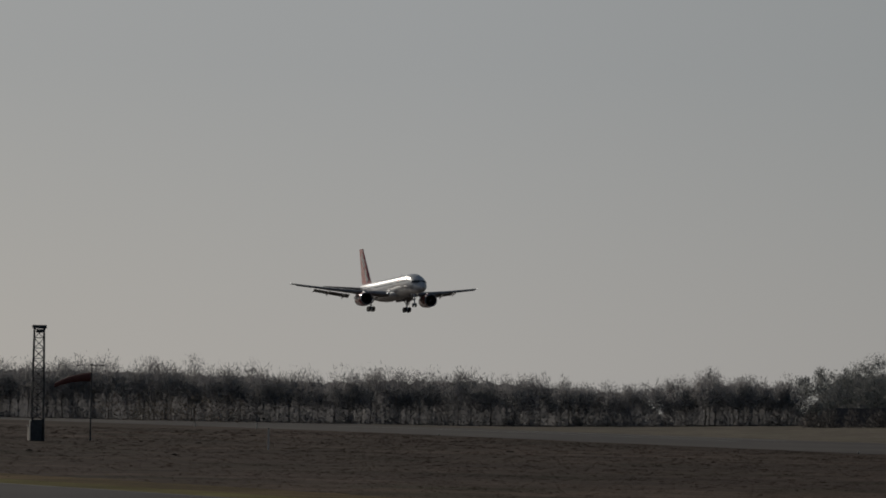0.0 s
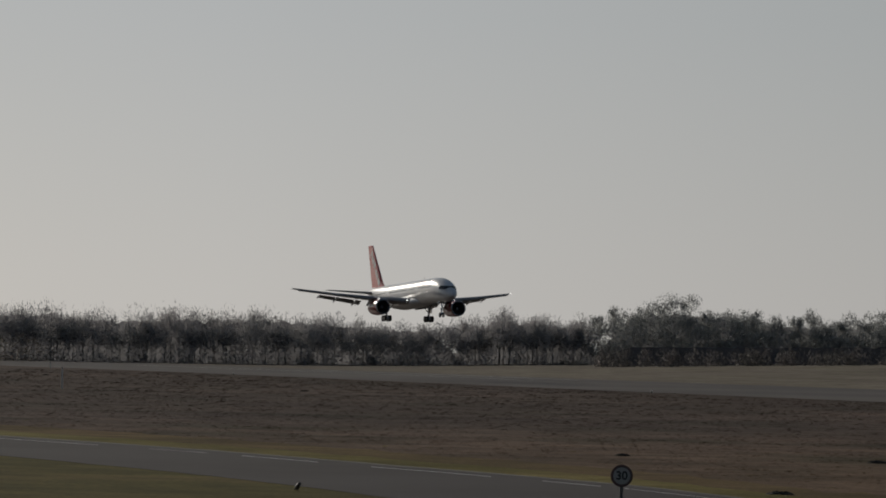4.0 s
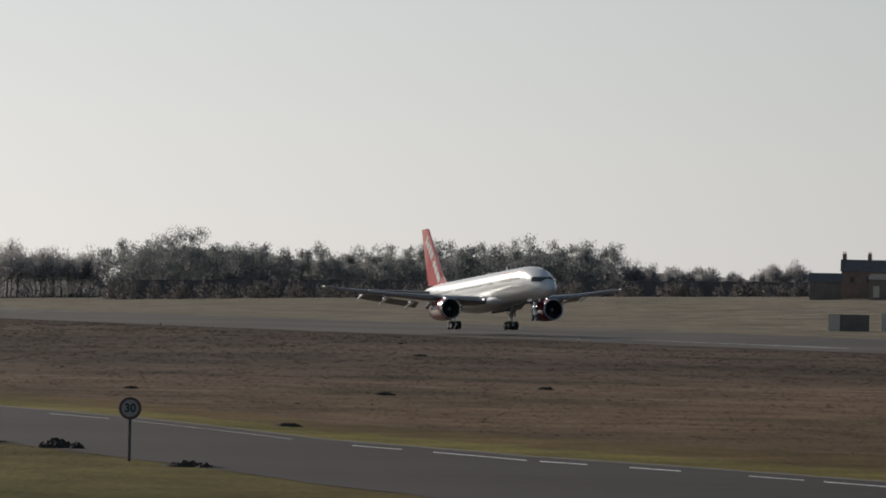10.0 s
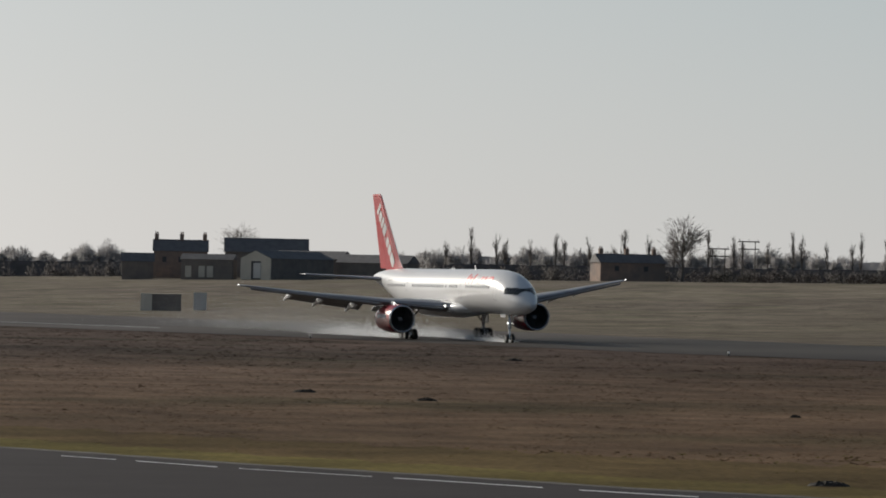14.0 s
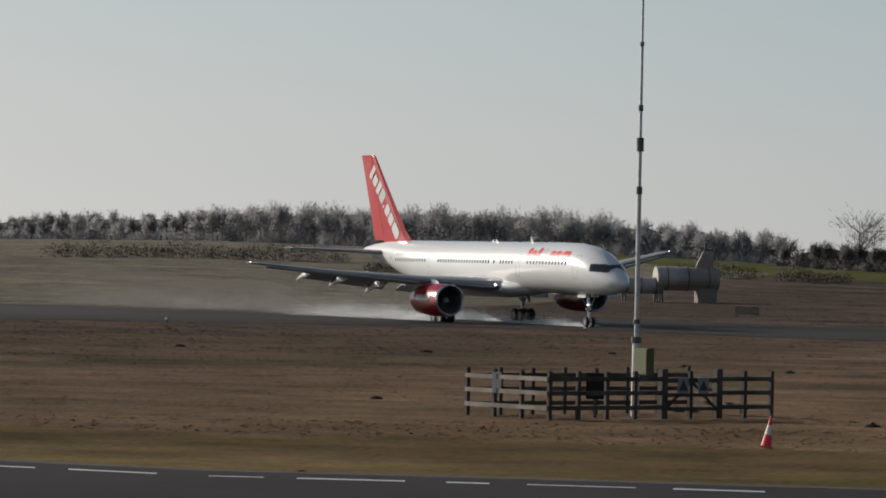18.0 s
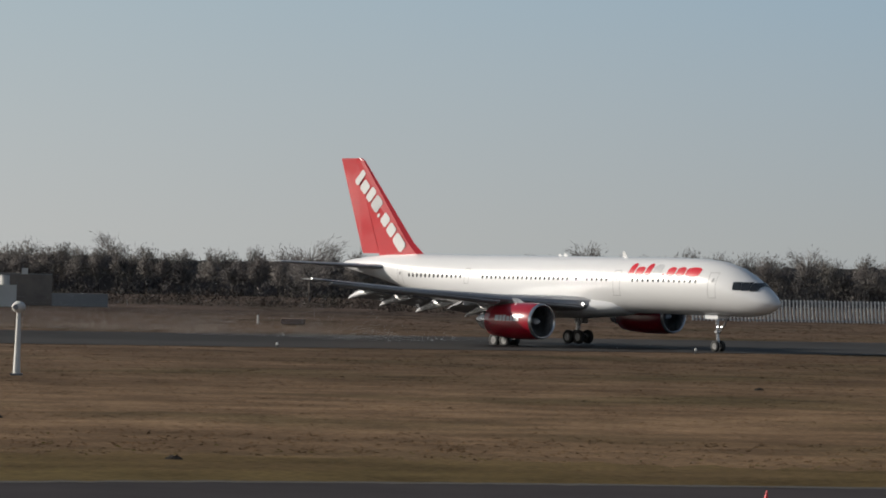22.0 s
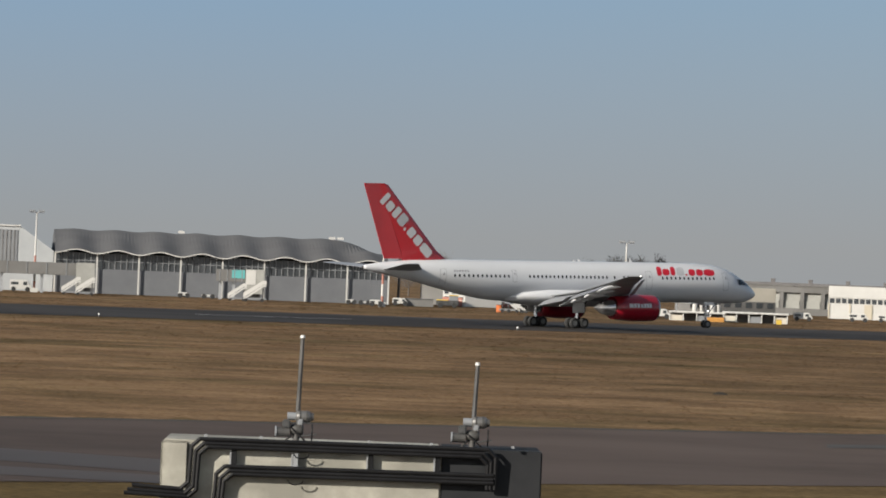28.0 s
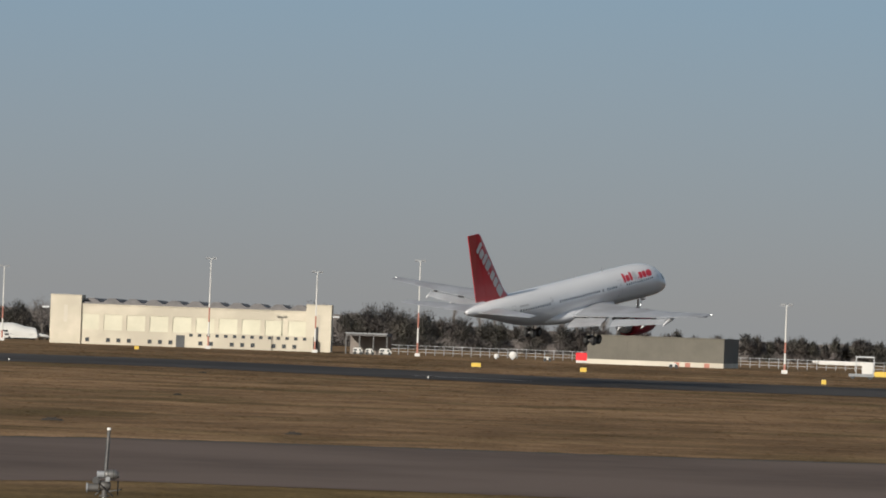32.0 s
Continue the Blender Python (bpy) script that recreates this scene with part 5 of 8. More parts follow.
tube(bm, (0.1, 0, 2.1), (1.1, 0, 2.1), 0.035, seg=6)
tube(bm, (0.1, 0, 0.6), (0.95, 0, 2.1), 0.035, seg=6)
tube(bm, (-0.6, 0, 0.1), (-0.2, 0, 0.7), 0.03, seg=6)
part("arm", bm, STEEL, lm, "side arm with a stay")
put("sensor", 1.0, 1.2, -0.1, 0.1, 2.1, 2.5, CLAD_WHITE, lm, "small white sensor box")


# sensor posts
def sensor_post(az, r, h, two=False):
    s = thing("sensor_post", "white sensor post with a round head on the grass", "sensor", "sensor posts", at=bearing(az, r), rz=-az)
    if two:
        tagged(s, "white sensor post with a thick base and an arm")
        put("base_box", -0.3, 0.3, -0.25, 0.25, 0, 1.25, STRIPE_WHITE, s, "thick white base", 0.06)
        part("pole", tube(bmesh.new(), (0, 0, 1.2), (0, 0, h - 0.5), 0.085, 0.07, 10), STRIPE_WHITE, s)
        bm = bmesh.new()
        tube(bm, (0.2, 0, h - 0.15), (1.45, 0, h - 0.18), 0.06, 0.09, 8)
        part("arm", bm, ORANGE, s, "orange and white arm")
        put("arm_band", 0.5, 0.9, -0.08, 0.08, h - 0.24, h - 0.08, STRIPE_WHITE, s)
    else:
        part("pole", tube(bmesh.new(), (0, 0, 0), (0.05, 0, h - 0.4), 0.17, 0.09, 12), STRIPE_WHITE, s)
        part("foot", box(bmesh.new(), -0.28, 0.28, -0.28, 0.28, -0.03, 0.06, 0.01), CLAD_GREY, s)
    bm = bmesh.new()
    bmesh.ops.create_uvsphere(bm, u_segments=16, v_segments=10, radius=0.29, matrix=Matrix.Translation((0.05, 0, h - 0.28)) @ Matrix.Diagonal((1.1, 1, 0.95, 1)))
    hd = part("head", bm, STRIPE_WHITE, s, "round white head", smooth=True)
    part("lens", tube(bmesh.new(), (-0.1, -0.22, h - 0.28), (-0.12, -0.32, h - 0.28), 0.14, 0.12, 12), CLAD_GREY, hd, "grey lens rim")


sensor_post(-35.58, 209.7, 3.4)
sensor_post(-23.3, 200, 3.15)
sensor_post(-19.98, 201.8, 3.1, True)

# blast fences of slanted slats: a pale run and a lower dark one beside it
def blast_fence(label, a0, r0, a1, r1, n, high, mat, rail):
    bf, L = site("blast_fence", label, "fence", a0, r0, a1, r1, "blast fences")
    slat = None
    for k in range(n):
        if slat is None:
            bm = bmesh.new()
            loft(bm, [[(0, 0, 0), (0.2, 0, 0), (0.2, 0.06, 0), (0, 0.06, 0)], [(0.1, 0.9, high), (0.3, 0.9, high), (0.3, 0.96, high), (0.1, 0.96, high)]])
            one = part("slat", bm, mat, bf)
            slat = one.data
        else:
            one = new("slat", slat)
            one.parent = bf
        one.location = (L * k / n, 0, 0)
    for z, y in ((0.2, 0.1), (high - 0.25, 0.9)):
        put("rail", 0, L, y, y + 0.1, z - 0.07, z + 0.07, rail, bf)
    for k in range(8):
        x = L * k / 7
        bm = bmesh.new()
        tube(bm, (x, 2.2, 0), (x, 0.95, high - 0.25), 0.07, seg=5)
        part("strut", bm, DARK_METAL, bf)


blast_fence("long row of pale slanted metal slats on a rail", -27.05, 560, -23.45, 573, 77, 2.75, CLAD_WHITE, CLAD_GREY)
blast_fence("row of dark weathered slanted slats on a rail", -23.4, 573, -19.75, 586, 77, 2.5, HANGAR_GREY, DARK_METAL)
wf = site("wire_fence", "dark wire mesh fence on posts along the wood", "fence", -13.6, 620, -4.0, 640)
for k in range(40):
    put("post", wf[1] * k / 39 - 0.06, wf[1] * k / 39 + 0.06, -0.06, 0.06, 0, 2.0, DARK_METAL, wf[0])
for z in (0.4, 1.1, 1.9):
    put("wire", 0, wf[1], -0.015, 0.015, z - 0.02, z + 0.02, DARK_METAL, wf[0])


# ---- beside the taxiway: pole, pipe, equipment box, big striped hut ----
pole = thing("sensor_pole", "tapering grey twin-legged pole with a sensor head", "pole")
pole.matrix_basis = pose(*bearing(-5.3, 95, -0.15), 0, -5.5, 5.2)
for x0, x1 in ((-0.1, -0.05), (0.2, 0.03)):
    part("leg", tube(bmesh.new(), (x0, 0, 0), (x1, 0, 3.35), 0.085, 0.05, 8), VALVE_GREY, pole)
for k in range(9):
    z = 0.3 + 0.34 * k
    part("rung", tube(bmesh.new(), (-0.1 + 0.015 * k, 0, z), (0.19 - 0.018 * k, 0, z + 0.1), 0.02, seg=6), VALVE_GREY, pole)
put("head", -0.16, 0.06, -0.1, 0.1, 3.25, 3.57, CLAD_GREY, pole, "pale square head", 0.02)
put("bracket", -0.05, 0.12, -0.05, 0.05, 3.1, 3.3, DARK_METAL, pole)
part("ring", tube(bmesh.new(), (-0.06, -0.06, 3.05), (-0.06, 0.0, 3.05), 0.1, seg=16), CLAD_GREY, pole, "small white ring lamp")
tp = thing("standpipe", "grey twin standpipe with a cross pipe beside the taxiway", "pipe", at=bearing(-6.77, 100), rz=6.8)
for x in (-0.05, 0.06):
    part("upright", tube(bmesh.new(), (x, 0, 0), (x, 0, 1.1 + x), 0.035, 0.03, 8), STEEL, tp)
part("cross_pipe", tube(bmesh.new(), (-0.25, 0, 0.42), (0.1, 0, 0.42), 0.05, seg=10), STEEL, tp)
part("flange", tube(bmesh.new(), (-0.27, 0, 0.42), (-0.24, 0, 0.42), 0.08, seg=12), STEEL, tp)
eq = thing("equipment_box", "pale metal frame round a black equipment box", "equipment box", at=bearing(-4.92, 100), rz=4.9)
for x in (0, 0.96):
    for y in (0, 0.5):
        put("post", x - 0.035, x + 0.035, y - 0.035, y + 0.035, 0, 0.88, STEEL, eq, "", 0.008)
for y in (0, 0.5):
    for z in (0.86, 0.4, 0.1):
        put("rail", 0.037, 0.923, y - 0.03, y + 0.03, z - 0.03, z + 0.03, STEEL, eq)
put("box", 0.07, 0.89, 0.06, 0.44, 0.44, 0.8, BLACK, eq, "matt black box", 0.02)
for x in (0.25, 0.34, 0.62):
    part("cable", tube(bmesh.new(), (x, 0.2, 0.0), (x + 0.05, 0.2, 0.44), 0.018, seg=6), CABLE_BLACK, eq)
bighut = striped_hut("striped_hut", "large orange and white striped hut with a thick orange roof edge", bearing(1.06, 100), 0.0, 4.8, 3.2, 3.28, "owo", "ow", ORANGE, cap=0.24)
put("lamp", 1.5, 1.58, -0.12, -0.04, 3.05, 3.13, SIGN_ORANGE, bighut, "small amber lamp", 0.01)
put("roof_lip", -0.16, 4.96, -0.16, -0.12, 3.26, 3.34, ORANGE, bighut)


# ---- concrete chamber with ducts and valves ----
def valve(az, r, dz, pipe, label, post=0.0):
    v = thing("valve", label, "valve", "valves with standpipes", at=bearing(az, r, dz), rz=-az)
    h = post
    if post:
        part("post", tube(bmesh.new(), (0, 0, 0), (0, 0, post), 0.055, seg=12), STRIPE_WHITE, v, "white foot post")
    part("stem", tube(bmesh.new(), (0, 0, h), (0, 0, h + 0.25), 0.07, seg=12), VALVE_GREY, v)
    part("flange", tube(bmesh.new(), (0, 0, h), (0, 0, h + 0.04), 0.13, seg=14), VALVE_GREY, v)
    part("gearbox", revolve_x(-0.13, 0.15, h + 0.27, 0.12), VALVE_GREY, v, "round grey gearbox", smooth=True)
    part("motor", revolve_x(-0.02, 0.3, h + 0.55, 0.125), VALVE_FACE, v, "grey motor housing", smooth=True)
    part("motor_cap", tube(bmesh.new(), (-0.2, 0, h + 0.55), (-0.02, 0, h + 0.55), 0.085, seg=14), CLAD_GREY, v, "grey motor cap")
    part("switch_box", box(bmesh.new(), -0.3, -0.12, -0.16, 0.08, h + 0.3, h + 0.48, 0.03), DARK_METAL, v)
    part("outlet", tube(bmesh.new(), (-0.42, -0.05, h + 0.22), (-0.14, -0.05, h + 0.22), 0.1, seg=14), VALVE_GREY, v, "round grey outlet")
    part("outlet_cap", tube(bmesh.new(), (-0.45, -0.05, h + 0.22), (-0.41, -0.05, h + 0.22), 0.12, seg=14), CLAD_GREY, v, "grey outlet cap")
    part("neck", tube(bmesh.new(), (0.05, 0, h + 0.3), (0.08, 0, h + 0.5), 0.06, 0.08, 12), VALVE_GREY, v)
    part("motor_end", tube(bmesh.new(), (0.3, 0, h + 0.55), (0.36, 0, h + 0.55), 0.09, 0.07, 14), VALVE_GREY, v)
    for q in (0.06, 0.2):
        part("band", tube(bmesh.new(), (q, 0, h + 0.55), (q + 0.025, 0, h + 0.55), 0.135, seg=16), VALVE_GREY, v)
    part("gland", box(bmesh.new(), 0.02, 0.14, -0.2, -0.1, h + 0.38, h + 0.5, 0.02), CLAD_GREY, v, "small grey gland box")
    part("brace", tube(bmesh.new(), (-0.22, -0.05, h + 0.04), (0.1, 0.02, h + 0.34), 0.022, seg=6), VALVE_GREY, v)
    part("lever", tube(bmesh.new(), (0.1, -0.12, h + 0.14), (0.42, -0.16, h + 0.2), 0.016, seg=6), DARK_METAL, v)
    bm = bmesh.new()
    for k in range(16):
        q0, q1 = 2 * math.pi * k / 16, 2 * math.pi * (k + 1) / 16
        tube(bm, (0.33, -0.12 + 0.17 * math.cos(q0), h + 0.24 + 0.17 * math.sin(q0)), (0.33, -0.12 + 0.17 * math.cos(q1), h + 0.24 + 0.17 * math.sin(q1)), 0.018, seg=6)
    for q in (0, 2.1, 4.2):
        tube(bm, (0.33, -0.12, h + 0.24), (0.33, -0.12 + 0.17 * math.cos(q), h + 0.24 + 0.17 * math.sin(q)), 0.014, seg=5)
    part("handwheel", bm, CABLE_BLACK, v, "dark handwheel")
    part("cable", tube(bmesh.new(), (-0.2, -0.1, h + 0.4), (0.22, -0.14, h + 0.02), 0.02, seg=6), CABLE_BLACK, v)
    top = h + 0.7
    part("standpipe", tube(bmesh.new(), (0.02, 0.02, top - 0.05), (0.05, 0.02, top + pipe * 0.72), 0.05, 0.045, 12), DARK_METAL if post or pipe < 1.3 else VALVE_GREY, v, "slim standpipe")
    part("pipe_end", tube(bmesh.new(), (0.05, 0.02, top + pipe * 0.72), (0.06, 0.02, top + pipe), 0.045, 0.04, 12), VALVE_GREY, v)
    part("pipe_cap", tube(bmesh.new(), (0.06, 0.02, top + pipe), (0.06, 0.02, top + pipe + 0.06), 0.055, 0.045, 12), STRIPE_WHITE, v, "white cap")


def revolve_x(x0, x1, z, r):
    bm = bmesh.new()
    loft(bm, [[(x, r * f * math.cos(2 * math.pi * k / 16), z + r * f * math.sin(2 * math.pi * k / 16)) for k in range(16)] for x, f in ((x0, 0.7), (x0 + 0.03, 0.95), (x0 * 0.5 + x1 * 0.5, 1.0), (x1 - 0.03, 0.95), (x1, 0.7))])
    return bm


def run(points, r, mat, parent, name, label=""):
    """A duct along a polyline with short chamfers at its bends."""
    bm = bmesh.new()
    pts = [Vector(points[0])]
    for a, b, c in zip(points, points[1:], points[2:]):
        a, b, c = Vector(a), Vector(b), Vector(c)
        pts += [b + (a - b).normalized() * 0.16, b + (c - b).normalized() * 0.16]
    pts.append(Vector(points[-1]))
    for a, b in zip(pts, pts[1:]):
        tube(bm, a, b + (b - a).normalized() * r * 0.4, r, seg=8)
    return part(name, bm, mat, parent, label, smooth=False)


chamber, L = site("concrete_chamber", "pale cast concrete chamber with a dark end and black cable ducts", "concrete block", 16.27, 94.5, 21.08, 94.5)
put("wall", 0.0, 5.83, 0, 3.0, -0.1, 1.3, CONCRETE, chamber, "pale stained concrete wall", 0.04)
# the chamber's shaded end, its shade put into a darker concrete
put("end_block", 5.835, L, 0.02, 2.6, -0.1, 1.32, CONCRETE_DARK, chamber, "end block with its shade painted dark", 0.03)
put("pilaster", -0.03, 0.55, -0.09, 0.0, -0.1, 1.27, CONCRETE, chamber, "pale concrete corner", 0.05)
for off in (0.0, 0.09, 0.16):
    run([(-0.6 - off, -0.2 - off * 0.4, 0.32 - off), (0.57 + off, -0.2, 0.27 - off), (0.62 + off, -0.2, 1.33 - off), (6.95 - off, -0.2, 1.34 - off), (6.95 - off, -0.16, 0.52)], 0.045, CABLE_BLACK, chamber, "duct", "black cable duct")
    run([(1.1 + off, -0.2, -0.1), (1.16 + off, -0.2, 0.78 - off), (6.9, -0.2, 0.8 - off)], 0.045, CABLE_BLACK, chamber, "duct", "black cable duct")
for x in (1.5, 2.78, 4.35, 5.75):
    put("bracket", x - 0.05, x + 0.05, -0.15, 0.0, 0.75, 1.3, CABLE_BLACK if x != 2.78 else STEEL, chamber, "upright cable bracket")
    put("bracket_rib", x - 0.09, x - 0.06, -0.13, 0.0, 0.75, 1.3, STEEL, chamber)
for x, z in ((2.9, 1.1), (2.8, 0.55)):
    bm = bmesh.new()
    for k in range(8):
        q0, q1 = math.pi * k / 8, math.pi * (k + 1) / 8
        tube(bm, (x - 0.16 * math.cos(q0), -0.24, z - 0.1 * math.sin(q0)), (x - 0.16 * math.cos(q1), -0.24, z - 0.1 * math.sin(q1)), 0.014, seg=5)
    part("cable_loop", bm, CABLE_BLACK, chamber)
put("top_plate", 2.3, 2.8, 0.1, 0.6, 1.3, 1.34, CLAD_GREY, chamber, "grey cover plate on top", 0.01)
for x in (0.9, 2.05, 4.3, 5.6, 7.3):
    put("bolt", x - 0.03, x + 0.03, -0.2, -0.12, 1.38, 1.43, STEEL, chamber)
valve(17.95, 95, 1.3, 1.5, "grey motor valve with a tall clear standpipe on the chamber")
valve(20.18, 95, 1.32, 1.05, "grey motor valve with a short dark standpipe on the chamber")
valve(37.86, 112.1, 0.0, 0.95, "grey motor valve on a white post in the grass", post=0.62)
# black sheeting on the bank
bm = bmesh.new()
rows = []
for i in range(361):
    a = 26.8 + 16.2 * i / 360
    r = lerp_list([(26.8, 75), (28.5, 80), (32, 87), (36, 95), (38, 101), (42, 104), (43, 101)], a)
    end = sstep(26.8, 28.6, a) * (1 - sstep(42.3, 43, a))
    rows.append([bm.verts.new(bearing(a, r + dr, z * end - 0.02 + 0.09 * end * noise.noise((a * 1.7, dr * 0.4, 3)) + 0.06 * end * noise.noise((a * 6, dr * 0.9, 8)) + 0.035 * end * noise.noise((a * 13, dr * 0.25, 4)))) for dr, z in ((0.5, 0.0), (0.1, 0.3), (-0.5, 0.5), (-2, 0.55), (-4, 0.55), (-7, 0.5), (-11, 0.4), (-16, 0.25), (-20, 0.0))])
for p, q in zip(rows, rows[1:]):
    for k in range(8):
        bm.faces.new((p[k], q[k], q[k + 1], p[k + 1]))
bmesh.ops.recalc_face_normals(bm, faces=bm.faces[:])
sheet = part("sheeting", bm, TARP, smooth=True)
tagged(sheet, "wrinkled black plastic sheeting over a low bank", "sheeting")
for az, r, s in ((27.09, 84.5, 0.8), (27.68, 84, 0.6), (30.87, 88.5, 0.75), (34.35, 94.5, 0.8), (37.14, 101, 0.7)):
    st = thing("marker_stone", "pale pointed stone peg at the sheeting's edge", "stone", "edge stones", at=bearing(az, r, -0.03), rz=-az)
    bm = bmesh.new()
    loft(bm, [[(-0.17 * s, -0.1, 0), (0.15 * s, -0.1, 0), (0.15 * s, 0.1, 0), (-0.17 * s, 0.1, 0)], [(-0.1 * s, -0.07, 0.28 * s), (0.14 * s, -0.07, 0.28 * s), (0.14 * s, 0.07, 0.28 * s), (-0.1 * s, 0.07, 0.28 * s)], [(0.0, -0.03, 0.46 * s), (0.1 * s, -0.03, 0.46 * s), (0.1 * s, 0.03, 0.46 * s), (0.0, 0.03, 0.46 * s)]])
    part("stone", bm, CONCRETE, st)
    put("tie", -0.02, 0.02, -0.12, -0.07, 0.1, 0.2, BLACK, st)


# ---- terminal and apron ----
def roof_wave(x, pitch, amp):
    return amp * (0.5 - 0.5 * math.cos(2 * math.pi * x / pitch))


GLAZING = material("dark_glazing", (0.035, 0.04, 0.045), 0.25, 0, (0.05, 0.055, 0.06), 0.4)
term, L = site("terminal", "long grey airport terminal with a wavy metal roof and glazed bays", "terminal building", 14.82, 645, 19.04, 648)
bay = L / 8
TERMINAL_GREY = material("terminal_wall_grey", (0.125, 0.131, 0.142), 0.7, 0, (0.108, 0.113, 0.124), 0.3)
GABLE_GREY = material("pale_grey_cladding", (0.37, 0.385, 0.395), 0.7, 0, (0.33, 0.345, 0.355), 0.3)
put("wall", 0, L, 0, 22, 0, 3.5, TERMINAL_GREY, term, "plain grey lower wall")
put("glazing_back", 0, L, 0.25, 22, 3.5, 5.75, GLAZING, term, "dark glazed band")
for k in range(8):
    for i in range(1, 7):
        put("mullion", bay * (k + i / 7) - 0.05, bay * (k + i / 7) + 0.05, 0.1, 0.25, 3.5, 5.7, CLAD_GREY, term)
    put("transom", bay * k, bay * (k + 1), 0.12, 0.24, 4.6, 4.7, CLAD_GREY, term)
for k in range(9):
    put("column", bay * k - 0.11, bay * k + 0.11, -0.5, -0.28, 0, 5.7, CLAD_WHITE, term, "white column", 0.02)
bm = bmesh.new()
nx = 96
rings = []
for i in range(nx + 1):
    x = L * i / nx
    w = roof_wave(x, bay, 0.55)
    tip = 1 - 0.55 * sstep(L * 0.86, L, x)
    rings.append([(x, -1.2, 5.55 + w), (x, -1.2, 5.8 + w), (x, 4, 7.0 + w * 0.9), (x, 12, 5.8 + (3.2 + w * 0.35) * tip), (x, 22, 6.0 + w), (x, 22, 5.6)])
loft(bm, rings)
part("roof", bm, ROOF_GREY, term, "wavy grey metal roof", smooth=False)
bm = bmesh.new()
loft(bm, [[(L * i / nx, -1.32, 5.58 + roof_wave(L * i / nx, bay, 0.55)), (L * i / nx, -1.2, 5.58 + roof_wave(L * i / nx, bay, 0.55)), (L * i / nx, -1.2, 5.72 + roof_wave(L * i / nx, bay, 0.55)), (L * i / nx, -1.32, 5.72 + roof_wave(L * i / nx, bay, 0.55))] for i in range(nx + 1)])
part("fascia", bm, CLAD_WHITE, term, "white wavy eaves band")
for x, y in ((18, 12), (40, 12), (41.2, 12)):
    put("roof_unit", x, x + 0.9, y, y + 0.8, 9.1, 9.45, CLAD_WHITE, term, "small white roof unit")
bm = bmesh.new()
loft(bm, [[(-9.5, y, 0), (-0.2, y, 0), (-0.2, y, 5.8), (-5.0, y, 9.1), (-9.5, y, 9.1)] for y in (0.6, 22)])
part("gable_block", bm, GABLE_GREY, term, "gable panel with sunlight put into its colour block")
put("gable_panel", -8.2, -5.4, 0.5, 0.6, 2.8, 8.6, CLAD_GREY, term, "grey ribbed panel")
for k in range(5):
    put("panel_rib", -8.1 + 0.55 * k, -8.0 + 0.55 * k, 0.44, 0.5, 2.8, 8.6, HANGAR_GREY, term)
put("gable_cap", -9.6, -5.0, 0.4, 22, 9.1, 9.3, CLAD_WHITE, term, "white cap")


def jet_bridge(a0, a1, r, length, label, panel=False):
    j, W = site("jet_bridge", label, "jet bridge", a0, r, a1, r, "jet bridges")
    pod = 2.6
    put("corridor", 0, W - pod, 0, 2.2, 2.5, 4.2, HANGAR_GREY, j, "grey corridor", 0.04)
    for k in range(4):
        x = (W - pod) * (k + 0.5) / 4
        put("corridor_rib", x - 0.06, x + 0.06, -0.06, 0.0, 2.5, 4.2, CLAD_GREY, j)
    put("pod", W - pod, W, -0.4, 2.6, 0.9, 4.3, BAY_GREY, j, "grey end cabin", 0.05)
    put("drive_column", W - pod + 0.5, W - 0.5, 0.4, 1.6, 0, 0.9, DARK_METAL, j, "dark drive column")
    put("stay", 0.4, 0.8, 0.6, 1.4, 0, 2.5, STEEL, j)
    put("stay", (W - pod) * 0.55, (W - pod) * 0.55 + 0.4, 0.6, 1.4, 0, 2.5, STEEL, j)
    if panel:
        put("teal_panel", W - pod - 1.9, W - pod - 0.1, -0.05, 0.0, 3.0, 4.15, TEAL, j, "teal glazed panel")
        put("white_panel", W - pod + 0.05, W - pod + 1.4, -0.45, -0.4, 2.2, 4.2, CLAD_WHITE, j, "white panel")


jet_bridge(14.1, 15.33, 622, 12, "grey jet bridge reaching out from the terminal")
jet_bridge(16.86, 17.47, 628, 7, "grey jet bridge with a teal glazed panel", True)


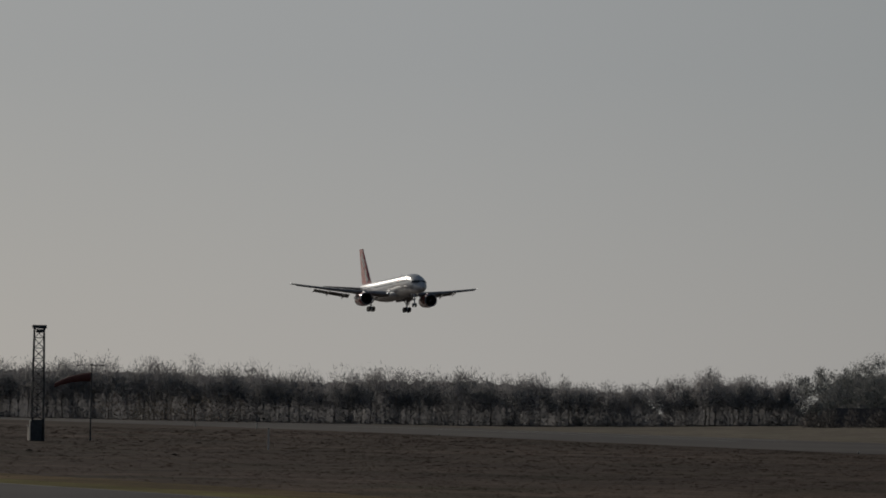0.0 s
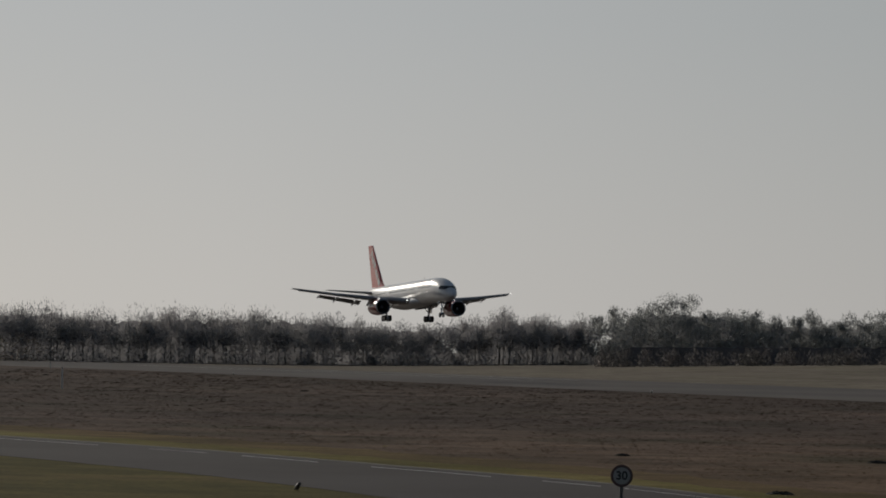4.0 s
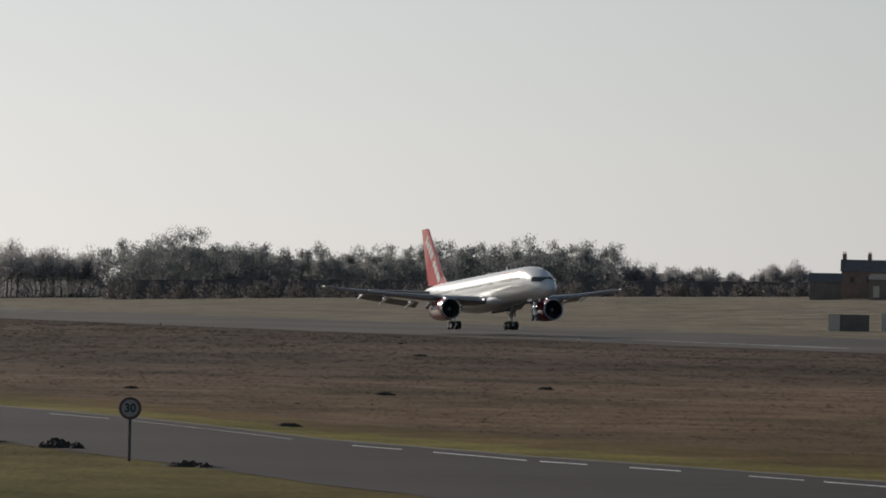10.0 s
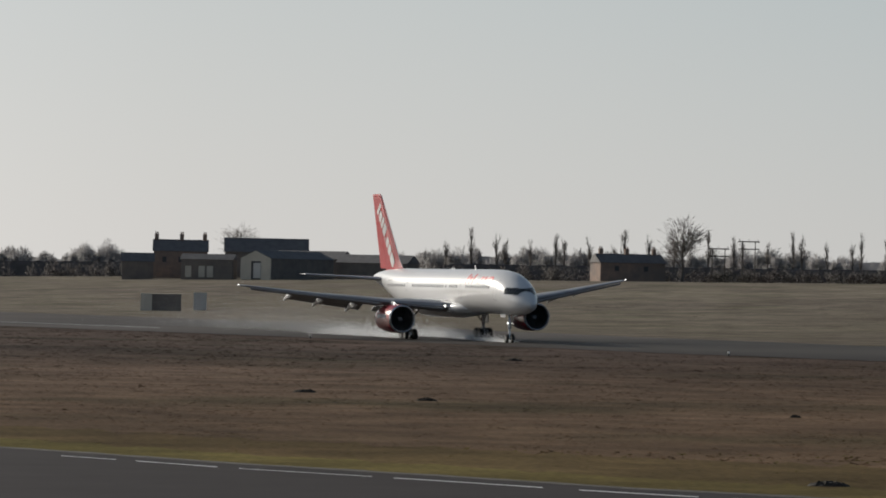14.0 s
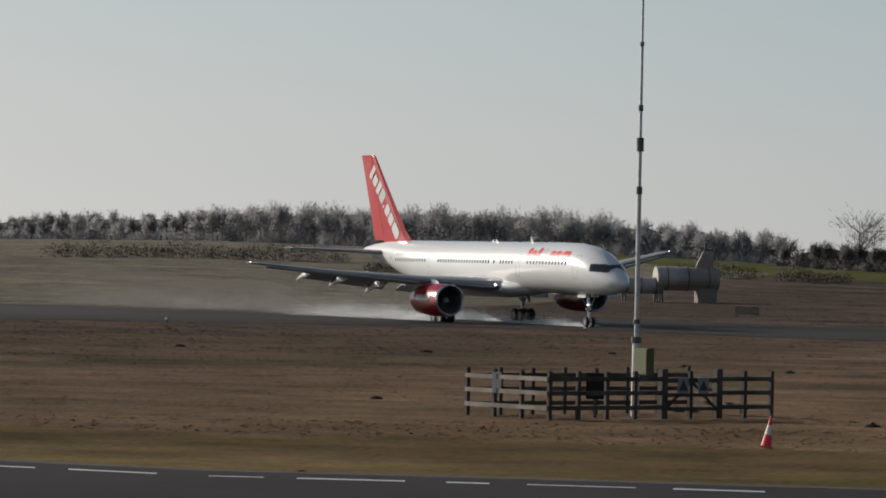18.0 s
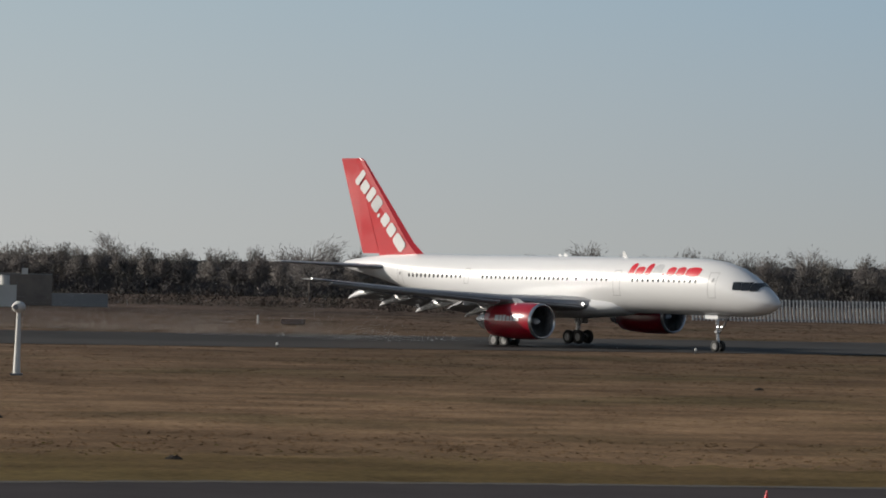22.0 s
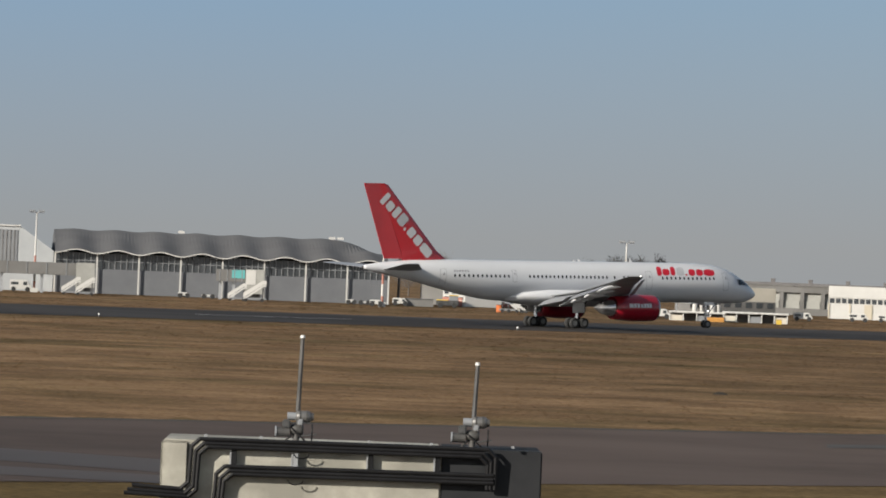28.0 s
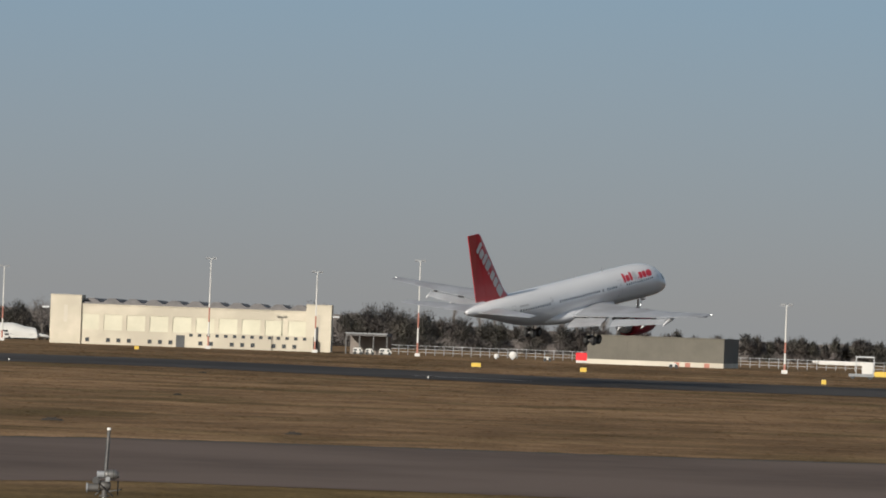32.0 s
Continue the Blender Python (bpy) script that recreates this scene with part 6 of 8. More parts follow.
def stairs_truck(az, r, s, label, flip=False):
    v = thing("stair_truck", label, "stair truck", "boarding stairs", at=bearing(az, r), rz=-az + (180 if flip else 0))
    bm = bmesh.new()
    loft(bm, [[(x, y, z) for x, z in ((-1.6 * s, 0.4 * s), (-1.2 * s, 0.35 * s), (1.5 * s, 2.3 * s), (1.9 * s, 2.3 * s), (1.9 * s, 2.5 * s), (1.4 * s, 2.5 * s))] for y in (-0.7 * s, 0.7 * s)])
    part("stair_flight", bm, CLAD_WHITE, v, "white slanting stairs")
    for y in (-0.74, 0.7):
        bm = bmesh.new()
        loft(bm, [[(x, y * s + d, z) for x, z in ((-1.5 * s, 0.6 * s), (1.4 * s, 2.6 * s), (1.9 * s, 2.6 * s), (1.9 * s, 3.2 * s), (1.3 * s, 3.2 * s), (-1.5 * s, 1.3 * s))] for d in (0, 0.04)])
        part("side_panel", bm, CLAD_WHITE, v)
    put("chassis", -1.5 * s, 1.9 * s, -0.6 * s, 0.6 * s, 0.3 * s, 0.6 * s, CLAD_GREY, v)
    put("strut", 1.3 * s, 1.5 * s, -0.4 * s, 0.4 * s, 0.6 * s, 2.3 * s, DARK_METAL, v)
    for x in (-1.1, 1.3):
        for y in (-0.6, 0.6):
            part("wheel", tube(bmesh.new(), (x * s, (y - 0.1) * s, 0.28 * s), (x * s, (y + 0.1) * s, 0.28 * s), 0.28 * s, seg=12), BLACK, v)


stairs_truck(15.02, 610, 0.75, "white boarding stairs parked under the jet bridge")
stairs_truck(15.2, 606, 0.75, "white boarding stairs parked under the jet bridge")
stairs_truck(17.12, 612, 0.75, "white boarding stairs before the terminal")
stairs_truck(17.34, 608, 0.9, "white boarding stairs before the terminal")
for az in (20.6, 20.68, 20.84, 20.9):
    stairs_truck(az, 600, 0.8, "row of white boarding stairs parked on the apron", True)
stairs_truck(21.28, 602, 0.6, "small white boarding stairs behind a truck", True)


def van(az, r, l, h, body, label, kind="van", rz=0.0):
    v = thing(kind, label, kind.replace("_", " "), "parked vehicles", at=bearing(az, r), rz=-az + rz)
    bm = bmesh.new()
    loft(bm, [[(x, y, z) for x, z in ((-l / 2, 0.3), (l / 2, 0.3), (l / 2, h * 0.5), (l * 0.42, h * 0.58), (l * 0.3, h), (-l / 2, h))] for y in (-0.9, 0.9)])
    bmesh.ops.bevel(bm, geom=bm.edges[:], offset=0.07, segments=2, affect="EDGES", clamp_overlap=True)
    part("body", bm, body, v)
    put("side_window", l * 0.12, l * 0.3, -0.93, -0.9, h * 0.55, h * 0.85, GLAZING, v, "dark window")
    put("rear_window", -l * 0.45, -l * 0.1, -0.925, -0.9, h * 0.58, h * 0.82, GLAZING, v)
    for x in (-l * 0.32, l * 0.32):
        part("wheel", tube(bmesh.new(), (x, -0.95, 0.33), (x, -0.7, 0.33), 0.33, seg=14), BLACK, v)
        part("wheel", tube(bmesh.new(), (x, 0.7, 0.33), (x, 0.95, 0.33), 0.33, seg=14), BLACK, v)


WHITE_CAR = CLAD_WHITE
for az, r, l, h, lab in ((16.46, 630, 1.6, 0.75, "low white baggage cart before the terminal"), (16.77, 630, 1.9, 0.55, "low white baggage cart before the terminal"), (18.58, 630, 1.3, 0.7, "low white baggage cart before the terminal"), (18.75, 630, 1.6, 0.5, "low white baggage cart before the terminal")):
    van(az, r, l, h, CLAD_WHITE, lab, "baggage_cart")
for az, r, l, h, lab in ((14.4, 630, 3.0, 1.6, "pale van beneath the jet bridge"), (18.9, 610, 1.8, 0.9, "white tug near the mast foot"), (19.2, 640, 2.2, 1.1, "white van before the trees"), (21.08, 612, 2.4, 1.5, "white truck beside the boarding stairs"), (22.5, 600, 2.6, 1.3, "white car by the canopies"), (24.3, 660, 2.8, 1.2, "white car on the apron"), (25.0, 680, 3.0, 1.3, "pale car on the apron"), (25.35, 690, 2.6, 1.2, "white car on the apron"),
                         (26.73, 700, 4.6, 1.5, "white rounded van near the hangar"), (27.22, 690, 2.2, 1.4, "white van with a lifted mast"), (27.42, 700, 1.8, 1.4, "white van beside the mast van"), (41.0, 870, 1.9, 1.3, "white van by the dark canopy"), (41.15, 870, 1.6, 1.2, "white van by the dark canopy"), (41.35, 868, 2.4, 1.3, "white van by the dark canopy"), (43.4, 860, 1.4, 0.9, "white car beside the far fence"), (45.0, 790, 1.6, 0.9, "white car before the olive building"), (36.5, 980, 5.0, 1.5, "white van behind the hangar")):
    van(az, r, l, h, CLAD_WHITE, lab)


def office(name, label, a0, r0, a1, r1, h, mat, rows, n, depth=10, z0=0.9, roof=None, dz=0.0):
    b, L = site(name, label, "building", a0, r0, a1, r1)
    put("wall", 0, L, 0, depth, 0, h, mat, b)
    put("parapet", -0.12, L + 0.12, -0.12, depth, h, h + 0.22, roof or CLAD_GREY, b)
    for k in range(rows):
        z = z0 + (h - z0 - 0.3) * k / rows
        for i in range(n):
            x = L * (i + 0.5) / n
            w = put("window", x - L / n * 0.28, x + L / n * 0.28, -0.06, 0.0, z, z + (h - z0) / rows * 0.5, GLAZING, b)
            put("sill", x - L / n * 0.3, x + L / n * 0.3, -0.1, -0.06, z - 0.08, z, CLAD_WHITE, w)
    return b, L


off1, L1 = office("office_block", "white three-storey office block under a wavy white roof", 20.36, 695, 21.2, 697, 3.7, CLAD_WHITE, 3, 10, 8)
# grey wall paints in the shaded face of the white block
off2, L2 = office("office_block", "office block wing with a red base, its shade painted grey", 20.02, 684, 20.36, 690, 3.9, HANGAR_GREY, 3, 3, 8)
off3, L3 = office("office_block", "white lit wing of the office block with a brick red base", 19.74, 680, 20.02, 672, 3.9, CLAD_WHITE, 3, 3, 6)
RED_PANEL = material("brick_red_panel", (0.36, 0.16, 0.12), 0.8, 0, (0.3, 0.13, 0.1), 0.6)
put("base_panel", 0, L3 * 0.9, -0.09, -0.062, 0.0, 1.3, RED_PANEL, off3, "brick red panel")
put("base_panel", 0, L1 * 0.3, -0.13, -0.11, 0.0, 1.2, RED_PANEL, off1, "brick red panel")
for b, L, z in ((off1, L1, 4.0), (off2, L2, 4.2), (off3, L3, 4.2)):
    bm = bmesh.new()
    n = 40
    loft(bm, [[(L * i / n, -0.6, z + 0.25 * math.sin(L * i / n * 1.5)), (L * i / n, 6, z + 0.7 + 0.25 * math.sin(L * i / n * 1.5)), (L * i / n, 6, z + 0.55 + 0.25 * math.sin(L * i / n * 1.5)), (L * i / n, -0.6, z - 0.15 + 0.25 * math.sin(L * i / n * 1.5))] for i in range(n + 1)])
    part("wavy_roof", bm, CLAD_WHITE, b, "white wavy roof")
shed, L = site("low_shed", "low grey shed before the trees", "shed", 19.25, 640, 19.62, 640)
put("wall", 0, L, 0, 3, 0, 1.0, HANGAR_GREY, shed)
put("roof", -0.1, L + 0.1, -0.1, 3.1, 1.0, 1.12, ROOF_GREY, shed)
trk = thing("apron_tug", "yellow and grey apron tug with its cab", "tug", at=bearing(19.8, 640), rz=-19.8)
put("body", -1.6, 1.6, -0.8, 0.8, 0.3, 1.0, DARK_METAL, trk, "", 0.06)
put("cab", 0.2, 1.5, -0.7, 0.7, 1.0, 1.7, CLAD_GREY, trk, "", 0.06)
put("roof", 0.1, 1.6, -0.75, 0.75, 1.7, 1.8, YELLOW, trk, "dull yellow roof")
put("deck", -1.6, 0.1, -0.8, 0.8, 1.0, 1.12, YELLOW, trk)
for x in (-1.0, 1.0):
    part("wheel", tube(bmesh.new(), (x, -0.85, 0.35), (x, -0.6, 0.35), 0.35, seg=12), BLACK, trk)
ob = thing("orange_bin", "round orange bin beside the stairs", "bin", at=bearing(20.46, 600), rz=-20)
part("drum", tube(bmesh.new(), (0, 0, 0), (0, 0, 0.9), 0.42, 0.45, 14), ORANGE, ob)
part("lid", tube(bmesh.new(), (0, 0, 0.9), (0, 0, 1.0), 0.46, 0.4, 14), DARK_METAL, ob)

# canopies and low white buildings
for a0, a1, r, h, lab in ((21.9, 22.43, 610, 1.35, "low open shelter with a white flat roof"), (22.62, 23.3, 585, 1.0, "low white canopy with glazed walls"), (23.3, 24.1, 590, 1.15, "low white canopy before the buildings")):
    c, L = site("canopy", lab, "canopy", a0, r, a1, r, "low canopies")
    put("roof", -0.2, L + 0.2, -0.3, 3.2, h, h + 0.22, CLAD_WHITE, c, "white flat roof", 0.02)
    n = max(3, int(L / 1.6))
    for i in range(n + 1):
        put("post", L * i / n - 0.07, L * i / n + 0.07, -0.1, 0.04, 0, h, CLAD_WHITE, c)
    put("back_wall", 0, L, 2.6, 2.9, 0, h, HANGAR_GREY, c)
    for i in range(n):
        if i % 2 == 0:
            put("panel", L * i / n + 0.1, L * (i + 1) / n - 0.1, 0.05, 0.12, 0.0, h * 0.7, CLAD_GREY if i % 4 else RENDER_PALE, c)
w1, L = site("apron_building", "cream upper building over grey lower rooms", "building", 23.0, 650, 23.95, 655)
put("lower_wall", 0, L, 0, 9, 0, 2.5, HANGAR_GREY, w1)
put("upper_block", 0.4, L * 0.34, 0.1, 8, 2.5, 4.5, RENDER_PALE, w1, "pale upper block", 0.03)
put("upper_block", L * 0.4, L, 0.1, 8, 2.5, 4.5, RENDER_PALE, w1, "pale upper block", 0.03)
for i in range(7):
    put("window", L * (i + 0.2) / 7, L * (i + 0.75) / 7, -0.05, 0.0, 1.6, 2.35, GLAZING, w1)
put("canopy", -1.6, 0.0, -0.5, 3, 1.9, 2.3, CLAD_GREY, w1, "grey entrance canopy")
for x, d in ((-1.4, 0.7), (-0.4, 0.5), (1.4, 0.8), (2.3, 0.6)):
    part("tank", tube(bmesh.new(), (x, -1.2, 0), (x, -1.2, 1.9), d / 2, seg=14), CLAD_WHITE, w1, "upright white tank")
w2, L = site("hangar_white", "white hangar with a window band and a tan door", "hangar", 24.62, 735, 25.68, 735)
put("wall", 0, L, 0, 14, 0, 4.6, CLAD_WHITE, w2)
put("upper_band", -0.1, L + 0.1, -0.12, 14, 3.4, 5.3, CLAD_WHITE, w2, "white upper band", 0.03)
for i in range(14):
    put("window", L * (i + 0.12) / 14, L * (i + 0.88) / 14, -0.06, 0.0, 2.55, 3.3, GLAZING, w2)
put("door", L * 0.42, L * 0.52, -0.1, 0.0, 0, 2.4, HANGAR_CREAM, w2, "tan door")
for i in range(5):
    put("wall_rib", L * i / 4 - 0.12, L * i / 4 + 0.12, -0.14, 0.0, 0, 2.5, HANGAR_CREAM, w2)


# ---- hangars ----
def hangar(label, a0, r0, a1, r1, h, wall, bays, bay_mat, z0, z1, depth=30, x0=0.0, x1=None, humps=0, flat_bays=False):
    g, L = site("hangar", label, "hangar", a0, r0, a1, r1, "old hangars")
    x1 = L if x1 is None else x1 * L
    x0 *= L
    put("lower_wall", x0, x1, 0, depth, 0, z0, wall, g)
    put("upper_wall", x0, x1, 0, depth, z1, h, wall, g)
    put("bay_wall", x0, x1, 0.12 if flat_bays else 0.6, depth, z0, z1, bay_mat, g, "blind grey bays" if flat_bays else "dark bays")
    w = (x1 - x0) / bays
    for k in range(bays + 1):
        put("pier", max(x0, x0 + w * k - w * 0.1), min(x1, x0 + w * k + w * 0.1), -0.06, 0.6, z0, z1, wall, g)
    for k in range(bays):
        put("bay_door", x0 + w * (k + 0.14), x0 + w * (k + 0.86), 0.06 if flat_bays else 0.4, 0.12 if flat_bays else 0.6, z0, z1 * 0.5 + z0 * 0.5, bay_mat, g)
    put("coping", x0 - 0.1, x1 + 0.1, -0.16, depth, h, h + 0.16, wall, g)
    put("roof", x0, x1, 0.5, depth, h + 0.16, h + 0.55, SLATE, g, "dark felt roof")
    for k in range(humps):
        x = x0 + (x1 - x0) * (k + 0.5) / humps
        bm = bmesh.new()
        loft(bm, [[(x + dx, y, h + 0.4 + dz) for dx, dz in ((-2.0, 0), (-1.3, 0.5), (-0.6, 0.95), (0.6, 0.95), (1.3, 0.5), (2.0, 0))] for y in (3, depth)])
        part("roof_hump", bm, SLATE, g, "dark curved roof hump")
    return g, L


def turret(g, x0, x1, h, wall, rail=False):
    t = put("tower", x0, x1, -0.5, 8, 0, h, wall, g, "square corner tower", 0.04)
    put("slit_window", (x0 + x1) / 2 - 0.35, (x0 + x1) / 2 + 0.35, -0.54, -0.5, h * 0.45, h * 0.8, RENDER_PALE, t)
    put("cap", x0 - 0.1, x1 + 0.1, -0.6, 8, h, h + 0.15, wall, t)
    if rail:
        for i in range(8):
            put("rail_post", x0 + (x1 - x0) * i / 7 - 0.05, x0 + (x1 - x0) * i / 7 + 0.05, -0.7, -0.6, h + 0.1, h + 0.9, DARK_METAL, g)
        put("rail", x0 - 2.2, x1 + 0.4, -0.75, -0.6, h + 0.55, h + 0.72, DARK_METAL, g)


hz_, L = hangar("long grey concrete hangar with shuttered bays", 23.5, 784, 27.15, 782, 5.0, HANGAR_GREY, 14, BAY_GREY, 1.2, 3.9)
turret(hz_, L - 2.8, L, 7.2, RENDER_PALE)
for i in range(6):
    put("roof_vent", L * (0.1 + 0.13 * i), L * (0.1 + 0.13 * i) + 0.7, 3, 4, 5.55, 6.2, SLATE, hz_)
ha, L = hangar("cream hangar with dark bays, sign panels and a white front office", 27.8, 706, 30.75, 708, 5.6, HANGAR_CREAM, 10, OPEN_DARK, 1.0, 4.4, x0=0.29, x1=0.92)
turret(ha, L * 0.91, L * 0.985, 5.9, HANGAR_CREAM)
put("roof_edge", L * 0.3, L * 0.905, -0.1, 0.5, 5.78, 6.25, SLATE, ha, "dark roof edge above the wall")
for i in range(8):
    put("roof_rib", L * (0.31 + 0.075 * i), L * (0.31 + 0.075 * i) + 1.6, 0.6, 8, 6.15, 6.4 + 0.08 * (i % 2), SLATE, ha, "low dark roof ridge")
s = L / 412.0
put("sign_block", 0.2, 110 * s, -0.8, 20, 3.6, 5.9, CLAD_WHITE, ha, "white fascia block", 0.04)
for x0, x1, z0, z1, c, lab in ((6, 20, 4.6, 5.1, CLAD_GREY, "plain grey sign"), (32, 56, 4.45, 5.2, RED, "plain red and white sign"), (69, 83, 4.2, 5.5, material("navy_sign", (0.03, 0.04, 0.08), 0.5), "plain dark blue sign")):
    sg = put("sign_panel", x0 * s, x1 * s, -0.86, -0.8, z0, z1, c, ha, lab)
    if c is RED:
        put("sign_bar", (x0 + 3) * s, (x1 - 3) * s, -0.89, -0.86, z0 + 0.25, z1 - 0.25, STRIPE_WHITE, sg)
put("canopy", -1.4, 112 * s, -3.5, 0, 3.35, 3.58, CLAD_GREY, ha, "thin grey canopy roof", 0.02)
for x in (-0.9, 1.2):
    put("canopy_post", x, x + 0.25, -3.2, -2.9, 0, 3.35, CLAD_GREY, ha)
put("side_tower", 92 * s, 118 * s, -0.82, 10, 0, 5.75, HANGAR_CREAM, ha, "cream tower beside the signs", 0.04)
put("office", 28 * s, 118 * s, -1.6, 0, 0, 3.3, CLAD_WHITE, ha, "white two-storey office front", 0.02)
for k in range(2):
    for i in range(10):
        put("office_window", (32 + 7.6 * i) * s, (37.4 + 7.6 * i) * s, -1.66, -1.6, 0.3 + 1.3 * k, 0.95 + 1.3 * k, GLAZING, ha)
# dark box paints in the shade of the recess
put("recess_shade", 2 * s, 27 * s, 0, 1, 0, 3.3, OPEN_DARK, ha)
put("annex_fin", 150 * s, 165 * s, -3, -0.5, 0, 3.0, CLAD_GREY, ha, "grey upright screen")
an, La = site("annex", "white two-storey annex with rows of small windows", "building", 28.99, 696, 30.06, 697)
put("wall", 0, La, 0, 5, 0, 2.5, CLAD_WHITE, an)
put("roof", -0.1, La + 0.1, -0.1, 5, 2.5, 2.62, CLAD_GREY, an)
put("joint", La * 0.6 - 0.06, La * 0.6 + 0.06, -0.03, 0, 0, 2.5, CLAD_GREY, an)
for k in range(2):
    for i in range(9):
        if (i * 7 + k * 3) % 5:
            put("window", La * (i + 0.3) / 9, La * (i + 0.62) / 9, -0.04, 0, 0.35 + 1.2 * k, 0.9 + 1.2 * k, GLAZING, an)
an2, La = site("annex", "small white annex beside the cream tower", "building", 30.44, 700, 30.78, 701)
put("wall", 0, La, 0, 5, 0, 2.4, CLAD_WHITE, an2)
put("roof", -0.1, La + 0.1, -0.1, 5, 2.4, 2.55, CLAD_GREY, an2)
for i in range(3):
    put("window", La * (i + 0.3) / 3, La * (i + 0.6) / 3, -0.04, 0, 1.3, 1.8, GLAZING, an2)

DIM_BAY = material("dim_bay", (0.13, 0.13, 0.125), 0.7, 0, (0.09, 0.09, 0.088), 0.4)
hb, L = hangar("cream hangar with dark square bays and a railed tower", 32.72, 1104, 35.86, 1100, 8.3, HANGAR_CREAM, 10, DIM_BAY, 3.9, 6.3, x0=0.185, x1=0.93)
turret(hb, L * 0.915, L, 9.3, HANGAR_CREAM, True)
put("roof_edge", L * 0.19, L * 0.915, -0.1, 0.5, 8.48, 9.25, SLATE, hb, "dark roof edge above the wall")
for i in range(9):
    put("roof_rib", L * (0.2 + 0.08 * i), L * (0.2 + 0.08 * i) + 2.6, 0.6, 8, 9.0, 9.5 + 0.12 * (i % 2), SLATE, hb, "low dark roof ridge")
turret(hb, L * 0.03, L * 0.185, 9.7, HANGAR_CREAM)
bd = put("dark_door", -1.2, L * 0.06, -3.4, -0.6, 0, 7.4, material("blue_grey_door", (0.045, 0.05, 0.085), 0.6), hb, "tall dark blue door housing", 0.2)
put("door_panel", -0.9, L * 0.045, -3.48, -3.4, 1.6, 5.6, material("pale_grey_panel", (0.34, 0.35, 0.36), 0.6, 0, (0.3, 0.31, 0.32), 0.4), bd, "pale grey door panel")
put("door_hood", -1.4, L * 0.075, -3.6, -0.6, 7.4, 7.9, SLATE, bd, "dark sloping hood")
for i in range(10):
    x = L * (0.185 + 0.0745 * (i + 0.5))
    if i >= 7:
        put("pale_crate", x - 0.8, x + 1.1, 0.3, 0.5, 3.9, 4.9, CLAD_GREY, hb, "pale stacked goods inside the bay")
    for q in (-0.9, 0.9):
        put("glazing_bar", x + q - 0.05, x + q + 0.05, 0.32, 0.38, 3.9, 6.3, BAY_GREY, hb)
sg = put("sign_panel", L * 0.46, L * 0.585, -0.2, 0.0, 7.0, 7.75, CLAD_WHITE, hb, "white sign panel")
put("sign_bar", L * 0.47, L * 0.51, -0.24, -0.2, 7.2, 7.5, BLACK, sg, "dark sign bar")
put("sign_bar", L * 0.52, L * 0.575, -0.24, -0.2, 7.25, 7.42, SIGN_ORANGE, sg, "orange sign bar")
put("lean_to", L * 0.2, L * 0.97, -4, 0, 0, 1.9, HANGAR_CREAM, hb, "low cream lean-to")
put("lean_to_roof", L * 0.63, L * 0.985, -4.3, 0, 1.9, 3.2, material("grey_felt", (0.16, 0.165, 0.175), 0.8, 0, (0.13, 0.134, 0.142), 0.4), hb, "grey lean-to roof")
for i in range(18):
    if i not in (7, 8, 9, 12):
        put("window", L * (0.2 + 0.043 * i), L * (0.2 + 0.043 * i) + 0.9, -4.06, -4.0, 0.6, 1.4, OPEN_DARK, hb)
GREY_FRONT = material("pale_office_grey", (0.36, 0.38, 0.39), 0.7, 0, (0.32, 0.34, 0.35), 0.3)
for a, b in ((0.415, 0.51), (0.54, 0.632)):
    of = put("office_front", L * a, L * b, -5.5, -4.0, 0, 3.3, GREY_FRONT, hb, "pale grey office front")
    for i in range(2):
        for z in (0.5, 2.0):
            x = L * (a + (b - a) * (0.3 + 0.42 * i))
            put("office_window", x - 0.45, x + 0.45, -5.56, -5.5, z, z + 0.85, OPEN_DARK, of)
put("doorway", L * 0.51, L * 0.54, -5.2, -4.0, 0, 3.1, OPEN_DARK, hb, "doorway panel with its shade painted dark")

hc, L = hangar("long cream hangar with blind bay panels and corner towers", 37.1, 908, 40.65, 904, 7.9, HANGAR_CREAM, 10, material("blind_bay", (0.5, 0.48, 0.38), 0.85, 0, (0.44, 0.42, 0.33), 0.2), 2.9, 6.0, x0=0.1, x1=0.92, humps=11, flat_bays=True)
turret(hc, 0, L * 0.11, 9.6, HANGAR_CREAM)
turret(hc, L * 0.91, L, 9.3, HANGAR_CREAM)
for x, sgn in ((-1.6, 1), (L + 0.2, 1)):
    put("lamp_arm", x, x + 1.4, -0.9, -0.7, 7.0, 7.3, STEEL, hc, "pale lamp arm")
put("low_block", L * 0.485, L * 0.94, -3.2, 0, 0, 3.0, HANGAR_CREAM, hc, "low cream front block", 0.03)
for i in range(14):
    put("window", L * (0.5 + 0.031 * i), L * (0.5 + 0.031 * i) + 0.7, -3.26, -3.2, 2.2, 2.8, GLAZING, hc)
for i in range(22):
    if i % 4 != 2:
        front = -3.26 if i > 11 else -0.1
        put("window", L * (0.09 + 0.037 * i), L * (0.09 + 0.037 * i) + 0.8, front, front + 0.06, 0.5, 1.3, GLAZING, hc)
put("doorway", L * 0.45, L * 0.48, -0.15, 0.0, 0, 2.4, OPEN_DARK, hc, "doorway panel with its shade painted dark")
# thin dark panel paints in the shade of a recess
put("end_recess_shade", L * 0.945, L * 0.955, -0.58, -0.5, 0, 5.0, OPEN_DARK, hc)

# beyond the hangars
gb, L = site("olive_building", "low olive-grey clad building with a pale base wall", "building", 43.9, 850, 45.63, 846)
put("wall", 0, L, 0, 20, 0.9, 5.3, GREEN_GREY, gb)
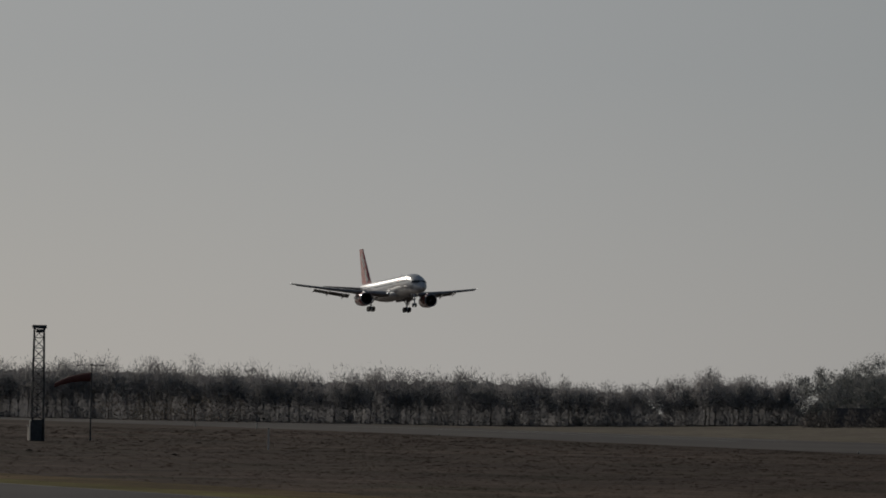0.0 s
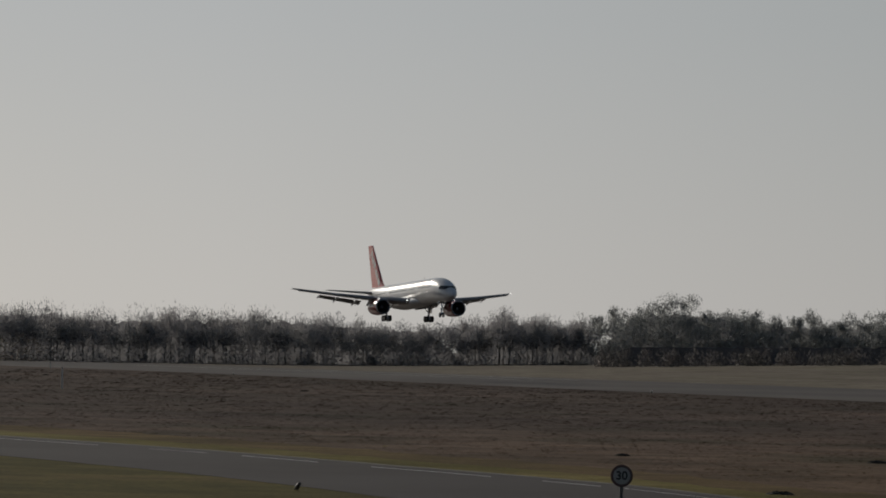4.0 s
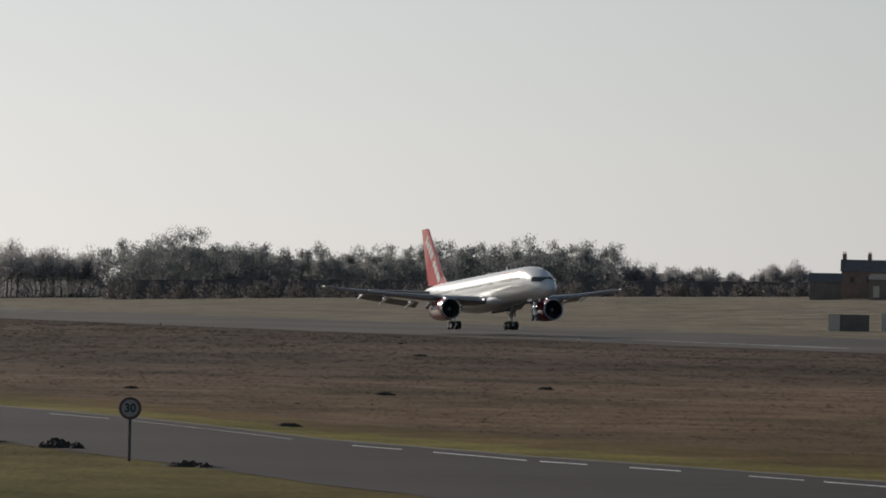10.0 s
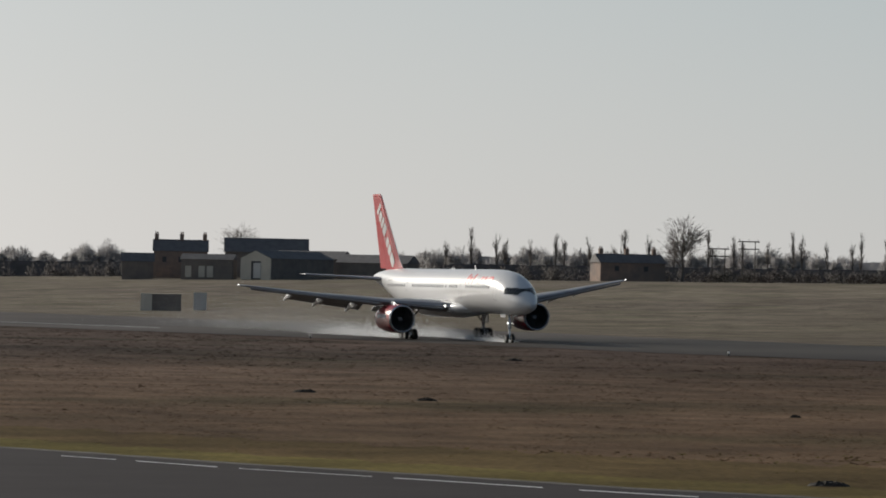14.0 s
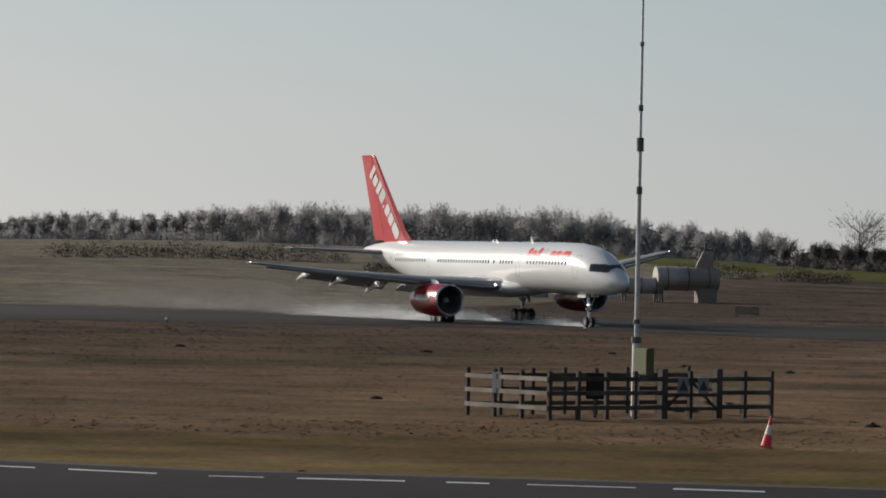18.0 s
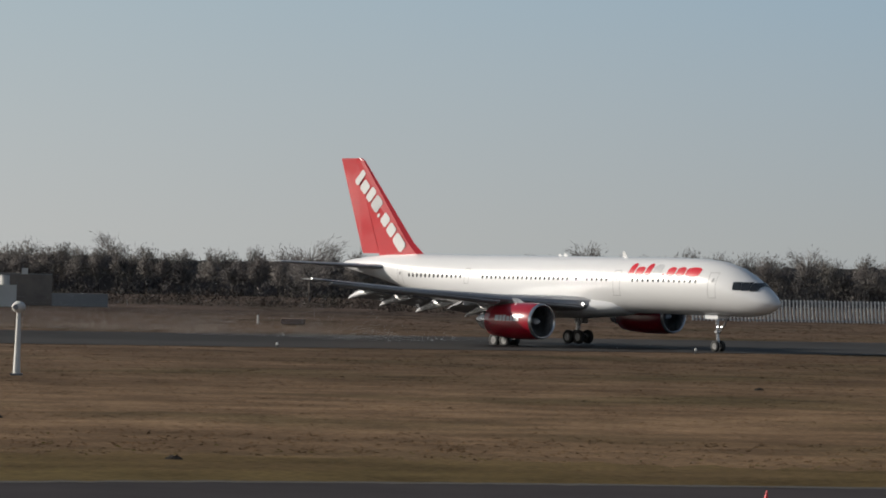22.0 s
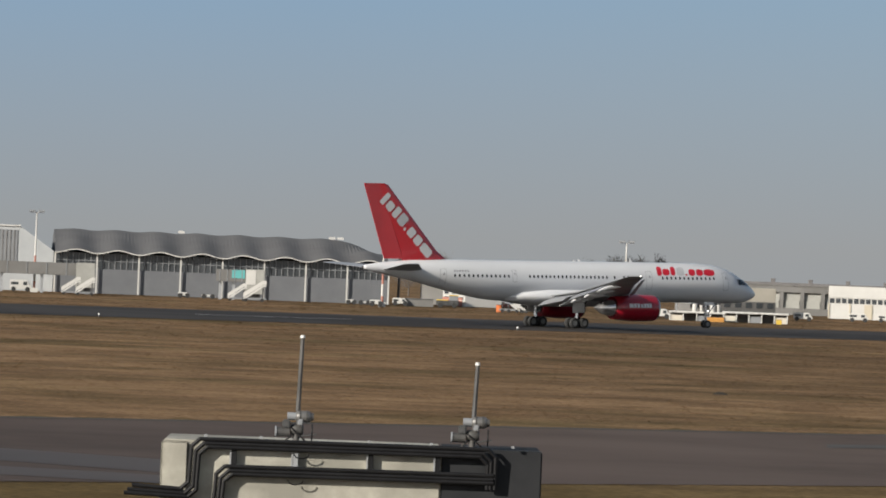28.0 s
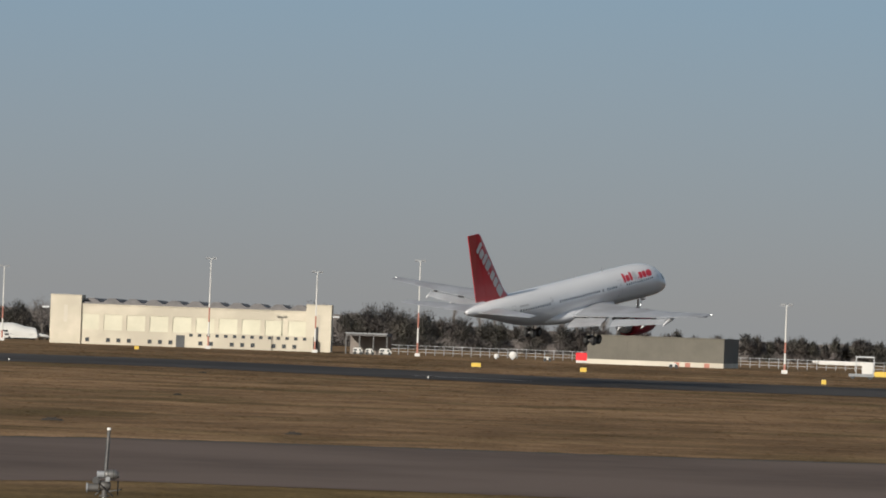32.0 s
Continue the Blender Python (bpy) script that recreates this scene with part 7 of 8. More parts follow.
put("base_wall", 0, L, -0.1, 20, 0, 0.9, RENDER_PALE, gb, "pale base wall")
put("roof_edge", -0.1, L + 0.1, -0.15, 20, 5.3, 5.5, GREEN_GREY, gb)
for i in range(12):
    put("cladding_rib", L * (i + 0.5) / 12 - 0.05, L * (i + 0.5) / 12 + 0.05, -0.04, 0, 0.9, 5.3, GREEN_GREY, gb)
for x in (0.64, 0.72, 0.86):
    put("red_door", L * x, L * x + 1.0, -0.16, -0.1, 0, 0.8, RED_PANEL, gb)
rb = thing("red_box", "bright red box cabin with a white base", "cabin", at=bearing(43.84, 860), rz=-43.8)
put("body", -1.2, 1.2, -0.8, 0.8, 0.45, 1.9, RED, rb, "", 0.05)
put("base", -1.15, 1.15, -0.75, 0.75, 0, 0.45, CLAD_WHITE, rb)
dc, L = site("dark_canopy", "dark steel canopy on posts beside the hangar", "canopy", 40.84, 885, 41.36, 884)
put("roof", 0, L, 0, 8, 3.6, 4.1, SLATE, dc, "dark roof with a pale rim", 0.05)
put("rim", -0.1, L + 0.1, -0.2, 0, 3.95, 4.2, CLAD_GREY, dc)
for i in range(4):
    put("post", L * i / 3 - 0.1, L * i / 3 + 0.1, 0.2, 0.4, 0, 3.6, DARK_METAL, dc)
put("back_wall", 0, L, 7, 8, 0, 3.6, DARK_WALL, dc)
tr = site("white_trailer", "large white covered trailer by the mast", "trailer", 36.2, 1000, 36.93, 1001)
L = tr[1]
bm = bmesh.new()
loft(bm, [[(x, 3 * math.cos(q) * 0.9, 0.3 + h * math.sin(q) ** 0.6) for q in [math.pi * k / 10 for k in range(11)]] for x, h in ((0, 2.4), (0.4, 3.1), (L * 0.6, 3.3), (L * 0.8, 2.6), (L - 0.3, 2.3), (L, 1.8))])
part("cover", bm, CLAD_WHITE, tr[0], "white tarpaulin cover")
put("chassis", 0.3, L - 0.3, -1.5, 1.5, 0, 0.35, DARK_METAL, tr[0])
for k, (az, r, s) in enumerate(((31.1, 1150, 1.0), (36.98, 1000, 0.8), (36.5, 985, 1.0), (32.35, 1150, 0.7))):
    la = thing("light_aircraft", "small white light aircraft parked on the grass", "aircraft", "parked light aircraft", at=bearing(az, r), rz=-az + 20 * k)
    bm = bmesh.new()
    loft(bm, [[(x * s, w * math.cos(q) * s, (1.0 + z + w * math.sin(q)) * s) for q in [2 * math.pi * i / 12 for i in range(12)]] for x, w, z in ((-3.6, 0.1, 0.35), (-2, 0.3, 0.2), (0, 0.6, 0.15), (1.4, 0.6, 0.0), (2.4, 0.4, -0.1), (2.8, 0.1, -0.1))])
    part("fuselage", bm, CLAD_WHITE, la, "", smooth=True)
    put("wing", -0.4 * s, 0.9 * s, -5 * s, 5 * s, 0.95 * s, 1.07 * s, CLAD_WHITE, la, "", 0.04)
    put("tailplane", -3.7 * s, -3.0 * s, -1.5 * s, 1.5 * s, 1.35 * s, 1.43 * s, CLAD_WHITE, la)
    bm = bmesh.new()
    loft(bm, [[(-3.8 * s, y, 1.3 * s), (-2.8 * s, y, 1.3 * s), (-3.3 * s, y, 2.5 * s), (-3.9 * s, y, 2.5 * s)] for y in (-0.05, 0.05)])
    part("fin", bm, CLAD_WHITE, la)
    put("canopy", 0.3 * s, 1.4 * s, -0.45 * s, 0.45 * s, 1.6 * s, 1.95 * s, GLAZING, la, "", 0.1)
    for x, y in ((0.3, -1), (0.3, 1), (2.1, 0)):
        part("wheel", tube(bmesh.new(), (x * s, (y - 0.1) * s, 0.3 * s), (x * s, (y + 0.1) * s, 0.3 * s), 0.3 * s, seg=10), BLACK, la)
lift = thing("apron_lift", "white apron loader with a long raised bridge", "loader", at=bearing(47.25, 700), rz=-47)
put("chassis", -0.5, 3.4, -1, 1, 0.35, 0.8, CLAD_GREY, lift, "", 0.05)
put("cab", 1.5, 3.2, -0.9, 0.9, 0.8, 2.6, CLAD_WHITE, lift, "white cab frame", 0.06)
put("bridge", -5.2, 3.0, -0.6, 0.6, 2.0, 2.6, CLAD_WHITE, lift, "long white bridge", 0.1)
put("bridge_nose", -6.2, -5.2, -0.4, 0.4, 2.25, 2.55, CLAD_WHITE, lift, "", 0.1)
put("top_frame", 0.5, 3.4, -0.9, 0.9, 3.3, 3.5, STEEL, lift)
for x in (0.6, 3.3):
    put("frame_post", x - 0.06, x + 0.06, -0.9, -0.78, 0.8, 3.3, STEEL, lift)
put("yellow_tank", 3.4, 5.6, -0.9, 0.9, 0.4, 1.2, YELLOW, lift, "pale yellow tank", 0.1)
for x in (0.1, 2.8):
    for y in (-0.95, 0.75):
        part("wheel", tube(bmesh.new(), (x, y, 0.4), (x, y + 0.22, 0.4), 0.4, seg=14), BLACK, lift)
for az, r, d in ((42.96, 880, 1.5), (42.75, 885, 0.9)):
    dd = thing("dish", "round white dish on a low stand", "dish", "white dishes", at=bearing(az, r), rz=-az)
    bm = bmesh.new()
    bmesh.ops.create_uvsphere(bm, u_segments=16, v_segments=8, radius=d / 2, matrix=Matrix.Translation((0, 0, d / 2 + 0.15)) @ Matrix.Diagonal((1, 0.4, 1, 1)))
    part("bowl", bm, CLAD_WHITE, dd, "", smooth=True)
    put("stand", -0.2, 0.2, -0.2, 0.2, 0, 0.4, STEEL, dd)


# floodlight masts
def light_mast(az, r, h, label, bands=True):
    m = thing("floodlight_mast", label, "floodlight mast", "floodlight masts", at=bearing(az, r), rz=-az)
    for z0, z1, c in ((0, 0.14, RED_PANEL), (0.14, 0.3, CLAD_WHITE), (0.3, 0.46, RED_PANEL if bands else CLAD_WHITE), (0.46, 0.62, CLAD_WHITE), (0.62, 1.0, CLAD_WHITE)):
        a, b = 0.2 - 0.12 * z0, 0.2 - 0.12 * z1
        part("mast_section", tube(bmesh.new(), (0, 0, h * z0), (0, 0, h * z1), a, b, 10), c if bands else CLAD_WHITE, m)
    put("crossbar", -1.0, 1.0, -0.08, 0.08, h - 0.05, h + 0.08, STEEL, m)
    for x in (-0.85, -0.4, 0.4, 0.85):
        put("floodlight", x - 0.18, x + 0.18, -0.25, 0.1, h + 0.05, h + 0.32, CLAD_GREY, m, "grey floodlight")
    put("base", -0.5, 0.5, -0.5, 0.5, 0, 0.6, CLAD_WHITE, m)


for az, r, h in ((10.61, 640, 11.6), (14.57, 625, 11.0), (18.97, 610, 10.2), (22.04, 610, 9.9), (29.3, 715, 9.2), (31.25, 705, 8.4), (33.2, 1010, 17.5), (34.93, 1010, 17.6), (35.65, 1150, 16), (36.5, 920, 15), (39.1, 880, 17.5), (40.45, 880, 15.6), (41.75, 880, 18.5), (46.4, 760, 11.4)):
    light_mast(az, r, h, "tall pale floodlight mast with red bands on the apron", az > 14)
tm = thing("telecom_mast", "dark telecom mast with stacked antennas", "mast", at=bearing(19.17, 660))
part("shaft", tube(bmesh.new(), (0, 0, 0), (0.15, 0, 8.3), 0.2, 0.14, 10), DARK_METAL, tm)
for z, w in ((8.0, 0.55), (7.2, 0.4), (6.2, 0.5), (5.4, 0.35)):
    put("antenna", 0.1 - w, 0.1 + w, -0.2, 0.2, z - 0.35, z + 0.35, DARK_METAL, tm, "dark antenna drum", 0.05)
for az, r, h in ((19.46, 660, 6.2), (22.7, 640, 5.6)):
    sm = thing("lamp_post", "thin grey lamp post before the trees", "lamp post", "lamp posts", at=bearing(az, r))
    part("shaft", tube(bmesh.new(), (0, 0, 0), (0, 0, h), 0.1, 0.06, 8), STEEL, sm)
    put("head", -0.3, 0.3, -0.1, 0.1, h, h + 0.15, DARK_METAL, sm)


# runway signs
def runway_sign(az, r, mat, w, label):
    s = thing("runway_sign", label, "sign", "runway signs", at=bearing(az, r), rz=-az)
    w *= 0.75
    put("panel", -w / 2, w / 2, -0.12, 0.12, 0.18, 0.74, mat, s, "", 0.02)
    put("face", -w * 0.42, w * 0.42, -0.14, -0.12, 0.36, 0.58, BLACK if mat is SIGN_ORANGE and w < 2 else mat, s)
    put("frame", -w / 2 - 0.04, w / 2 + 0.04, -0.1, 0.1, 0.74, 0.79, DARK_METAL, s)
    for x in (-w * 0.35, w * 0.35):
        put("leg", x - 0.05, x + 0.05, -0.05, 0.05, 0, 0.18, DARK_METAL, s)


for az, r, w, amber in ((23.2, 560, 2.8, 1), (24.0, 560, 0.9, 0), (27.3, 610, 2.6, 1), (27.75, 615, 2.2, 1), (29.24, 620, 2.0, 1), (30.33, 635, 1.1, 0), (30.74, 632, 0.8, 0), (31.82, 600, 0.9, 0), (32.76, 605, 1.8, 1), (35.9, 600, 1.0, 0), (38.2, 760, 1.0, 0), (42.5, 640, 1.8, 0), (43.86, 620, 1.2, 0), (46.9, 560, 0.8, 0)):
    runway_sign(az, r, SIGN_ORANGE if amber else YELLOW, w, "amber runway sign board on short legs" if amber else "yellow runway sign board on short legs")

# fence along the far apron
ff, L = site("wire_fence", "grey wire mesh fence along the far apron", "fence", 41.4, 930, 48.5, 900)
n = 60
for k in range(n + 1):
    part("fence_post", tube(bmesh.new(), (L * k / n, 0, 0), (L * k / n, 0, 2.0), 0.07, seg=6), STEEL, ff)
for z in (0.6, 1.2, 1.9):
    part("fence_rail", tube(bmesh.new(), (0, 0, z), (L, 0, z), 0.04, seg=6), STEEL, ff)


# ---- woods, hedges and single trees ----
# twigs of the middle woods, paled a little as painted haze
WOOD_MID = material("brown_grey_twigs", (0.21, 0.19, 0.182), 1.0, 0, (0.17, 0.155, 0.15), 0.25, (0.18, 0.168, 0.155), 0.1, island=0.06)
translucent(WOOD_MID, 0.3)
# backing colours: pale paints in haze, brown the shade between trees
INSIDE_PALE = material("haze_paled_backing", (0.42, 0.405, 0.41), 1.0, 0, (0.36, 0.35, 0.355), 0.3)
INSIDE_MID = material("shade_brown_backing", (0.12, 0.105, 0.1), 1.0, 0, (0.09, 0.08, 0.076), 0.3)
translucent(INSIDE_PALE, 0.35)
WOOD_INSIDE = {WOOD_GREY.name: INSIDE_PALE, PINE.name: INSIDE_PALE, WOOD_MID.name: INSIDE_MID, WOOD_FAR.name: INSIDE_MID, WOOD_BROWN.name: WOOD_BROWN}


class Foliage:
    """Gathers twigs, leaf clumps and trunks of many trees for one mesh."""

    def __init__(self, seed):
        self.rng = np.random.default_rng(seed)
        self.chunks, self.normals, self.skins = [], [], []

    def flakes(self, p, grow, length, width, nrm):
        """Thin pointed blades at p: a base of the given width, a tip along grow."""
        g, n = self.rng, len(p)
        u = grow / np.linalg.norm(grow, axis=1)[:, None]
        v = np.cross(u, g.normal(size=(n, 3)))
        v *= (width * 0.5 / np.linalg.norm(v, axis=1))[:, None]
        u = u * length[:, None]
        self.chunks.append(np.stack([p + v - 0.35 * u, p - v - 0.35 * u, p + 0.65 * u], axis=1).reshape(-1, 3))
        nrm = 0.7 * nrm + g.normal(0, 0.1, (n, 3)) + np.array([0, 0, 0.8])
        nrm /= np.linalg.norm(nrm, axis=1)[:, None]
        self.normals.append(np.repeat(nrm, 3, axis=0))

    def crown(self, c, w, h, n, size, up=0.4):
        """A lumpy bush of small twigs."""
        g = self.rng
        d = g.normal(size=(n, 3))
        d /= np.linalg.norm(d, axis=1)[:, None]
        lump = 1 + 0.2 * np.sin(d[:, 0] * 5 + c[0]) * np.sin(d[:, 2] * 6 + c[1])
        p = d * (1.06 * g.random(n) ** 0.4 * lump)[:, None] * np.array([w, w, h]) + np.array(c)
        self.flakes(p, d * 0.8 + g.normal(size=(n, 3)) * 0.5 + np.array([0, 0, up]), size * g.uniform(0.8, 1.8, n), size * g.uniform(0.3, 0.8, n), d)

    def trees(self, base, high, wide, kind, n, size):
        """Many trees at once: trunks, limbs and crowns built of clustered twigs."""
        g, t = self.rng, len(base)
        foot, out = np.array([0, 0, 1.0]), np.array([1.0, 1.0, 0])
        # trunks, a little bent
        lean = g.normal(0, 0.03, (t, 3)) * high[:, None] * out
        for k in range(2):
            self.flakes(base + foot * (high * 0.27)[:, None], foot + lean / high[:, None], high * 0.78, high * 0.024, g.normal(0, 1, (t, 3)) * out)
        heads = 15 if kind == "bare" else 12
        tree = np.repeat(np.arange(t), heads)
        d = g.normal(size=(t * heads, 3))
        d /= np.linalg.norm(d, axis=1)[:, None]
        if kind == "bare":
            d[:, 2] = np.abs(d[:, 2]) * 1.35 - 0.62
            mid = base[tree] + foot * (high[tree] * 0.58)[:, None]
            reach = np.stack([wide[tree], wide[tree], high[tree] * 0.4], 1)
            heart = mid + d * reach * g.uniform(0.5, 0.86, len(tree))[:, None]
            spread = reach * 0.24
            low, wd = np.array([0, 0, 0.25]), 0.17
        else:
            lvl = g.uniform(0.2, 0.95, len(tree))
            heart = base[tree] + lean[tree] + foot * (high[tree] * lvl)[:, None]
            arm = wide[tree] * (1.12 - 0.75 * np.clip((lvl - 0.45) / 0.5, 0, 1) ** 1.6)
            heart += d * out * (arm * 0.75)[:, None]
            spread = np.stack([arm * 0.42, arm * 0.42, high[tree] * 0.05], 1)
            low, wd = np.array([0, 0, 0.5]), 0.42
        # limbs from the trunk to the heads
        start = base[tree] + foot * (high[tree] * g.uniform(0.2, 0.45, len(tree)))[:, None]
        way = heart - start
        self.flakes(start + way * 0.35, way, np.linalg.norm(way, axis=1), 0.012 * high[tree], d)
        # the twigs
        twig = np.repeat(np.arange(len(tree)), n)
        q = np.clip(g.normal(size=(len(twig), 3)), -2.1, 2.1)
        p = heart[twig] + q * spread[twig]
        core = base[tree[twig]] + foot * (high[tree[twig]] * 0.5)[:, None]
        away = p - core
        away /= np.linalg.norm(away, axis=1)[:, None] + 1e-6
        grow = away * 0.8 + g.normal(0, 0.45, p.shape) + low
        ln = size * g.uniform(0.7, 1.7, len(p))
        self.flakes(p, grow, ln, ln * wd * g.uniform(0.6, 1.5, len(p)), away)

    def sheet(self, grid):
        """A backing sheet behind a wood's outer trees; its colour paints in inner shade and haze."""
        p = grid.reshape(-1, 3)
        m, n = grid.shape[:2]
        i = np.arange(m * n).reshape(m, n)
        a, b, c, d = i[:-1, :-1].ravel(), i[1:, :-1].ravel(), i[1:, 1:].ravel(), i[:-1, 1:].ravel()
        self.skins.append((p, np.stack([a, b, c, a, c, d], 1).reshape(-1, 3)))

    def mesh(self, name, mat):
        co, nr = [np.concatenate(self.chunks)], [np.concatenate(self.normals)]
        tri = [np.arange(len(co[0])).reshape(-1, 3)]
        base = len(co[0])
        for p, t in self.skins:
            co.append(p)
            far = np.linalg.norm(p[:, :2], axis=1)
            soft = np.stack([-p[:, 0] / far, -p[:, 1] / far, np.full(len(p), 0.6)], 1) + self.rng.normal(0, 0.2, p.shape)
            nr.append(soft / np.linalg.norm(soft, axis=1)[:, None])
            tri.append(t + base)
            base += len(p)
        co, tri, nr = np.concatenate(co).astype(np.float32), np.concatenate(tri).astype(np.int32), np.concatenate(nr)
        me = bpy.data.meshes.new(name)
        me.vertices.add(len(co))
        me.vertices.foreach_set("co", co.ravel())
        me.loops.add(tri.size)
        me.loops.foreach_set("vertex_index", tri.ravel())
        me.polygons.add(len(tri))
        me.polygons.foreach_set("loop_start", np.arange(0, tri.size, 3, dtype=np.int32))
        me.polygons.foreach_set("use_smooth", np.ones(len(tri), dtype=bool))
        me.update(calc_edges=True)
        me.normals_split_custom_set_from_vertices(nr.tolist())
        me.materials.append(mat)
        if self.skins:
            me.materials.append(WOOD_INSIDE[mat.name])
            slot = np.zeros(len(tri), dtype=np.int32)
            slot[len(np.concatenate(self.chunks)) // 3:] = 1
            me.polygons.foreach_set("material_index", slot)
        return me


def wood(label, mat, az0, az1, profile, r, kind="bare", rows=3, gap=4.0, depth=15, seed=1, lush=1.0, name="wood"):
    """A belt of separate trees under an uneven top line, with scrub at their feet; heights in metres over the runway's level."""
    g = np.random.default_rng(seed)
    fol = Foliage(seed)
    top_at = lambda a: np.interp(a, *zip(*profile))
    ground = lambda a, rr: np.array([ground_z(x, y) for x, y in zip(a, rr)])
    place = lambda a, rr, z: np.stack([np.sin(np.radians(a)) * rr, np.cos(np.radians(a)) * rr, z], 1)
    arc = math.radians(az1 - az0) * r
    unit = r / 8000
    hedge = name == "hedge"
    if not hedge:
        for row in range(rows):
            count = max(2, int(arc / gap))
            a = az0 + (az1 - az0) * (np.arange(count) + g.uniform(0.0, 1.0, count)) / count
            rr = r + depth * (1 - row / max(1, rows - 1)) + g.uniform(-3, 3, count)
            z0 = ground(a, rr)
            tall = np.clip((top_at(a) - z0) * g.choice([1.0, 0.95, 0.88, 0.8], count, p=[0.3, 0.3, 0.25, 0.15]) * (1.1 - 0.09 * row), 1.5, None)
            wide = np.clip(tall * (g.uniform(0.22, 0.4, count) if kind == "bare" else g.uniform(0.22, 0.33, count)), 1.2, 6.0)
            n = int((58 if kind == "bare" else 95) * lush)
            fol.trees(place(a, rr, z0), tall, wide, kind, n, unit * (5.4 if kind == "bare" else 3.0))
    # scrub along the foot
    count = int(arc / 0.9)
    a = g.uniform(az0, az1, count)
    rr = r - 4 + g.uniform(-3, 3, count) + (4 if hedge else 0)
    z0 = ground(a, rr)
    tall = (top_at(a) - z0) * (g.uniform(0.75, 1.04, count) if hedge else g.uniform(0.22, 0.72, count))
    idx = np.repeat(np.arange(count), 80)
    d = g.normal(0, 1, (len(idx), 3))
    d /= np.linalg.norm(d, axis=1)[:, None]
    d[:, 2] = np.abs(d[:, 2])
    f = g.random(len(idx)) ** 0.5
    p = place(a, rr, z0)[idx] + d * np.stack([0.9 + tall[idx] * 0.3, 0.9 + tall[idx] * 0.3, tall[idx]], 1) * f[:, None]
    ln = unit * g.uniform(3, 6, len(idx))
    fol.flakes(p, d + np.array([0, 0, 0.5]) + g.normal(0, 0.4, d.shape), ln, ln * g.uniform(0.2, 0.5, len(idx)), d)
    # the backing sheet that stands for the inside
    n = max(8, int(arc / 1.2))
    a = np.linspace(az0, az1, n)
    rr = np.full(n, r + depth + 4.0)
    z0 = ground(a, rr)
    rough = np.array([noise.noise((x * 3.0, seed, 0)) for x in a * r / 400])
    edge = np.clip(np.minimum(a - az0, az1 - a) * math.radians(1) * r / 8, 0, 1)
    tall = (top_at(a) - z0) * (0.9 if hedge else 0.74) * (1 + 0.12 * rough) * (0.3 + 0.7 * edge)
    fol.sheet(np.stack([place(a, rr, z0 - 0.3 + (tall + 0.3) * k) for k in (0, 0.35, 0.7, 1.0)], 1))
    return tagged(new(name, fol.mesh(name, mat)), label, "trees", kind="stuff")


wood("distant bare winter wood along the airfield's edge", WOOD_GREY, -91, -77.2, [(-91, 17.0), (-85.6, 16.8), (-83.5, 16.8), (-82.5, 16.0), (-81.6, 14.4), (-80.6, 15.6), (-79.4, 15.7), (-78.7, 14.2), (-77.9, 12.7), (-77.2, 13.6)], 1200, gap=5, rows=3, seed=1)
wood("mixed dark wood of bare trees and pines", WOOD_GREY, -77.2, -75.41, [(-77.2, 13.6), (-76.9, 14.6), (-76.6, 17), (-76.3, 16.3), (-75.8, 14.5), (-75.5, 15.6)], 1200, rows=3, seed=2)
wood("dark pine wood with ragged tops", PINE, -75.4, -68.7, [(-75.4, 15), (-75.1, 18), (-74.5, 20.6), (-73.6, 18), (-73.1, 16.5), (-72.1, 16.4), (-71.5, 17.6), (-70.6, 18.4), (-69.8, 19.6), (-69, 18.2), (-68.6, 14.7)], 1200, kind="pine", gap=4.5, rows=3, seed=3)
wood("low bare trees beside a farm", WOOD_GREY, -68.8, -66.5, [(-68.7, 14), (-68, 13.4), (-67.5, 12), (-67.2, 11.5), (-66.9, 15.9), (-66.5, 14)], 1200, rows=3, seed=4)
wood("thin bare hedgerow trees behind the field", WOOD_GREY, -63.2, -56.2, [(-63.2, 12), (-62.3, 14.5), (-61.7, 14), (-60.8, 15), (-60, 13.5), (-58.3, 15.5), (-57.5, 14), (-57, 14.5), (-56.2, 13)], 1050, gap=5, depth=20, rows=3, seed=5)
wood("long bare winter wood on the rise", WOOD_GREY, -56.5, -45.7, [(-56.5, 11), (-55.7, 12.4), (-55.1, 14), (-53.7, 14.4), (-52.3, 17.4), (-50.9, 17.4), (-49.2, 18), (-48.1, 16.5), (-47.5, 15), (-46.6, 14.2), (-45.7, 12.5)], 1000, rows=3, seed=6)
wood("scattered bare trees and hedge by the road", WOOD_MID, -45.8, -37.2, [(-45.8, 10), (-44.4, 9.4), (-43.2, 8.8), (-42.3, 9.9), (-41.7, 7.4), (-41.3, 8.4), (-40.6, 7.4), (-40.2, 5.8), (-39.2, 6.2), (-38.3, 8.6), (-37.7, 7.5), (-37.2, 8.8)], 820, rows=2, gap=4.5, depth=10, seed=7)
wood("bare brown trees beyond the runway", WOOD_MID, -37.3, -16.5, [(-37.3, 9), (-35, 10.4), (-34.1, 9.4), (-33.1, 9.2), (-31.8, 10.1), (-31, 8.8), (-30.3, 7.8), (-29, 9.3), (-27.2, 10.9), (-26.3, 10.4), (-24.7, 10.8), (-23.6, 9.7), (-22.6, 9.4), (-21, 7.4), (-19, 6.4), (-18.2, 7), (-17.8, 8.8), (-16.5, 9.2)], 900, rows=3, gap=4.5, depth=14, seed=8)
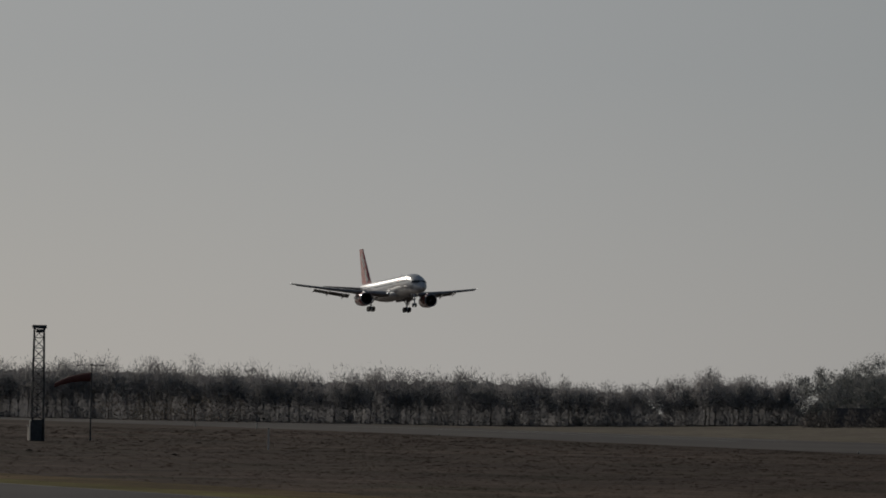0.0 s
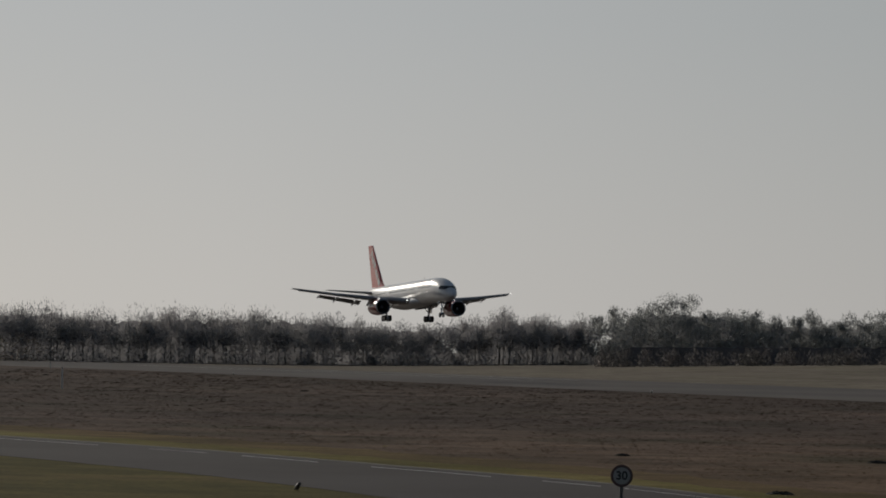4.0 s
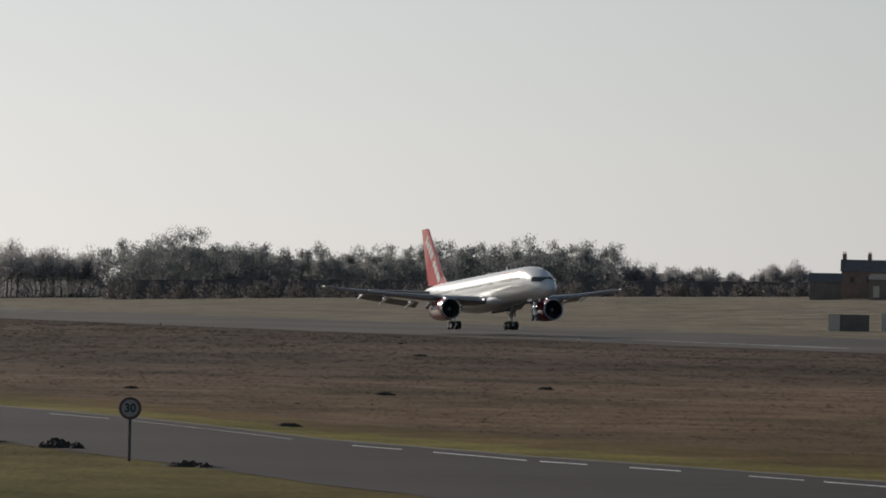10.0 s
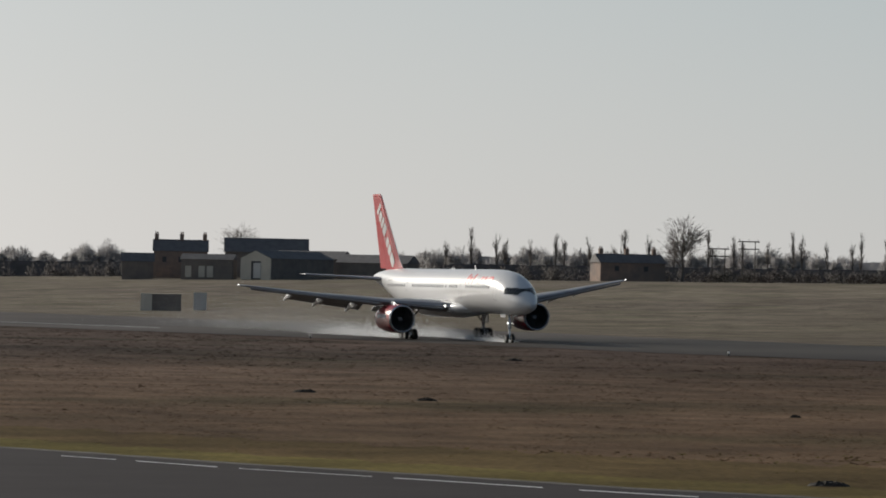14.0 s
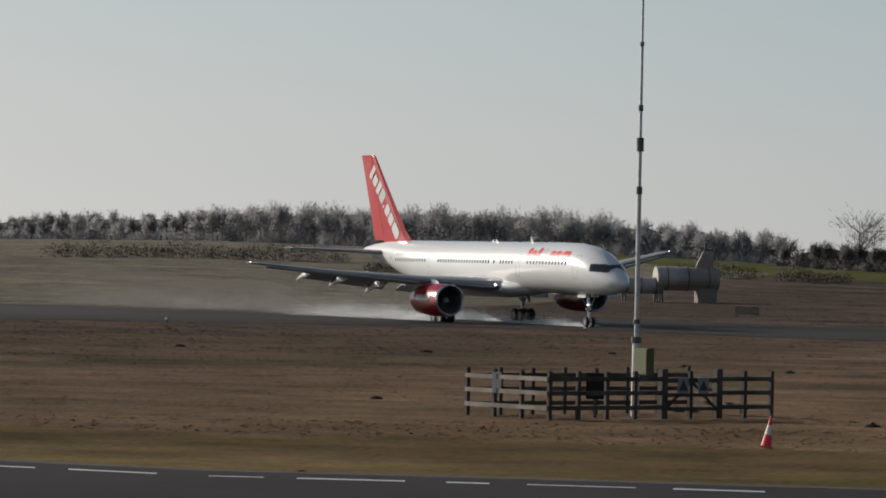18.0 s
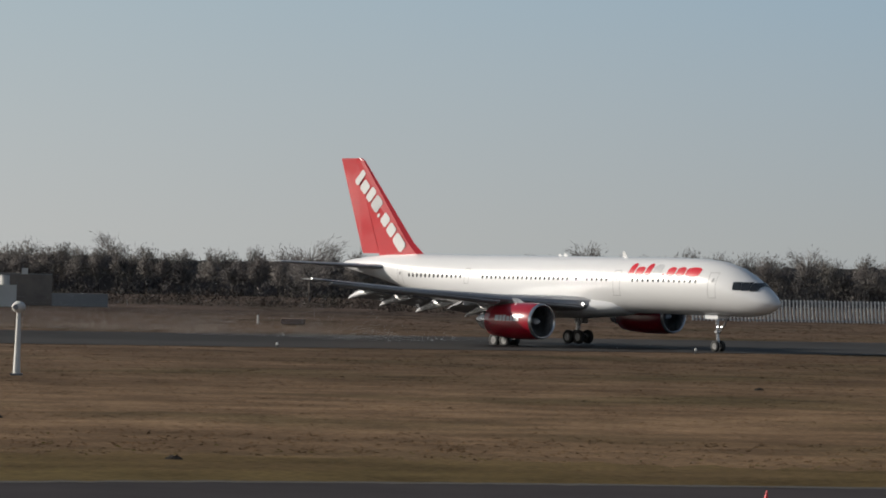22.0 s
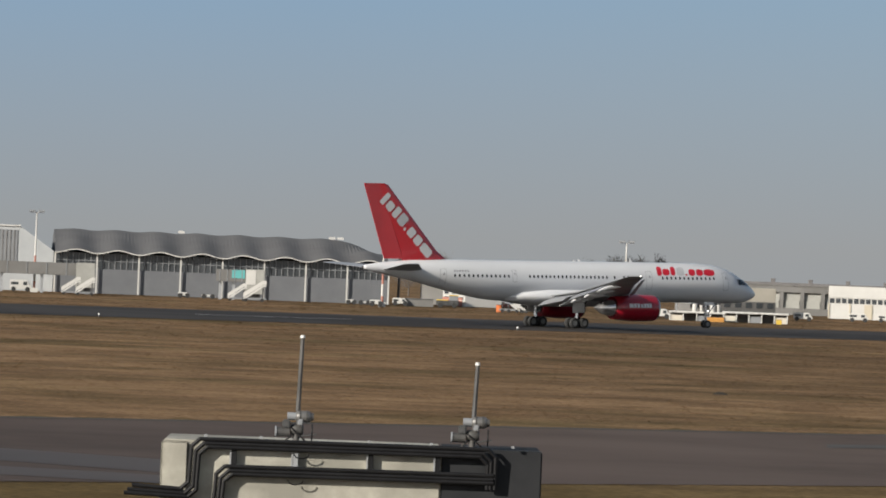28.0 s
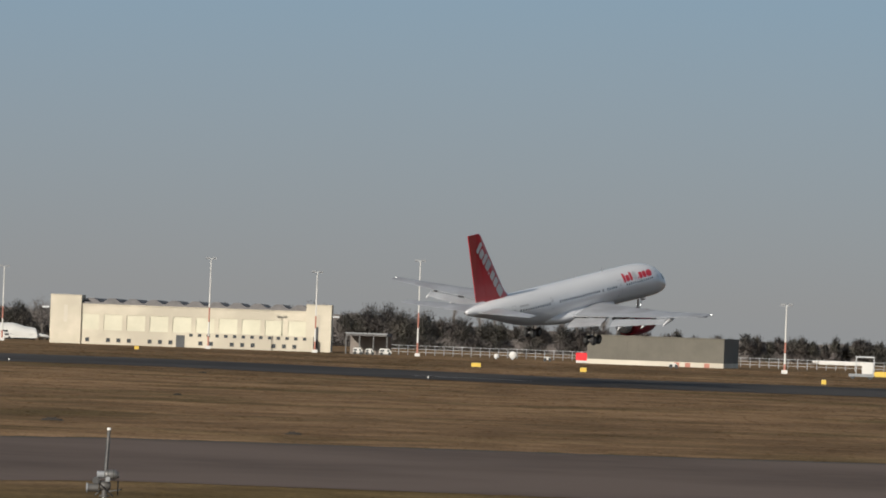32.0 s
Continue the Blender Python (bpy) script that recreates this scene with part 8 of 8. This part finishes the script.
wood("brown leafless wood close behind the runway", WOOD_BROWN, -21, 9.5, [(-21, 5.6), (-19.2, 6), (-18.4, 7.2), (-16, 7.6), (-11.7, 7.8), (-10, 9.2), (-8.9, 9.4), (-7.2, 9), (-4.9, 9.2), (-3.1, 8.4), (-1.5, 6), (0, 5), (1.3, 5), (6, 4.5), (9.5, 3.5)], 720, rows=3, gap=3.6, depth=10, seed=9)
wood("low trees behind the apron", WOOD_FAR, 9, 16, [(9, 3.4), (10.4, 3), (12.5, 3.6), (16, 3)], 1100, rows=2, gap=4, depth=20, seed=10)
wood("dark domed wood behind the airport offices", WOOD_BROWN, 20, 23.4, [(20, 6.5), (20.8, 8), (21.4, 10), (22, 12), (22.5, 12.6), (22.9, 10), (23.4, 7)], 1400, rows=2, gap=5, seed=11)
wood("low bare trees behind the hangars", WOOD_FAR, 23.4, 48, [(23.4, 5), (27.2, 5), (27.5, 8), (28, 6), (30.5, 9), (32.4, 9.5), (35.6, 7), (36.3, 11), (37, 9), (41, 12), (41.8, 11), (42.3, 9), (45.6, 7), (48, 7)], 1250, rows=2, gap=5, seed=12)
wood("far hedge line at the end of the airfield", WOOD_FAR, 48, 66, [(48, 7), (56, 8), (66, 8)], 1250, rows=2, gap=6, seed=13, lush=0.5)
wood("clipped dark hedge at the edge of the field", WOOD_MID, -75.4, -62.6, [(-75.4, 7), (-72, 8.2), (-66, 10), (-62.6, 10.5)], 1130, gap=3, rows=3, seed=14, name="hedge")
wood("dark boundary hedge under the wood", WOOD_MID, -62.8, -56, [(-62.8, 10.3), (-56, 10.8)], 1010, gap=2.4, depth=6, rows=3, seed=15, name="hedge")

BARK = material("bark", (0.12, 0.105, 0.095), 0.95, 0, (0.085, 0.075, 0.068), 3.0, bump=0.3)


def bare_tree(az, r, h, spread, seed, label, poplar=False):
    """A leafless tree: tapered trunk, forking limbs, a haze of twigs."""
    rnd = random.Random(seed)
    tree = thing("bare_tree", label, "tree", at=on_ground(az, r))
    bm = bmesh.new()
    tube(bm, (0, 0, -0.2), (0, 0, h * 0.4), h * 0.022, h * 0.014, 7)
    tube(bm, (0, 0, h * 0.4), (rnd.gauss(0, 0.1), rnd.gauss(0, 0.1), h * 0.85), h * 0.014, h * 0.004, 6)
    part("trunk", bm, BARK, tree)
    tips = []
    for k in range(11):
        z = h * rnd.uniform(0.18, 0.7)
        ang = rnd.uniform(0, 6.28)
        out = spread * (0.35 if poplar else 1) * rnd.uniform(0.4, 1.0)
        e = Vector((math.cos(ang) * out, math.sin(ang) * out, min(h * 0.97, z + h * rnd.uniform(0.18, 0.36))))
        bm = bmesh.new()
        tube(bm, (0, 0, z), e, h * 0.009, h * 0.003, 5)
        part("limb", bm, BARK, tree)
        tips.append((Vector((0, 0, z)), e))
    verts, faces = [], []
    for i in range(170 if poplar else 1500):
        a, e = rnd.choice(tips)
        p = a.lerp(e, rnd.uniform(0.35, 1.0)) + Vector((rnd.gauss(0, 1), rnd.gauss(0, 1), rnd.gauss(0, 0.7))) * spread * (0.1 if poplar else 0.23)
        up = (Vector((p.x, p.y, abs(rnd.gauss(0.6, 0.5)) * spread + (1.5 if poplar else 0)))).normalized()
        s = rnd.uniform(0.05, 0.13) * h
        side = up.cross(Vector((rnd.gauss(0, 1), rnd.gauss(0, 1), rnd.gauss(0, 1)))).normalized() * h * 0.0045
        b = len(verts)
        verts += [p - side, p + side, p + up * s]
        faces.append((b, b + 1, b + 2))
    me = bpy.data.meshes.new("crown")
    me.from_pydata(verts, [], faces)
    me.materials.append(WOOD_MID)
    cr = new("crown", me)
    cr.parent = tree
    tagged(cr, "haze of bare twigs")
    return tree


bare_tree(-59.4, 985, 14.5, 4.2, 31, "tall bare birch standing over the hedge")
bare_tree(-65.0, 1040, 12, 4.5, 32, "round bare tree beside the barns")
bare_tree(-44.75, 830, 10.5, 5.5, 33, "broad round bare tree on the field's edge")
bare_tree(-42.0, 720, 9.6, 5.0, 34, "spreading bare oak by the road")
bare_tree(-40.85, 720, 8.4, 3.6, 35, "small bare oak in the hedge")
bare_tree(-40.7, 745, 9.2, 3.4, 36, "bare tree with a rounded crown")
bare_tree(-38.3, 800, 9.4, 4.6, 37, "wide bare tree beyond the runway")
bare_tree(-31.9, 760, 10.8, 5.0, 38, "tall bare oak standing in front of the wood")
bare_tree(-18.0, 640, 8.0, 3.4, 39, "bare tree at the gap in the wood")
bare_tree(-17.0, 655, 8.8, 3.2, 40, "bare tree with upright limbs")
for k in range(24):
    bare_tree(-62.4 + 0.25 * k + 0.07 * (k % 3), 1035, 9.4 + (k * 7) % 4 * 0.8, 2.0, 50 + k, "slim bare poplar in a row", True)
for k in range(9):
    bare_tree(42.2 + 0.26 * k + 0.07 * (k % 2), 1300, 15 + (k * 5) % 4, 2.6, 70 + k, "tall slim bare poplar behind the hangars", True)

for k, (az, r, h) in enumerate(((-11.3, 742, 9.6), (-10.7, 745, 10.4), (-9.6, 740, 10.8), (-8.4, 744, 10.2), (-7.7, 741, 10.6), (-5.6, 743, 10.0), (-4.5, 742, 10.4), (-3.4, 744, 9.4), (-28.4, 930, 11.4), (-25.6, 925, 12.0), (-34.4, 930, 11.5), (36.05, 1180, 12.5), (28.1, 1000, 9.2), (27.7, 1010, 8.4), (19.3, 900, 7.8), (19.85, 905, 8.4), (37.0, 1190, 11.0))):
    bare_tree(az, r, h, 3.6, 110 + k, "bare round-headed tree rising above the wood")


def bush_row(az0, az1, r, h, seed, label):
    rnd = random.Random(seed)
    fol = Foliage(seed + 100)
    a = az0
    while a < az1:
        rr = r + rnd.uniform(-3, 3)
        hh = h * rnd.uniform(0.6, 1.1)
        fol.crown(bearing(a, rr, ground_z(a, rr) + hh * 0.4), hh * 1.2, hh * 0.65, 420, 0.12 + hh * 0.06)
        a += math.degrees(hh * 1.1 / r)
    return tagged(new("bushes", fol.mesh("bushes", WOOD_BROWN if az0 > -60 else WOOD_FAR)), label, "bushes", kind="stuff")


for az0, az1, r, h, sd in ((-59.2, -57.6, 900, 2.2, 1), (-57.4, -56.1, 880, 2.0, 2), (-54.9, -51.2, 720, 2.6, 3), (-50.9, -50.2, 680, 2.2, 4), (-50.0, -49.5, 680, 2.0, 5), (-49.3, -48.7, 690, 2.4, 6), (-47.0, -46.0, 700, 2.6, 7), (-45.6, -44.9, 690, 2.0, 8), (-41.8, -37.0, 640, 2.2, 9), (-35.2, -31.0, 640, 2.4, 10), (-31.0, -29.4, 600, 1.8, 11), (-84.0, -82.5, 1150, 7, 12), (-81.2, -80.6, 1250, 5, 13)):
    bush_row(az0, az1, r, h, sd, "dark tangled leafless bushes in the rough grass")


# ---- verges, markings and the grass itself ----
def scaled(table, f):
    return [(a, r * (f(a) if callable(f) else f)) for a, r in table]


def dense(table, a0, a1, step=0.5):
    n = int((a1 - a0) / step)
    return [(a0 + (a1 - a0) * i / n, lerp_list(table, a0 + (a1 - a0) * i / n)) for i in range(n + 1)]


VERGE_W = [(-100, 1.13), (-72, 1.12), (-60, 1.17), (-50, 1.2), (-40, 1.17), (-30, 1.12), (-22, 1.07), (-14, 1.03), (10, 1.022), (75, 1.02)]
for a0, a1, mat in ((-96, -20, BRIGHT_VERGE), (-20, 70, VERGE_GRASS)):
    far = dense(FAR_EDGE, a0, a1)
    tagged(band("far_verge", scaled(far, 0.998), scaled(far, lambda a: 1 + min(0.06, 0.5 * (lerp_list(VERGE_W, a) - 1))), mat, -0.002, 0.25, 4, 3.0), "greener grass verge along the taxiway", "grass", kind="structure")
wide_verge = dense(FAR_EDGE, -90, -15)
tagged(band("wide_verge", scaled(wide_verge, 0.999), scaled(wide_verge, lambda a: 1 + 1.1 * (lerp_list(VERGE_W, a) - 1)), VERGE_GRASS, -0.008, 0.25, 6, 5.0), "olive mixed grass shading into the verge", "grass", kind="structure")
# dark strip paints in the shadow line along the grass edge
edge = dense(FAR_EDGE, -90, 60)
tagged(band("edge_strip", scaled(edge, 0.997), scaled(edge, 1.006), EARTH, 0.006, 0.2, 1, 0.5), "ragged dark strip painting a shadow line along the taxiway's edge", "earth", kind="structure")
for a0, a1, mat in ((-96, -20, LUSH_GRASS), (-20, 70, VERGE_GRASS)):
    near = dense(NEAR_EDGE, a0, a1)
    tagged(band("near_verge", scaled(near, 0.72), scaled(near, 1.002), mat, -0.012, 0.25, 4, 0.6), "greener rough grass before the taxiway", "grass", kind="structure")

# worn paint on the taxiway and the runway

EDGE_PAINT = material("edge_line_paint", (0.62, 0.62, 0.62), 0.6, 0, (0.3, 0.3, 0.3), 0.5, (0.45, 0.45, 0.45), 0.15)


def marking(label, mat, a0, a1, r0, r1, w, dz=0.008):
    n = max(2, int(abs(a1 - a0) / 0.12))
    pts = [(a0 + (a1 - a0) * i / n, r0 + (r1 - r0) * i / n) for i in range(n + 1)]
    return tagged(band("marking", [(a, r - w / 2) for a, r in pts], [(a, r + w / 2) for a, r in pts], mat, dz, (a1 - a0) / n, 1), label, "road marking", "worn markings", kind="structure")


rnd = random.Random(12)
a = -83.0
while a < -46.5:
    e = a + rnd.uniform(0.5, 2.2)
    marking("worn white edge line on the taxiway", EDGE_PAINT, a, e, lerp_list(FAR_EDGE, a) * 0.975, lerp_list(FAR_EDGE, e) * 0.975, rnd.uniform(0.25, 0.6))
    a = e + rnd.uniform(0.15, 0.9)
marking("pale patch on the taxiway", PATCH, 24.66, 26.96, 143, 148, 3.2)
marking("pale patch on the taxiway", PATCH, 33.2, 35.9, 160, 163, 2.2)
marking("pale patch on the taxiway", PATCH, 29.4, 30.9, 150, 152, 1.2)
# cast shadows on the taxiway, painted as darker asphalt
CAST_SHADE = material("shade_painted_asphalt", (0.04, 0.0304, 0.0272), 0.8, 0, (0.032, 0.0248, 0.0224), 0.4, (0.048, 0.0368, 0.032), 0.1)
for a0, a1, r0, r1, w in ((12.9, 16.6, 116, 110, 7), (13.4, 17.1, 106, 103, 4), (-2.5, 5.5, 112, 116, 6)):
    marking("cast shadow painted on the taxiway", CAST_SHADE, a0, a1, r0, r1, w)
marking("dark tarred joint in the taxiway", CABLE_BLACK, 27.4, 30.2, 160, 149, 0.35)
RUNWAY_PAINT = material("runway_paint", (0.6, 0.6, 0.58), 0.8, 0, (0.4, 0.4, 0.39), 0.3)
for a0, a1, f in ((-81.3, -76.2, 1.15), (-79.0, -75.6, 1.24), (-70, -66, 1.0), (-14.5, -12, 1.0), (16.6, 18.6, 1.02), (30.8, 33.2, 0.99), (41.7, 43.2, 0.99)):
    marking("white painted line on the runway", RUNWAY_PAINT, a0, a1, lerp_list(CENTRE, a0) * f, lerp_list(CENTRE, a1) * f, 0.9 if a0 > -70 else 2.5)
for k in range(24):
    az = -80 + 5.3 * k
    lamp = thing("runway_light", "small white runway edge light", "light", "runway edge lights", at=bearing(az, lerp_list(CENTRE, az) * 0.915), rz=-az)
    part("stem", tube(bmesh.new(), (0, 0, 0), (0, 0, 0.2), 0.06, seg=8), DARK_METAL, lamp)
    part("lens", tube(bmesh.new(), (0, 0, 0.2), (0, 0, 0.36), 0.1, 0.07, 10), STRIPE_WHITE, lamp, "white lens dome")

# green field on the rise
marking_field = dense([(-48.5, 780), (-44, 700), (-37, 640)], -48.5, -37)
bm = bmesh.new()
rows = []
for a, r in marking_field:
    rows.append([bm.verts.new(on_ground(a, r * (1 + 0.09 * k), 0.3 if 0 < k < 4 else 0.0)) for k in range(5)])
for p, q in zip(rows, rows[1:]):
    for k in range(4):
        bm.faces.new((p[k], p[k + 1], q[k + 1], q[k]))
for f in bm.faces:
    if f.normal.z < 0:
        f.normal_flip()
tagged(part("green_field", bm, grass_material("field_grass", (0.092, 0.092, 0.036), (0.076, 0.0784, 0.032), (0.096, 0.0896, 0.04))), "green sown field on the rise", "field", kind="structure")


def grass_tufts(name, label, mats, count, seed, allowed, size):
    """Tussocks of short blades over the open field: each a low leaning shard, in three to a tuft."""
    g = np.random.default_rng(seed)
    az = g.uniform(-92, 56, count)
    drop = g.uniform(np.log(48.0), np.log(540.0), count)
    r = 5.0 * 8000.0 / np.exp(drop)
    keep, slot = allowed(az, r, g)
    az, r, slot = az[keep], r[keep], slot[keep]
    n = len(az)
    co = np.empty((n, 3, 3, 3), np.float32)
    zg = np.array([ground_z(a, q) for a, q in zip(az, r)])
    th = np.radians(az)
    across = np.stack([np.cos(th), -np.sin(th), np.zeros(n)], 1)
    out = np.stack([np.sin(th), np.cos(th), np.zeros(n)], 1)
    for b in range(3):
        w = size * r / 8000 * g.uniform(3, 13, n)
        h = size * r / 8000 * g.uniform(0.2, 1.1, n) * np.where(r < 140, 2.6, 1.0)
        c = out * (r + g.normal(0, 0.006, n) * r)[:, None] + across * (g.normal(0, 7, n) * size * r / 8000)[:, None]
        c[:, 2] += zg - 0.03
        yaw = g.normal(0, 0.45, n)
        side = across * np.cos(yaw)[:, None] + out * np.sin(yaw)[:, None]
        lean = out * (g.normal(0.5, 0.6, n) * h)[:, None] + across * (g.normal(0, 0.45, n) * w)[:, None]
        co[:, b, 0] = c - side * (w * 0.5)[:, None]
        co[:, b, 1] = c + side * (w * 0.5)[:, None]
        co[:, b, 2] = c + lean + np.array([0, 0, 1.0]) * h[:, None]
    m = n * 9
    me = bpy.data.meshes.new(name)
    me.vertices.add(m)
    me.vertices.foreach_set("co", co.ravel())
    me.loops.add(m)
    me.loops.foreach_set("vertex_index", np.arange(m, dtype=np.int32))
    me.polygons.add(m // 3)
    me.polygons.foreach_set("loop_start", np.arange(0, m, 3, dtype=np.int32))
    for one in mats:
        me.materials.append(one)
    me.polygons.foreach_set("material_index", np.repeat(slot, 3).astype(np.int32))
    me.update(calc_edges=True)
    up = g.normal(0, 0.16, (m, 3))
    up[:, 2] = 1.0
    up /= np.linalg.norm(up, axis=1)[:, None]
    me.polygons.foreach_set("use_smooth", np.ones(m // 3, dtype=bool))
    me.normals_split_custom_set_from_vertices(up.tolist())
    return tagged(new(name, me), label, "grass", kind="stuff")


def on_field(az, r, g):
    """Keeps clear of the taxiway and the runway; slots 1 and 2 are the verges."""
    nr = np.interp(az, *zip(*NEAR_EDGE))
    fr = np.interp(az, *zip(*FAR_EDGE))
    c = np.interp(az, *zip(*CENTRE))
    vw = np.interp(az, *zip(*VERGE_W))
    rf = np.interp(az, *zip(*RUN_FAR))
    keep = ((r < nr * 0.997) | (r > fr * 1.003)) & ((r < c * 0.918) | (r > c * (rf + 0.005))) & (r < 1.9 * c)
    verge = (r < nr) | (g.random(len(r)) < 0.9 * np.exp(-((r / fr - 1) / (vw - 1)) ** 2))
    return keep, np.where(verge, np.where(az < -20, 2, 1), np.where((r > c * rf) & (az < -46), 3, 0))


for one in (WINTER_BLADES, VERGE_BLADES, LUSH_BLADES, FAR_BLADES):
    translucent(one, 0.38)
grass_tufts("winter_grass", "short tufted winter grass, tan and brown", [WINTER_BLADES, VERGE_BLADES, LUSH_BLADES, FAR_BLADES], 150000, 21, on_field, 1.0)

# dry tufts and dark clods
STRAW_BLADES = material("straw_blades", (0.3, 0.22, 0.11), 0.95, 0, (0.22, 0.16, 0.08), 2.0, island=0.25)
rnd = random.Random(5)
for az, r, h in ((34.65, 97.8, 0.55), (35.3, 99, 0.5), (27.9, 86, 0.3), (28.4, 86.5, 0.3), (31.0, 91, 0.25)):
    t = thing("dry_tuft", "pale dry grass tuft at the sheeting's edge", "grass tuft", "dry tufts", at=bearing(az, r, 0))
    bm = bmesh.new()
    for k in range(70):
        q, s = rnd.uniform(0, 6.28), rnd.uniform(0.4, 1.0) * h
        p = Vector((rnd.gauss(0, 0.1), rnd.gauss(0, 0.1), 0))
        e = p + Vector((math.cos(q) * s * 0.55, math.sin(q) * s * 0.55, s))
        sd = Vector((-math.sin(q), math.cos(q), 0)) * 0.012
        bm.faces.new([bm.verts.new(v) for v in (p - sd, p + sd, e)])
    part("blades", bm, STRAW_BLADES, t)
for k in range(70):
    az = rnd.uniform(-88, 48)
    c = lerp_list(CENTRE, az) * 0.9
    f = lerp_list(FAR_EDGE, az) * 1.06
    r = 1 / rnd.uniform(1 / c, 1 / f)
    s = rnd.uniform(0.5, 1.5)
    heap(az, r, 0.9 * s, 0.5 * s, 0.1 + 0.06 * s, 200 + k, "small dark clod of turned earth in the grass").name = "clod"


def motions():
    walk(AIRLINER, [(t, pose(*bearing(az, r, z), bank, -pitch, 90 - heading)) for t, az, r, z, heading, pitch, bank in FLIGHT])
    # the spray rises off the wet runway with the touchdown and dies away on the dry end
    depth = [(0, -18), (10, -18), (10.5, -3.0), (12.0, -0.3), (13, 0), (18, 0), (19, -0.2), (21, -0.9), (23, -1.8), (24.5, -5.0), (25.5, -18), (32, -18)]
    walk(WHEEL_SPRAY, [(t, pose(*bearing(az, r, lerp_list(depth, t)), 0, 0, 90 - heading)) for t, az, r, z, heading, pitch, bank in FLIGHT])


motions()
